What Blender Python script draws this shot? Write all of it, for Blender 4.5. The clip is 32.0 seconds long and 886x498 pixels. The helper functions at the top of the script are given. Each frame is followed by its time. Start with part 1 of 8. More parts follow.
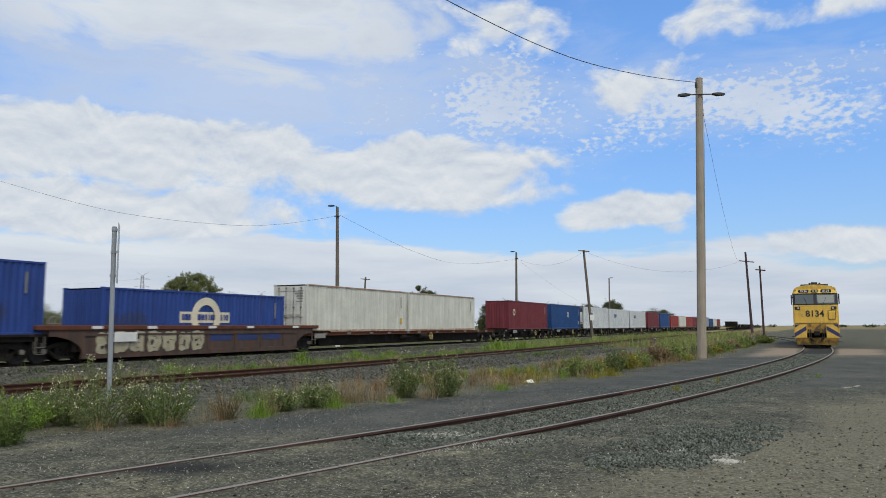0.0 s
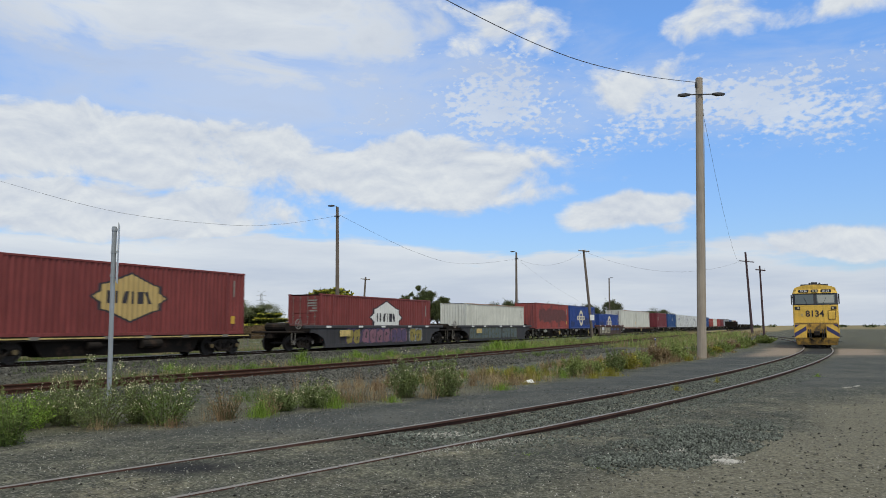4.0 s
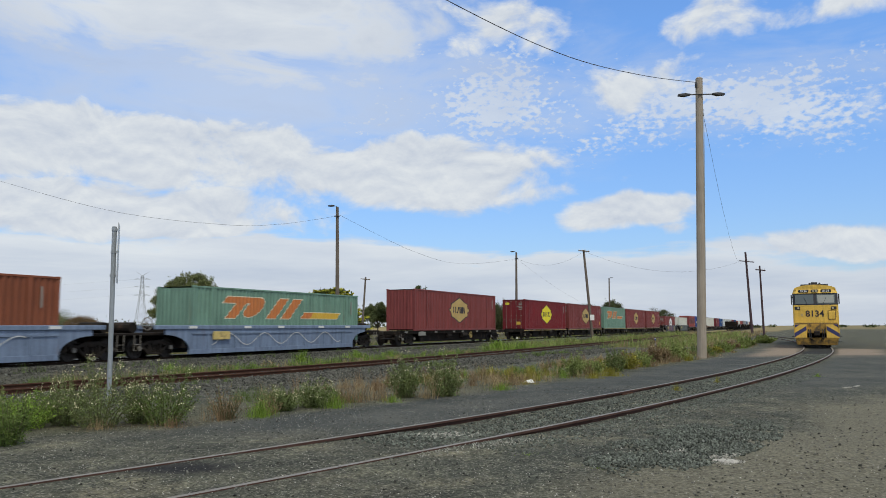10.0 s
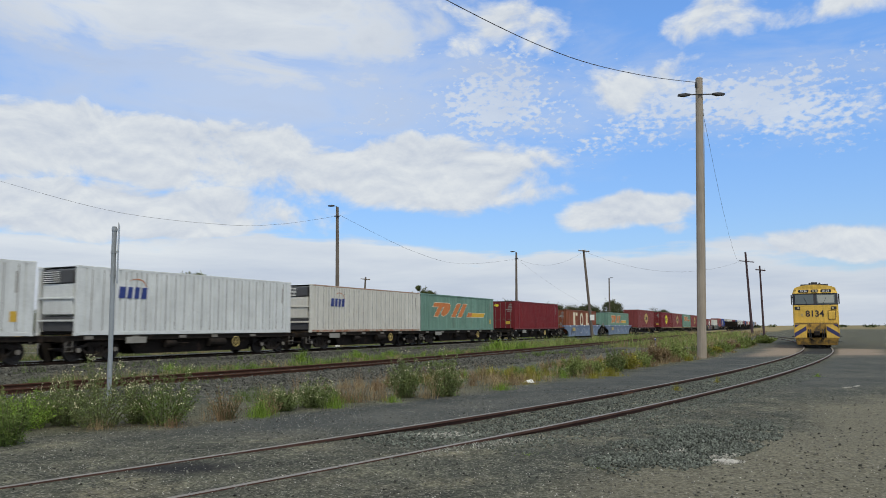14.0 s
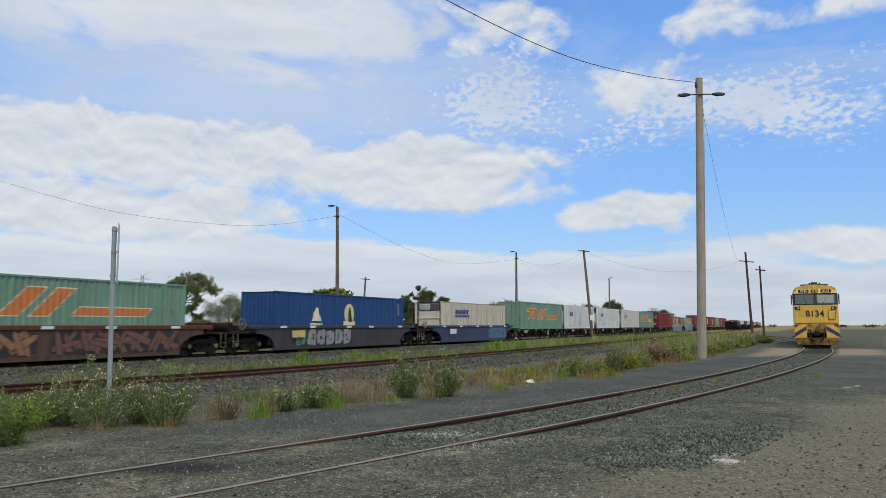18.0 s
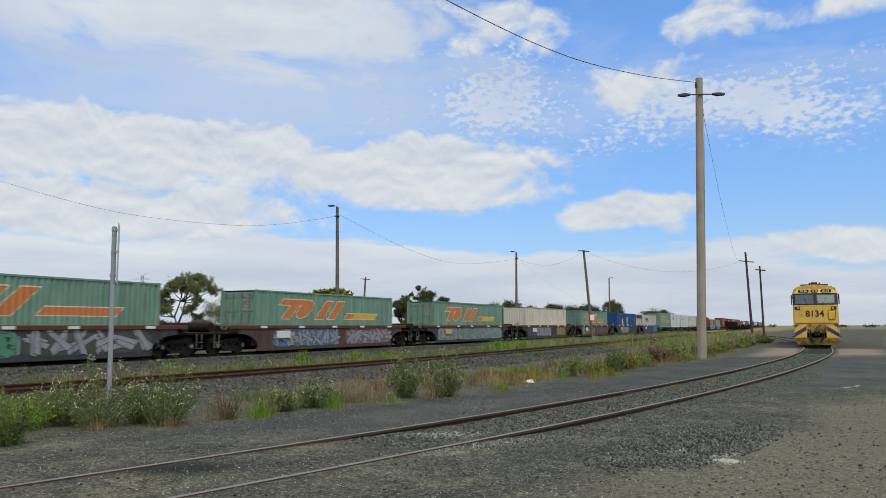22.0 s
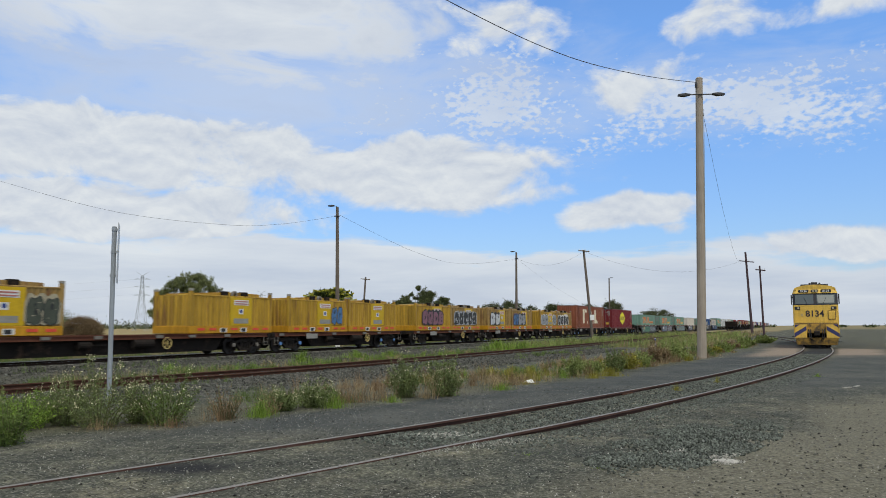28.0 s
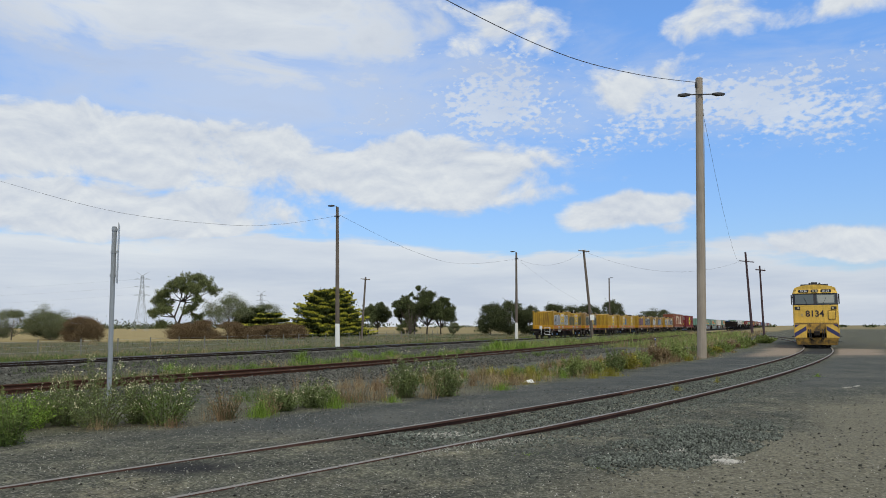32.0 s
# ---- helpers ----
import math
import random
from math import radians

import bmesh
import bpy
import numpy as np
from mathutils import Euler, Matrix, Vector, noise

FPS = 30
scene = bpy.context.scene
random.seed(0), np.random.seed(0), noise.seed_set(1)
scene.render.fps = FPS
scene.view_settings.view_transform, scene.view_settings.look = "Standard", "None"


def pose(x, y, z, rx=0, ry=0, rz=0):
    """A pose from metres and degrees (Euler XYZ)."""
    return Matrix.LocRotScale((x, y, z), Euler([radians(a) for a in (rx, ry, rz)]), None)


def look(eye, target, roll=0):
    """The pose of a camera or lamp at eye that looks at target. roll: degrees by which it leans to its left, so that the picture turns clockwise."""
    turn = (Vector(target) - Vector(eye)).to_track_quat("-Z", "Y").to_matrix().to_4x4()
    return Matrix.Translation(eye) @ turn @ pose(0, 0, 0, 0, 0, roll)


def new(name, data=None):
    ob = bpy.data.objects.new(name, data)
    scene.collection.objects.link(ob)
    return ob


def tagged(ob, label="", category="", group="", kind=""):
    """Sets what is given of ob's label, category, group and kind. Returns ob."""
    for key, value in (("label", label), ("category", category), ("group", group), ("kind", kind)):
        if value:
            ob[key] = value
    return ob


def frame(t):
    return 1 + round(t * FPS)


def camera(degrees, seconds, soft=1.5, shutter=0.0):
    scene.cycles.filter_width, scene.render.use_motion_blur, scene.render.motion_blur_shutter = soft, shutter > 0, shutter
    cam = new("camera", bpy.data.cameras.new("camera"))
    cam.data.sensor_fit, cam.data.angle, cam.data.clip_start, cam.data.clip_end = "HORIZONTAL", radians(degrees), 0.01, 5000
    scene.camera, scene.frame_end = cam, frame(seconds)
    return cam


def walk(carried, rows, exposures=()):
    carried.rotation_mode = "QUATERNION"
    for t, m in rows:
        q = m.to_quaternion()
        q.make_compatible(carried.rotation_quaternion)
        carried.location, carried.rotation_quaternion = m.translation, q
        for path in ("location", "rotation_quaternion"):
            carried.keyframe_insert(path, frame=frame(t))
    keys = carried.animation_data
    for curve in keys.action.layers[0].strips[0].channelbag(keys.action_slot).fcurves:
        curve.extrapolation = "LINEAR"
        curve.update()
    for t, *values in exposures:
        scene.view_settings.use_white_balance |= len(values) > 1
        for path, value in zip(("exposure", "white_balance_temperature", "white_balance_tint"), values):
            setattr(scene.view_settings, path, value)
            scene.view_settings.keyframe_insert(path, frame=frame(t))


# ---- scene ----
cam = camera(61.41, 32.0, soft=0.9, shutter=0.2)
CAM = look((0, 0, 1.41), (0, 100, 1.41 + 100 * math.tan(radians(5.904))), -0.15)
walk(cam, [(0.0, CAM), (32.0, CAM)])

# ---- world, sun, exposure ----
SUN_ELEVATION, SUN_TURN = radians(60), radians(160)   # turn is measured from +y towards +x
world = bpy.data.worlds.new("sky")
scene.world = world
world.use_nodes = True
scene.view_settings.exposure = 0.0


def build_sky():
    nt = world.node_tree
    nt.nodes.clear()

    def link(a, b):
        nt.links.new(a, b)

    def calc(op, a, b=None, clamp=False):
        n = nt.nodes.new("ShaderNodeMath")
        n.operation, n.use_clamp = op, clamp
        for i, v in enumerate((a, b)):
            if v is None:
                continue
            if isinstance(v, (int, float)):
                n.inputs[i].default_value = v
            else:
                link(v, n.inputs[i])
        return n.outputs[0]

    out = nt.nodes.new("ShaderNodeOutputWorld")
    back = nt.nodes.new("ShaderNodeBackground")
    back.inputs["Strength"].default_value = 0.14
    sky = nt.nodes.new("ShaderNodeTexSky")
    sky.sky_type, sky.sun_disc = "NISHITA", False
    sky.sun_elevation, sky.sun_rotation = SUN_ELEVATION, SUN_TURN
    sky.air_density, sky.dust_density, sky.ozone_density = 1.0, 0.6, 2.0
    coord = nt.nodes.new("ShaderNodeTexCoord")
    split = nt.nodes.new("ShaderNodeSeparateXYZ")
    link(coord.outputs["Generated"], split.inputs[0])
    x, y, z = split.outputs
    # azimuth (degrees, right of straight ahead) and elevation of every direction; the clouds are laid out in these
    az = calc("MULTIPLY", calc("ARCTAN2", x, y), 180 / math.pi)
    el = calc("MULTIPLY", calc("ARCSINE", z), 180 / math.pi)
    plane = nt.nodes.new("ShaderNodeCombineXYZ")
    link(az, plane.inputs[0])
    link(el, plane.inputs[1])
    bend = nt.nodes.new("ShaderNodeTexNoise")
    bend.inputs["Scale"].default_value, bend.inputs["Detail"].default_value = 0.16, 4.0
    link(plane.outputs[0], bend.inputs["Vector"])
    shove = nt.nodes.new("ShaderNodeSeparateColor")
    link(bend.outputs["Color"], shove.inputs[0])
    bent_az = calc("ADD", az, calc("MULTIPLY", calc("SUBTRACT", shove.outputs[0], 0.5), 9.0))
    bent_el = calc("ADD", el, calc("MULTIPLY", calc("SUBTRACT", shove.outputs[1], 0.5), 2.2))

    def billow(size, detail, rough, squash=1.6, shift=(0, 0, 0), distort=0.0):
        """Noise whose lumps are about size degrees wide."""
        m = nt.nodes.new("ShaderNodeMapping")
        m.inputs["Scale"].default_value = (1 / size, squash / size, 1)
        m.inputs["Location"].default_value = shift
        link(plane.outputs[0], m.inputs[0])
        n = nt.nodes.new("ShaderNodeTexNoise")
        n.inputs["Scale"].default_value, n.inputs["Detail"].default_value = 1.0, detail
        n.inputs["Roughness"].default_value, n.inputs["Distortion"].default_value = rough, distort
        link(m.outputs[0], n.inputs["Vector"])
        return n.outputs[0]

    def soft_step(v, lo, hi, top=1.0):
        r = nt.nodes.new("ShaderNodeMapRange")
        r.interpolation_type = "SMOOTHSTEP"
        r.inputs["From Min"].default_value, r.inputs["From Max"].default_value, r.inputs["To Max"].default_value = lo, hi, top
        link(v, r.inputs["Value"])
        return r.outputs[0]

    def banks(rows):
        """Highest of several oval banks: azimuth, elevation, half sizes, weight."""
        total = None
        for a, e, w, h, k in rows:
            dx = calc("DIVIDE", calc("SUBTRACT", bent_az, a), w)
            dy = calc("DIVIDE", calc("SUBTRACT", bent_el, e), h)
            dy = calc("MULTIPLY", dy, dy)
            r2 = calc("ADD", calc("MULTIPLY", calc("MULTIPLY", dx, dx), calc("MULTIPLY", dx, dx)), calc("MULTIPLY", dy, dy))
            g = calc("MULTIPLY", calc("SUBTRACT", 1.0, calc("POWER", calc("ADD", r2, 0.0001), 0.4)), k)
            total = g if total is None else calc("MAXIMUM", total, g)
        return total

    heaped = [(-22.9, 12.6, 16.5, 3.3, 1.0), (-3.1, 11.7, 12.5, 3.0, 0.95), (4.0, 10.0, 8.5, 1.1, 0.5), (-24.7, 8.3, 15.5, 2.4, 1.0), (5.4, 22.2, 5.6, 2.2, 0.65), (15.4, 17.5, 5.0, 2.2, 0.5), (13.3, 8.4, 5.6, 1.5, 1.0),
              (17.1, 6.9, 1.6, 0.6, 0.5), (27.2, 5.4, 5.3, 1.3, 0.8), (21.3, 21.9, 5.0, 1.7, 0.55), (30.8, 22.0, 3.7, 1.8, 0.6), (30.6, 15.6, 2.6, 1.8, 0.45)]
    veils = [(-17.7, 23.4, 22.0, 5.2, 1.0), (-12.7, 19.0, 12.6, 2.8, 0.6), (-27.5, 17.4, 7.0, 1.4, 0.3), (0.3, 1.0, 90.0, 3.4, 1.0)]
    rippled = [(3.7, 16.9, 10.1, 3.2, 0.8), (21.3, 15.6, 12.0, 2.8, 0.9), (-2.9, 21.4, 3.6, 1.4, 0.7), (4.7, 18.2, 5.5, 3.3, 0.7)]
    lumps = billow(5.5, 9.0, 0.58, 1.7, (3.1, 1.7, 0.0), 0.3)
    above = billow(5.5, 9.0, 0.58, 1.7, (3.1, 1.7 + 0.16, 0.0), 0.3)
    swell = calc("MULTIPLY", calc("SUBTRACT", lumps, 0.5), 2.1)
    heap = soft_step(calc("ADD", banks(heaped), swell), -0.02, 0.50)
    sheet = billow(9.0, 7.0, 0.6, 3.0, (0.4, 5.2, 0.0), 0.5)
    veil_d = calc("ADD", banks(veils), calc("MULTIPLY", calc("SUBTRACT", sheet, 0.5), 1.9))
    veil = soft_step(veil_d, -0.05, 0.75, 0.97)
    haze = soft_step(calc("ADD", banks([(-14.0, 17.5, 27.0, 6.5, 0.8), (12.0, 16.5, 24.0, 3.6, 0.45)]), calc("MULTIPLY", calc("SUBTRACT", sheet, 0.5), 1.5)), -0.2, 0.9, 0.66)
    flecks = billow(0.62, 3.0, 0.5, 1.7, (7.7, 0.3, 0.0), 0.1)
    drift = billow(6.0, 3.0, 0.5, 2.2, (1.7, 8.3, 0.0))
    ripple = soft_step(calc("ADD", banks(rippled), calc("ADD", calc("MULTIPLY", calc("SUBTRACT", flecks, 0.5), 2.8), calc("MULTIPLY", calc("SUBTRACT", drift, 0.5), 1.6))), 0.0, 0.95, 0.80)
    streaks = billow(16.0, 7.0, 0.58, 7.0, (2.2, 0.6, 0.0), 0.2)
    low = soft_step(calc("ADD", banks([(-22.0, 2.6, 34.0, 4.3, 1.0), (9.0, 2.2, 26.0, 3.9, 0.8), (30.0, 1.6, 12.0, 3.0, 0.7)]), calc("MULTIPLY", calc("SUBTRACT", streaks, 0.5), 1.5)), 0.02, 0.30, 0.95)
    low_tone = calc("ADD", calc("ADD", calc("MULTIPLY", calc("SUBTRACT", streaks, 0.5), -2.6), 0.28), soft_step(el, 3.8, 6.0, 0.62))
    # overhead and behind, the cover is mostly closed
    over = nt.nodes.new("ShaderNodeMapRange")
    over.inputs["From Min"].default_value, over.inputs["From Max"].default_value, over.inputs["To Max"].default_value = 25.0, 36.0, 0.9
    link(el, over.inputs["Value"])
    wide = nt.nodes.new("ShaderNodeMapRange")
    wide.inputs["From Min"].default_value, wide.inputs["From Max"].default_value, wide.inputs["To Max"].default_value = 36.0, 60.0, 0.8
    link(calc("ABSOLUTE", az), wide.inputs["Value"])
    cover = calc("MAXIMUM", calc("MAXIMUM", calc("MAXIMUM", heap, low), calc("MAXIMUM", veil, haze)), calc("MAXIMUM", ripple, calc("MAXIMUM", over.outputs[0], wide.outputs[0])))
    # lit crests, grey bellies
    crest = calc("ADD", calc("MULTIPLY", calc("SUBTRACT", lumps, above), 3.4), 0.62)
    sheet_tone = calc("ADD", calc("ADD", calc("MULTIPLY", calc("SUBTRACT", sheet, 0.5), -2.2), 0.30), calc("MULTIPLY", el, 0.018))
    tone = nt.nodes.new("ShaderNodeMix")
    link(heap, tone.inputs["Factor"])
    under = nt.nodes.new("ShaderNodeMix")
    link(low, under.inputs["Factor"])
    link(sheet_tone, under.inputs["A"])
    link(low_tone, under.inputs["B"])
    link(under.outputs["Result"], tone.inputs["A"])
    link(crest, tone.inputs["B"])
    bright = calc("MAXIMUM", calc("MINIMUM", tone.outputs["Result"], 1.0), 0.0)
    white = nt.nodes.new("ShaderNodeMix")
    white.data_type = "RGBA"
    white.inputs["A"].default_value = (3.75, 4.2, 4.95, 1)
    white.inputs["B"].default_value = (5.2, 5.5, 5.75, 1)
    link(bright, white.inputs["Factor"])
    mix = nt.nodes.new("ShaderNodeMix")
    mix.data_type = "RGBA"
    link(cover, mix.inputs["Factor"])
    tint = nt.nodes.new("ShaderNodeMix")
    tint.data_type, tint.blend_type = "RGBA", "MULTIPLY"
    tint.inputs["Factor"].default_value = 1.0
    low_air = nt.nodes.new("ShaderNodeMapRange")
    low_air.inputs["From Min"].default_value, low_air.inputs["From Max"].default_value = 4.0, 22.0
    link(el, low_air.inputs["Value"])
    air = nt.nodes.new("ShaderNodeMix")
    air.data_type = "RGBA"
    air.inputs["A"].default_value = (0.67, 0.78, 0.98, 1)
    air.inputs["B"].default_value = (0.90, 1.22, 1.56, 1)
    link(low_air.outputs[0], air.inputs["Factor"])
    link(air.outputs["Result"], tint.inputs["B"])
    link(sky.outputs[0], tint.inputs["A"])
    link(tint.outputs["Result"], mix.inputs["A"])
    link(white.outputs["Result"], mix.inputs["B"])
    link(mix.outputs["Result"], back.inputs["Color"])
    link(back.outputs[0], out.inputs["Surface"])


build_sky()
sun = new("sun", bpy.data.lights.new("sun", "SUN"))
sun.data.energy, sun.data.angle, sun.data.color = 2.25, radians(8), (1.0, 0.95, 0.78)
sun.matrix_world = look((math.sin(SUN_TURN) * 50 * math.cos(SUN_ELEVATION), math.cos(SUN_TURN) * 50 * math.cos(SUN_ELEVATION), 50 * math.sin(SUN_ELEVATION)), (0, 0, 0))

# ---- mesh helpers ----


class Shape:
    """Collects vertices and faces of one mesh."""

    def __init__(self):
        self.v, self.f = [], []

    def add(self, verts, faces):
        n = len(self.v)
        self.v += [tuple(p) for p in verts]
        self.f += [tuple(i + n for i in q) for q in faces]
        return self

    def box(self, x0, x1, y0, y1, z0, z1, bevel=0.0):
        if bevel <= 0:
            return self.add([(x0, y0, z0), (x1, y0, z0), (x1, y1, z0), (x0, y1, z0), (x0, y0, z1), (x1, y0, z1), (x1, y1, z1), (x0, y1, z1)],
                            [(3, 2, 1, 0), (4, 5, 6, 7), (0, 1, 5, 4), (1, 2, 6, 5), (2, 3, 7, 6), (3, 0, 4, 7)])
        b = bevel
        ring = [(x0 + b, y0), (x1 - b, y0), (x1, y0 + b), (x1, y1 - b), (x1 - b, y1), (x0 + b, y1), (x0, y1 - b), (x0, y0 + b)]
        cx, cy = (x0 + x1) / 2, (y0 + y1) / 2
        shrink = lambda p: (p[0] + (b if p[0] < cx else -b), p[1] + (b if p[1] < cy else -b))
        rows = [[(*shrink(p), z0) for p in ring], [(*p, z0 + b) for p in ring], [(*p, z1 - b) for p in ring], [(*shrink(p), z1) for p in ring]]
        return self.loft(rows, True)

    def loft(self, rows, caps=False, closed=True):
        n, v, f = len(rows[0]), [], []
        for r in rows:
            v += r
        for i in range(len(rows) - 1):
            for j in range(n if closed else n - 1):
                k = (j + 1) % n
                f.append((i * n + j, i * n + k, (i + 1) * n + k, (i + 1) * n + j))
        if caps:
            f.append(tuple(reversed(range(n))))
            f.append(tuple(range((len(rows) - 1) * n, len(rows) * n)))
        return self.add(v, f)

    def prism(self, outline, y0, y1):
        """An outline in x, z pushed from y0 to y1."""
        return self.loft([[(x, y0, z) for x, z in outline], [(x, y1, z) for x, z in outline]], True)

    def tube(self, pts, r0, r1=None, n=8):
        r1 = r0 if r1 is None else r1
        rows, pts = [], [Vector(p) for p in pts]
        for i, p in enumerate(pts):
            d = (pts[min(i + 1, len(pts) - 1)] - pts[max(i - 1, 0)]).normalized()
            a = d.orthogonal().normalized() if abs(d.z) < 0.99 else Vector((1, 0, 0))
            if abs(d.z) < 0.99:
                a = d.cross(Vector((0, 0, 1))).normalized()
            b = d.cross(a).normalized()
            r = r0 + (r1 - r0) * i / max(1, len(pts) - 1)
            rows.append([tuple(p + a * (r * math.cos(2 * math.pi * k / n)) + b * (r * math.sin(2 * math.pi * k / n))) for k in range(n)])
        return self.loft(rows, True)

    def ring(self, c, axis, r_out, r_in, t, n=24):
        """A flat ring of thickness t about an axis 'x' or 'y' or 'z'."""
        put = {"x": lambda u, v, w: (c[0] + w, c[1] + u, c[2] + v), "y": lambda u, v, w: (c[0] + u, c[1] + w, c[2] + v), "z": lambda u, v, w: (c[0] + u, c[1] + v, c[2] + w)}[axis]
        rows = []
        for k in range(n + 1):
            a = 2 * math.pi * k / n
            ca, sa = math.cos(a), math.sin(a)
            rows.append([put(r * ca, r * sa, w) for r, w in ((r_in, -t / 2), (r_out, -t / 2), (r_out, t / 2), (r_in, t / 2))])
        return self.loft(rows)

    def disc(self, c, axis, r, t, n=20):
        rows = []
        for r_, w in ((r * 0.94, -t / 2), (r, -t / 2 + t * 0.15), (r, t / 2 - t * 0.15), (r * 0.94, t / 2)):
            row = []
            for k in range(n):
                a = 2 * math.pi * k / n
                u, v = r_ * math.cos(a), r_ * math.sin(a)
                row.append({"x": (c[0] + w, c[1] + u, c[2] + v), "y": (c[0] + u, c[1] + w, c[2] + v), "z": (c[0] + u, c[1] + v, c[2] + w)}[axis])
            rows.append(row)
        return self.loft(rows, True)

    def mesh(self, name, material, smooth=False):
        me = bpy.data.meshes.new(name)
        me.from_pydata(self.v, [], self.f)
        bm = bmesh.new()
        bm.from_mesh(me)
        if len(self.f) < 20000:
            bmesh.ops.recalc_face_normals(bm, faces=bm.faces)
        bm.to_mesh(me)
        bm.free()
        if smooth:
            me.shade_smooth()
        if material:
            me.materials.append(material)
        return me


def part(name, shape, material, parent=None, label="", at=None, smooth=False):
    """One mesh object, under a thing or a part; shape may be a Shape or a ready mesh."""
    me = shape.mesh(name, material, smooth) if isinstance(shape, Shape) else shape
    ob = new(name, me)
    if not isinstance(shape, Shape) and material is not None and (not me.materials or me.materials[0] is not material):
        if not me.materials:
            me.materials.append(material)
        ob.material_slots[0].link = "OBJECT"
        ob.material_slots[0].material = material
    ob.parent = parent
    if at is not None:
        ob.matrix_basis = at
    if label:
        ob["label"] = label
    return ob


def thing(name, label, category, group="", at=None, kind=""):
    ob = tagged(new(name), label, category, group, kind)
    ob.empty_display_size = 0.2
    if at is not None:
        ob.matrix_basis = at
    return ob


# ---- materials ----


def surface(name, colour, rough=0.6, metal=0.0, vary=0.12, scale=3.0, fine=60.0, bump=0.1, second=None, amount=0.0, edge=0.5, streak=False, spread=0.0, bump_size=0.01, grime=0.0):
    """A worn surface: base colour with two scales of noise, a second colour in patches (rust, dirt, dust) and fine relief."""
    m = bpy.data.materials.new(name)
    m.use_nodes = True
    nt = m.node_tree
    bs = nt.nodes["Principled BSDF"]
    bs.inputs["Roughness"].default_value, bs.inputs["Metallic"].default_value = rough, metal
    if rough > 0.7:
        bs.inputs["Specular IOR Level"].default_value = 0.15
    link = nt.links.new
    co = nt.nodes.new("ShaderNodeTexCoord")
    mp = nt.nodes.new("ShaderNodeMapping")
    link(co.outputs["Object"], mp.inputs[0])
    info = nt.nodes.new("ShaderNodeObjectInfo")
    sh = nt.nodes.new("ShaderNodeVectorMath")
    sh.operation = "SCALE"
    sh.inputs[0].default_value = (37.0, 23.0, 11.0)
    link(info.outputs["Random"], sh.inputs["Scale"])
    link(sh.outputs[0], mp.inputs["Location"])
    big = nt.nodes.new("ShaderNodeTexNoise")
    big.inputs["Scale"].default_value, big.inputs["Detail"].default_value, big.inputs["Roughness"].default_value = scale, 5.0, 0.6
    link(mp.outputs[0], big.inputs["Vector"])
    sm = nt.nodes.new("ShaderNodeTexNoise")
    sm.inputs["Scale"].default_value, sm.inputs["Detail"].default_value = fine, 3.0
    link(mp.outputs[0], sm.inputs["Vector"])
    add = nt.nodes.new("ShaderNodeMath")
    add.operation = "MULTIPLY_ADD"
    link(sm.outputs[0], add.inputs[0])
    add.inputs[1].default_value = 0.6
    link(big.outputs[0], add.inputs[2])
    rng = nt.nodes.new("ShaderNodeMapRange")
    rng.inputs["From Min"].default_value, rng.inputs["From Max"].default_value = 0.5, 1.1
    rng.inputs["To Min"].default_value, rng.inputs["To Max"].default_value = 1 - vary, 1 + vary
    link(add.outputs[0], rng.inputs["Value"])
    mul = nt.nodes.new("ShaderNodeVectorMath")
    mul.operation = "SCALE"
    mul.inputs[0].default_value = colour
    link(rng.outputs[0], mul.inputs["Scale"])
    col = mul.outputs[0]
    if spread:
        r2 = nt.nodes.new("ShaderNodeMapRange")
        r2.inputs["To Min"].default_value, r2.inputs["To Max"].default_value = 1 - spread, 1 + spread
        link(info.outputs["Random"], r2.inputs["Value"])
        m2 = nt.nodes.new("ShaderNodeVectorMath")
        m2.operation = "SCALE"
        link(col, m2.inputs[0])
        link(r2.outputs[0], m2.inputs["Scale"])
        col = m2.outputs[0]
    if grime:
        # dark run-off streaks, long in z
        gm = nt.nodes.new("ShaderNodeMapping")
        gm.inputs["Scale"].default_value = (3.2, 3.2, 0.16)
        link(mp.outputs[0], gm.inputs[0])
        gn = nt.nodes.new("ShaderNodeTexNoise")
        gn.inputs["Scale"].default_value, gn.inputs["Detail"].default_value, gn.inputs["Roughness"].default_value = 1.6, 6.0, 0.7
        link(gm.outputs[0], gn.inputs["Vector"])
        gr = nt.nodes.new("ShaderNodeMapRange")
        gr.inputs["From Min"].default_value, gr.inputs["From Max"].default_value = 0.35, 0.65
        gr.inputs["To Min"].default_value, gr.inputs["To Max"].default_value = 1.0 - grime, 1.0 + grime * 0.35
        link(gn.outputs[0], gr.inputs["Value"])
        gs = nt.nodes.new("ShaderNodeVectorMath")
        gs.operation = "SCALE"
        link(col, gs.inputs[0])
        link(gr.outputs[0], gs.inputs["Scale"])
        col = gs.outputs[0]
    if second:
        pn = nt.nodes.new("ShaderNodeTexNoise")
        pn.inputs["Scale"].default_value, pn.inputs["Detail"].default_value, pn.inputs["Roughness"].default_value = scale * 1.7, 6.0, 0.68
        pm = nt.nodes.new("ShaderNodeMapping")
        pm.inputs["Scale"].default_value = (1.6, 1.6, 0.22) if streak else (1, 1, 1)
        link(mp.outputs[0], pm.inputs[0])
        link(pm.outputs[0], pn.inputs["Vector"])
        pr = nt.nodes.new("ShaderNodeMapRange")
        pr.interpolation_type = "SMOOTHSTEP"
        pr.inputs["From Min"].default_value, pr.inputs["From Max"].default_value = edge, edge + 0.2
        pr.inputs["To Max"].default_value = amount
        link(pn.outputs[0], pr.inputs["Value"])
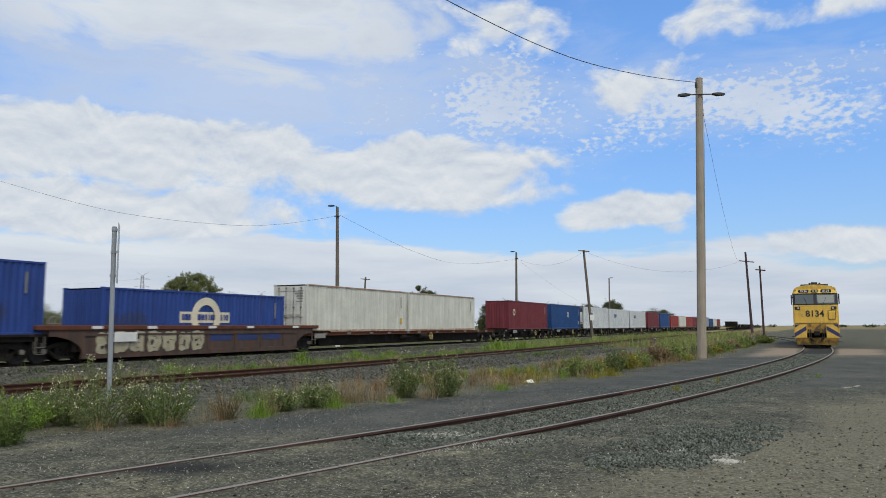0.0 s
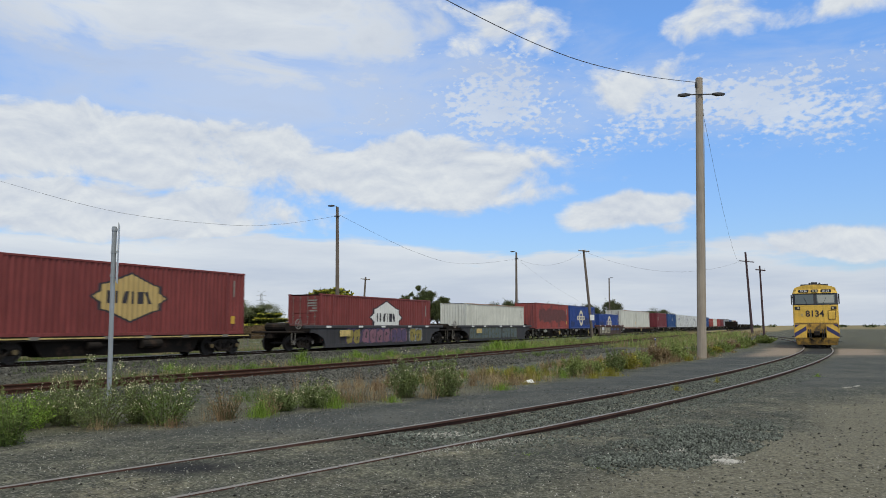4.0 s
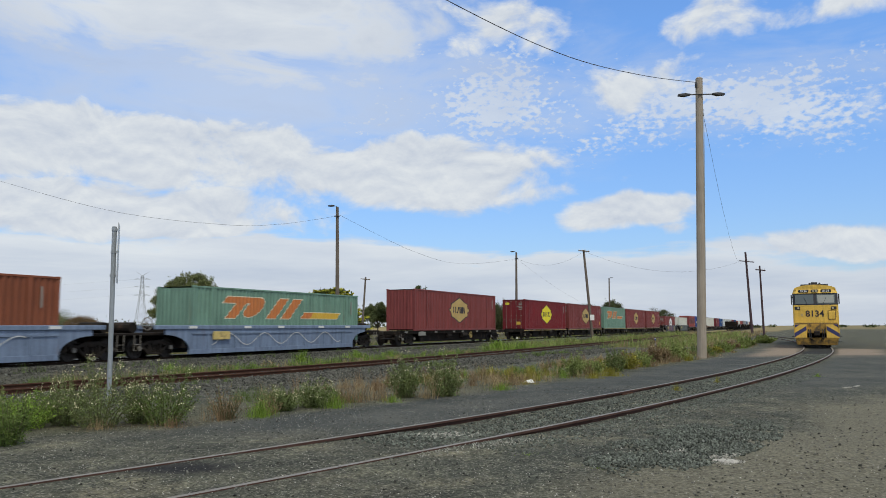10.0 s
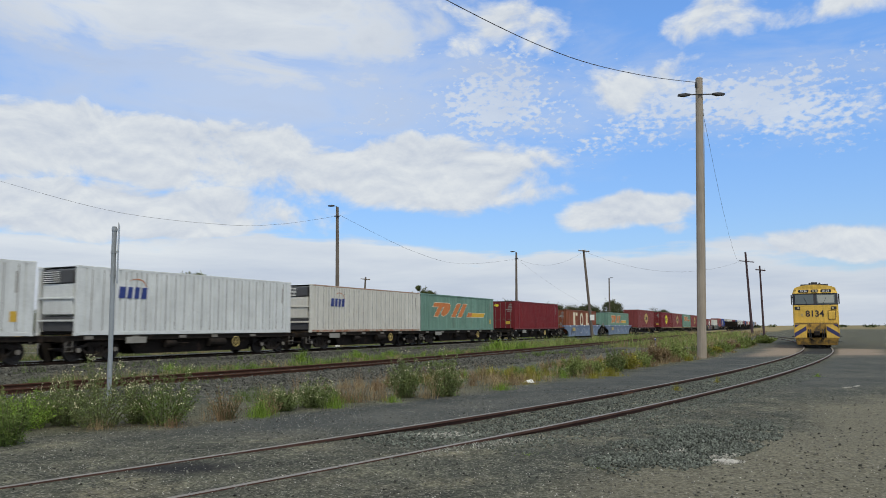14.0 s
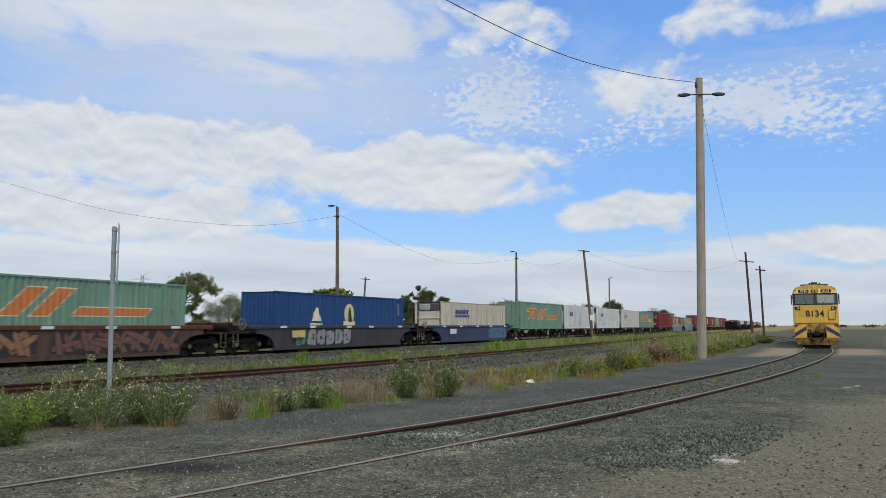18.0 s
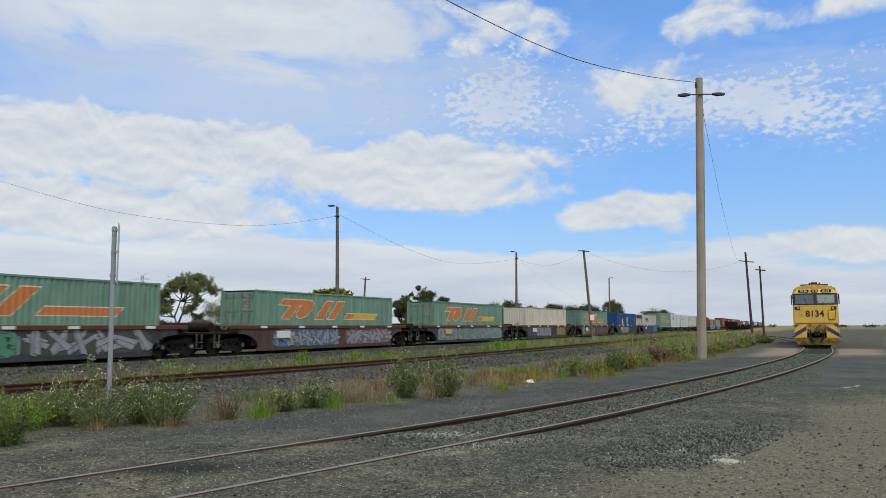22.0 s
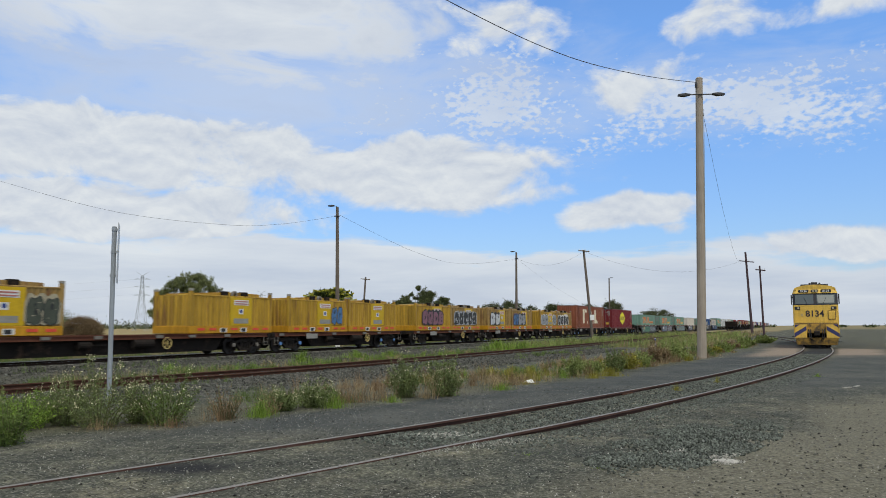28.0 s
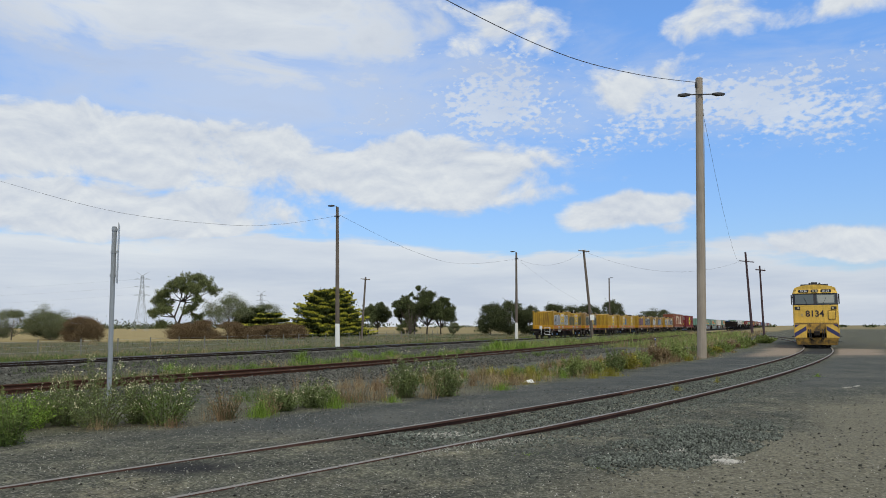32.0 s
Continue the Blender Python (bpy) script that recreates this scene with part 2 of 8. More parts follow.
        mx = nt.nodes.new("ShaderNodeMix")
        mx.data_type = "RGBA"
        link(pr.outputs[0], mx.inputs["Factor"])
        link(col, mx.inputs["A"])
        mx.inputs["B"].default_value = (*second, 1)
        col = mx.outputs["Result"]
    link(col, bs.inputs["Base Color"])
    if bump:
        bp = nt.nodes.new("ShaderNodeBump")
        bp.inputs["Strength"].default_value, bp.inputs["Distance"].default_value = bump, bump_size
        link(sm.outputs[0], bp.inputs["Height"])
        link(bp.outputs[0], bs.inputs["Normal"])
    return m


RUST = (0.13, 0.055, 0.028)
M = {}


def paint(name, colour, rust=0.35, rough=0.5, edge=0.56, grime=0.3):
    M[name] = surface(name, colour, rough, 0.0, 0.16, 0.9, 14.0, 0.12, RUST, rust, edge, True, grime=grime)
    M[name].node_tree.nodes["Principled BSDF"].inputs["Specular IOR Level"].default_value = 0.25
    return M[name]


paint("paint_blue", (0.028, 0.065, 0.26), 0.3)
paint("paint_navy", (0.018, 0.066, 0.205), 0.2)
paint("paint_maroon", (0.165, 0.032, 0.040), 0.3)
paint("paint_wine", (0.205, 0.048, 0.045), 0.3)
paint("paint_red", (0.28, 0.045, 0.036), 0.35)
M["paint_red_faded"] = surface("paint_red_faded", (0.29, 0.052, 0.042), 0.6, 0.0, 0.2, 0.30, 14.0, 0.12, (0.105, 0.036, 0.038), 0.85, 0.47, True, grime=0.2)
paint("paint_crimson", (0.175, 0.017, 0.021), 0.2)
paint("paint_brick", (0.235, 0.075, 0.038), 0.3)
paint("paint_white", (0.60, 0.60, 0.54), 0.5, edge=0.58, grime=0.2)
M["paint_cream"] = surface("paint_cream", (0.58, 0.53, 0.455), 0.55, 0.0, 0.12, 0.9, 14.0, 0.12, (0.33, 0.20, 0.11), 0.6, 0.50, True, grime=0.12)
paint("paint_reefer", (0.65, 0.67, 0.67), 0.35, edge=0.60, grime=0.08)
M["paint_reefer_rusty"] = surface("paint_reefer_rusty", (0.62, 0.60, 0.545), 0.5, 0.0, 0.12, 1.4, 14.0, 0.1, (0.34, 0.19, 0.10), 0.7, 0.60, True, grime=0.12)
M["worn_maroon"] = surface("worn_maroon", (0.115, 0.040, 0.040), 0.65, 0, 0.3, 2.0, 20, 0.1)
M["worn_blue"] = surface("worn_blue", (0.018, 0.034, 0.125), 0.6, 0, 0.35, 2.0, 20, 0.1)
M["trim_rusty"] = surface("trim_rusty", (0.42, 0.35, 0.28), 0.6, 0, 0.2, 2.0, 20, 0.1, (0.30, 0.13, 0.065), 0.95, 0.40)
M["bar_faded"] = surface("bar_faded", (0.20, 0.15, 0.13), 0.6, 0.2, 0.3, 3.0, 30, 0.1, (0.13, 0.07, 0.05), 0.6, 0.5)
M["seam_grey"] = surface("seam_grey", (0.22, 0.215, 0.20), 0.7, 0, 0.3, 2.0, 30, 0.1, (0.20, 0.11, 0.06), 0.6, 0.5)
paint("paint_green", (0.165, 0.285, 0.22), 0.5, edge=0.57)
paint("paint_teal", (0.155, 0.275, 0.225), 0.45, edge=0.57)
paint("paint_skip", (0.42, 0.255, 0.030), 0.85, edge=0.50, grime=0.42)
paint("paint_skip_pale", (0.33, 0.215, 0.070), 0.85, edge=0.48, grime=0.45)
paint("paint_skip_clean", (0.56, 0.365, 0.014), 0.2, edge=0.6, grime=0.1)
paint("paint_orange_frame", (0.50, 0.25, 0.014), 0.4)
paint("paint_well_grey", (0.052, 0.051, 0.055), 0.5, 0.7)
paint("paint_well_blue", (0.18, 0.235, 0.34), 0.3, 0.6)
paint("paint_well_navy", (0.045, 0.06, 0.12), 0.3, 0.6)
paint("paint_well_rust", (0.085, 0.058, 0.048), 0.8, 0.75, 0.5)
paint("paint_grey", (0.28, 0.30, 0.33), 0.3)
M["rim_rust"] = surface("rim_rust", (0.115, 0.045, 0.028), 0.85, 0, 0.25, 2.0, 40.0, 0.2)
M["wagon_steel"] = surface("wagon_steel", (0.016, 0.013, 0.011), 0.9, 0, 0.35, 1.2, 30.0, 0.2, (0.062, 0.040, 0.026), 0.75, 0.52)
M["bogie_steel"] = surface("bogie_steel", (0.022, 0.018, 0.015), 0.8, 0, 0.3, 3.0, 50.0, 0.2, (0.05, 0.032, 0.022), 0.6, 0.52)
M["wheel_steel"] = surface("wheel_steel", (0.028, 0.024, 0.022), 0.6, 0.3, 0.25, 4.0, 50.0, 0.1, (0.06, 0.04, 0.025), 0.5, 0.5)
M["cap_blue"] = surface("cap_blue", (0.10, 0.24, 0.55), 0.5, 0, 0.1)
M["cap_white"] = surface("cap_white", (0.17, 0.155, 0.135), 0.6, 0, 0.15)
M["cap_yellow"] = surface("cap_yellow", (0.11, 0.08, 0.035), 0.6, 0, 0.15)
M["stripe_yellow"] = surface("stripe_yellow", (0.55, 0.42, 0.15), 0.6, 0, 0.25, 2.0, 40.0, 0.05, (0.12, 0.08, 0.05), 0.7, 0.5)
M["sign_white"] = surface("sign_white", (0.66, 0.66, 0.64), 0.5, 0, 0.12)
M["plate_dull"] = surface("plate_dull", (0.26, 0.25, 0.225), 0.6, 0, 0.25, 4.0, 40, 0.05)
M["decal_cream"] = surface("decal_cream", (0.66, 0.60, 0.45), 0.6, 0, 0.15, 1.5, 20, 0.05)
M["decal_gold"] = surface("decal_gold", (0.45, 0.32, 0.12), 0.6, 0, 0.15, 1.5, 20, 0.05)
M["decal_yellow"] = surface("decal_yellow", (0.72, 0.62, 0.03), 0.55, 0, 0.1, 1.5, 20, 0.05)
M["decal_amber"] = surface("decal_amber", (0.58, 0.36, 0.04), 0.55, 0, 0.1, 1.5, 20, 0.05)
M["decal_orange"] = surface("decal_orange", (0.50, 0.165, 0.045), 0.55, 0, 0.15, 1.5, 20, 0.05)
M["decal_scarlet"] = surface("decal_scarlet", (0.62, 0.07, 0.03), 0.55, 0, 0.25, 3.0, 20, 0.05)
M["decal_brick"] = surface("decal_brick", (0.42, 0.16, 0.13), 0.6, 0, 0.2, 3.0, 20, 0.05)
M["decal_straw"] = surface("decal_straw", (0.60, 0.58, 0.30), 0.6, 0, 0.2, 2.0, 20, 0.05)
M["decal_dark"] = surface("decal_dark", (0.025, 0.022, 0.03), 0.6, 0, 0.15)
M["decal_navy"] = surface("decal_navy", (0.02, 0.04, 0.20), 0.6, 0, 0.15)
M["reefer_unit"] = surface("reefer_unit", (0.06, 0.06, 0.065), 0.6, 0, 0.2)
for tint_name, tint_colour in (("spray_white", (0.50, 0.51, 0.52)), ("spray_grey", (0.26, 0.268, 0.285)), ("spray_green", (0.07, 0.21, 0.13)), ("spray_blue", (0.06, 0.15, 0.31)),
                               ("spray_pink", (0.22, 0.10, 0.135)), ("spray_purple", (0.085, 0.055, 0.12)), ("spray_yellow", (0.26, 0.205, 0.045)), ("spray_orange", (0.26, 0.13, 0.06)),
                               ("spray_black", (0.02, 0.02, 0.022)), ("spray_teal", (0.085, 0.115, 0.112)), ("spray_olive", (0.085, 0.07, 0.022)), ("spray_moss", (0.055, 0.065, 0.045)), ("spray_cream", (0.36, 0.32, 0.22)), ("spray_mint", (0.19, 0.27, 0.245)), ("spray_brick", (0.15, 0.068, 0.05))):
    M[tint_name] = surface(tint_name, tint_colour, 0.6, 0, 0.3, 2.2, 30, 0.05)
M["rail_top"] = surface("rail_top", (0.155, 0.138, 0.122), 0.55, 0.0, 0.2, 2.0, 40, 0.05, (0.12, 0.098, 0.074), 0.6, 0.45)
M["rail_side"] = surface("rail_side", (0.075, 0.036, 0.024), 0.85, 0, 0.3, 3.0, 50, 0.2, (0.05, 0.026, 0.02), 0.6, 0.5)
M["rail_dull"] = surface("rail_dull", (0.072, 0.040, 0.033), 0.85, 0, 0.3, 3.0, 50, 0.2, (0.05, 0.030, 0.022), 0.6, 0.5)
M["rail_dark"] = surface("rail_dark", (0.034, 0.022, 0.017), 0.85, 0, 0.3, 3.0, 50, 0.2)
M["rail_shine"] = surface("rail_shine", (0.45, 0.44, 0.43), 0.25, 1.0, 0.1, 2.0, 40, 0.02)
M["sleeper_grey"] = surface("sleeper_grey", (0.19, 0.18, 0.16), 0.9, 0, 0.35, 3.0, 40, 0.2)
M["sleeper"] = surface("sleeper", (0.085, 0.075, 0.062), 0.9, 0, 0.25, 3.0, 40, 0.2)
M["concrete"] = surface("concrete", (0.27, 0.255, 0.225), 0.85, 0, 0.12, 1.5, 40, 0.15, (0.22, 0.20, 0.18), 0.5, 0.52)
M["lime"] = surface("lime", (0.46, 0.44, 0.40), 0.95, 0, 0.4, 9.0, 70, 1.0, (0.22, 0.21, 0.19), 0.8, 0.48, bump_size=0.03)
M["fence_post"] = surface("fence_post", (0.19, 0.185, 0.17), 0.9, 0, 0.2, 2.0, 40, 0.1)
M["pole_concrete"] = surface("pole_concrete", (0.34, 0.29, 0.235), 0.85, 0, 0.14, 1.2, 50, 0.15, (0.24, 0.20, 0.165), 0.6, 0.5, True)
M["pole_wood"] = surface("pole_wood", (0.15, 0.125, 0.105), 0.9, 0, 0.25, 1.5, 40, 0.25, (0.07, 0.06, 0.05), 0.6, 0.5, True)
M["pole_purple"] = surface("pole_purple", (0.075, 0.05, 0.055), 0.9, 0, 0.2, 1.5, 40, 0.2)
M["white_paint"] = surface("white_paint", (0.78, 0.78, 0.75), 0.6, 0, 0.08, 2.0, 40, 0.1)
M["galvanised"] = surface("galvanised", (0.31, 0.335, 0.36), 0.5, 0.3, 0.12, 4.0, 60, 0.08)
M["black_metal"] = surface("black_metal", (0.025, 0.025, 0.027), 0.55, 0.2, 0.2)
M["wire"] = surface("wire", (0.05, 0.05, 0.055), 0.6, 0.3, 0.1)

# ---- lines of the plan ----
MAIN_X, MAIN_Y, MAIN_TURN, MAIN_BEND = -13.65, 36.0, 0.4601, -0.00015
SPEED = 20.885
DECK = 1.056


def main_line(s, off=0.0):
    """Place and heading on the main line at s metres along it; off: metres to the right of its middle."""
    c = max(-250.0, min(150.0, s))
    a = MAIN_TURN + MAIN_BEND * c
    x = MAIN_X + (math.cos(MAIN_TURN) - math.cos(a)) / MAIN_BEND + (s - c) * math.sin(a)
    y = MAIN_Y + (math.sin(a) - math.sin(MAIN_TURN)) / MAIN_BEND + (s - c) * math.cos(a)
    return x + off * math.cos(a), y - off * math.sin(a), a


def on_main(s, z=0.0, off=0.0):
    x, y, a = main_line(s, off)
    return pose(x, y, z, 0, 0, 90 - math.degrees(a))


def bent_line(x, y, a, knots, bends, start, end, step=0.5):
    """A line of points x, y, heading whose curvature runs through the given bends at the given knots."""
    pts, s = [], 0.0
    fwd = []
    px, py, pa = x, y, a
    while s <= end:
        fwd.append((px, py, pa))
        k = float(np.interp(s, knots, bends))
        px, py, pa, s = px + math.sin(pa) * step, py + math.cos(pa) * step, pa + k * step, s + step
    back = []
    px, py, pa, s = x, y, a, 0.0
    while s > start:
        k = bends[0] * 0.6
        px, py, pa, s = px - math.sin(pa) * step, py - math.cos(pa) * step, pa - k * step, s - step
        back.append((px, py, pa))
    return back[::-1] + fwd


YARD = bent_line(-3.65, 5.97, 0.73, [0, 10, 20, 30, 40, 50, 60, 200], [-0.006, -0.0080, -0.0049, -0.0036, -0.0066, -0.004, -0.004, -0.001], -14, 120)
LOOP = bent_line(-10.5507, 17.8062, 0.6318, [0, 20, 45, 140, 400], [-0.0116, -0.003, -0.0003, 0.0, 0.0], -30, 380, 1.0)
MAIN = [main_line(s) for s in range(-90, 700, 3)]


def smooth(a, b, x):
    t = max(0.0, min(1.0, (x - a) / (b - a)))
    return t * t * (3 - 2 * t)


def ground_height(x, y):
    # q: metres from the main line towards the yard
    q = (x - MAIN_X) * math.cos(MAIN_TURN) - (y - MAIN_Y) * math.sin(MAIN_TURN)
    h = -0.014 - 0.062 * smooth(8.6, 12.0, y) - 0.16 * (1 - smooth(9.0, 14.0, q)) - 0.25 * (1 - smooth(-14.0, -4.0, q))
    h -= 0.3 * smooth(60, 200, -q)
    r = math.hypot(x, y)
    bump = noise.noise((x * 0.8, y * 0.8, 0.3)) * 0.012 + noise.noise((x * 0.15, y * 0.15, 7.1)) * 0.03 * min(1.0, r / 20)
    return h + bump * (0 if r > 300 else 0.5 if y < 8.6 else 1)

# ---- ground ----


def ground_material():
    m = bpy.data.materials.new("yard_ground")
    m.use_nodes = True
    nt = m.node_tree
    link = nt.links.new
    bs = nt.nodes["Principled BSDF"]
    bs.inputs["Roughness"].default_value, bs.inputs["Specular IOR Level"].default_value = 0.95, 0.12
    co = nt.nodes.new("ShaderNodeTexCoord")
    zone = nt.nodes.new("ShaderNodeAttribute")
    zone.attribute_name = "zone"
    sep = nt.nodes.new("ShaderNodeSeparateColor")
    link(zone.outputs["Color"], sep.inputs[0])

    def tex(scale, detail=4.0, rough=0.6, kind="ShaderNodeTexNoise"):
        n = nt.nodes.new(kind)
        n.inputs["Scale"].default_value = scale
        if kind == "ShaderNodeTexNoise":
            n.inputs["Detail"].default_value, n.inputs["Roughness"].default_value = detail, rough
        link(co.outputs["Object"], n.inputs["Vector"])
        return n

    def ramp(src, stops):
        r = nt.nodes.new("ShaderNodeValToRGB")
        while len(r.color_ramp.elements) < len(stops):
            r.color_ramp.elements.new(0.5)
        for e, (p, c) in zip(r.color_ramp.elements, stops):
            e.position, e.color = p, (*c, 1)
        link(src, r.inputs[0])
        return r.outputs[0]

    def mix(f, a, b, blend="MIX"):
        n = nt.nodes.new("ShaderNodeMix")
        n.data_type, n.blend_type = "RGBA", blend
        if isinstance(f, float):
            n.inputs["Factor"].default_value = f
        else:
            link(f, n.inputs["Factor"])
        link(a, n.inputs["A"])
        link(b, n.inputs["B"])
        return n.outputs["Result"]

    grit = tex(30.0, 6.0, 0.68)
    mottle = tex(5.0, 6.0, 0.7)
    patch = tex(0.55, 6.0, 0.62)
    spots = tex(60.0, kind="ShaderNodeTexVoronoi")
    gravel = ramp(grit.outputs[0], [(0.34, (0.023, 0.025, 0.021)), (0.50, (0.054, 0.057, 0.047)), (0.66, (0.120, 0.123, 0.101))])
    brown = ramp(grit.outputs[0], [(0.34, (0.044, 0.042, 0.031)), (0.51, (0.097, 0.092, 0.070)), (0.67, (0.172, 0.163, 0.128))])
    pm = ramp(patch.outputs[0], [(0.50, (0, 0, 0)), (0.64, (0.8, 0.8, 0.8))])
    base = mix(pm, gravel, brown)
    cells = tex(44.0, kind="ShaderNodeTexVoronoi")
    cell_v = nt.nodes.new("ShaderNodeSeparateColor")
    link(cells.outputs["Color"], cell_v.inputs[0])
    lumps = ramp(cell_v.outputs[1], [(0.0, (0.55, 0.55, 0.56)), (0.6, (0.95, 0.95, 0.95)), (1.0, (1.7, 1.68, 1.64))])
    base = mix(0.65, base, lumps, "MULTIPLY")
    wash = tex(0.9, 5.0, 0.6)
    base = mix(0.8, base, ramp(wash.outputs[0], [(0.36, (0.60, 0.63, 0.65)), (0.5, (1.05, 1.05, 1.03)), (0.66, (1.75, 1.68, 1.52))]), "MULTIPLY")
    base = mix(0.85, base, ramp(mottle.outputs[0], [(0.36, (0.55, 0.57, 0.58)), (0.5, (1.0, 1.0, 1.0)), (0.64, (1.5, 1.46, 1.38))]), "MULTIPLY")
    cellcol = nt.nodes.new("ShaderNodeSeparateColor")
    link(spots.outputs["Color"], cellcol.inputs[0])
    pale = ramp(cellcol.outputs[0], [(0.93, (0, 0, 0)), (0.94, (0.8, 0.8, 0.8))])
    pale_c = ramp(grit.outputs[0], [(0.3, (0.17, 0.16, 0.135)), (0.7, (0.30, 0.28, 0.24))])
    base = mix(pale, base, pale_c)
    dark_wash = ramp(patch.outputs[0], [(0.40, (0.80, 0.82, 0.84)), (0.62, (1.35, 1.30, 1.22))])
    dark = ramp(grit.outputs[0], [(0.36, (0.032, 0.035, 0.034)), (0.64, (0.086, 0.091, 0.088))])
    dark = mix(0.9, dark, dark_wash, "MULTIPLY")
    dusty = ramp(grit.outputs[0], [(0.3, (0.16, 0.125, 0.095)), (0.7, (0.26, 0.21, 0.165))])
    soil = ramp(patch.outputs[0], [(0.3, (0.042, 0.052, 0.020)), (0.5, (0.075, 0.073, 0.036)), (0.7, (0.125, 0.105, 0.060))])
    soil = mix(0.3, soil, brown)
    soil = mix(0.6, soil, lumps, "MULTIPLY")
    wheat = ramp(patch.outputs[0], [(0.3, (0.21, 0.165, 0.075)), (0.7, (0.28, 0.225, 0.11))])
    base = mix(sep.outputs[0], base, dark)
    base = mix(sep.outputs[1], base, soil)
    base = mix(sep.outputs[2], base, wheat)
    alpha = zone.outputs["Alpha"]
    base = mix(alpha, base, dusty)
    dirtz = nt.nodes.new("ShaderNodeAttribute")
    dirtz.attribute_name = "dirt"
    dirt = ramp(grit.outputs[0], [(0.34, (0.062, 0.058, 0.042)), (0.50, (0.132, 0.123, 0.092)), (0.66, (0.22, 0.205, 0.158))])
    base = mix(dirtz.outputs["Fac"], base, dirt)
    oilz = nt.nodes.new("ShaderNodeAttribute")
    oilz.attribute_name = "oil"
    oil = ramp(grit.outputs[0], [(0.3, (0.012, 0.012, 0.012)), (0.7, (0.03, 0.03, 0.032))])
    base = mix(oilz.outputs["Fac"], base, oil)
    link(base, bs.inputs["Base Color"])
    bp = nt.nodes.new("ShaderNodeBump")
    bp.inputs["Strength"].default_value, bp.inputs["Distance"].default_value = 0.7, 0.025
    link(grit.outputs[0], bp.inputs["Height"])
    link(bp.outputs[0], bs.inputs["Normal"])
    return m


def nearest_offset(line, x, y):
    """Distance to a line of points and the side (plus: to its right)."""
    best, side = 1e9, 0
    for px, py, a in line[::4]:
        d = (x - px) ** 2 + (y - py) ** 2
        if d < best:
            best, side = d, (x - px) * math.cos(a) - (y - py) * math.sin(a)
    return side, math.sqrt(best)


def build_ground():
    radii = [0.0, 0.4]
    while radii[-1] < 3800:
        r = radii[-1]
        radii.append(r + max(0.18, r * 0.026))
    verts, zones, oils, dirts = [], [], [], []
    angles = []
    a = -180.0
    while a < 179.9:
        angles.append(radians(a))
        a += 0.55 if -38 <= a < 38 else 4.0
    n = len(angles)
    for r in radii:
        for a in angles:
            x, y = r * math.sin(a), r * math.cos(a)
            z = ground_height(x, y)
            verts.append((x, y, z))
            q = (x - MAIN_X) * math.cos(MAIN_TURN) - (y - MAIN_Y) * math.sin(MAIN_TURN)
            off, dist = nearest_offset(YARD, x, y) if 2 < r < 160 else (20.0, 50.0)
            w = noise.noise((x * 0.5, y * 0.5, 2.0)) * 0.5
            in_view = y > 0
            # weedy strip between the yard track and the loop, dark path beside the yard track
            weeds = 0.5 * smooth(-3.6, -4.3, off + w * 0.6) * (1 - smooth(-6.0, -7.2, off + w)) if in_view and q > 9.8 else 0.0
            if q <= 9.8 and q > -130:
                weeds = 0.12 if q > -3.4 else 1.0
            dark = smooth(-0.9, -1.2, off) * (1 - smooth(-3.3, -3.9, off + w)) * smooth(9, 12, y) if in_view else 0.0
            dark = max(dark, 0.75 * smooth(0.9, 1.2, off) * (1 - smooth(3.0, 5.5, off + w * 2)) * smooth(14, 20, y))
            if r > 45 and q > 12:
                weeds = max(weeds * (1 - smooth(0, 3, off)), 0.25)
            wheat = smooth(-19, -22, q) * smooth(-31, -34, x + w * 4) * smooth(88, 104, y) if q < -18 else 0.0
            if r > 150:
                wheat = max(wheat, 0.75 * smooth(150, 230, r) if q < 20 else 0.6 * smooth(230, 420, r))
            dusty = smooth(35, 38, y + w * 4) * (1 - smooth(44, 62 if off < 0 else 49, y + w * 5)) * smooth(3.6, 2.4, abs(off - 0.2) + w * 1.2) * smooth(0.7, 0.9, abs(off)) if 30 < y < 70 else 0.0
            zones.append((dark, max(0.0, weeds), max(0.0, wheat), dusty))
            # worn olive-brown dirt: a wheel-worn strip across the yard and the bare ground near the siding
            k = max(0.0, min(1.0, ((x - 2.4) * 6.6 + (y - 5.6) * 8.4) / 114.0))
            strip = math.hypot(x - 2.4 - 6.6 * k, y - 5.6 - 8.4 * k)
            bare = 0.08 * smooth(1.5, -1.0, x) * (1 - smooth(8.5, 11.5, y)) * smooth(-5.0, 0.0, y) if 0 < r < 30 else 0.0
            dirts.append(max(0.85 * (1 - smooth(0.5, 2.3, strip + w * 2.0)), bare * (1 + w)) if r < 30 else 0.0)
            ex, ey = (x + 2.74) / 0.75, (y - 7.75) / 0.42
            spill = smooth(0.85, 0.65, abs(off)) * smooth(37, 39.5, y + w) * (1 - smooth(70, 75, y)) * 0.55 if 30 < y < 80 else 0.0
            oils.append(max(spill, 1.2 - math.sqrt(ex * ex + ey * ey) + w * 0.8) if abs(ex) < 2 and abs(ey) < 2 else spill)
    faces = []
    for i in range(len(radii) - 1):
        for j in range(n):
            k = (j + 1) % n
            faces.append((i * n + j, (i + 1) * n + j, (i + 1) * n + k, i * n + k) if i else (j, n + j, n + k))
    # one centre vertex for the first ring
    remap = lambda v: 0 if v < n else v
    faces = [tuple(dict.fromkeys(remap(v) for v in f)) for f in faces]
    me = bpy.data.meshes.new("ground")
    me.from_pydata(verts, [], faces)
    za = me.color_attributes.new("zone", "FLOAT_COLOR", "POINT")
    za.data.foreach_set("color", np.array(zones, "f").ravel())
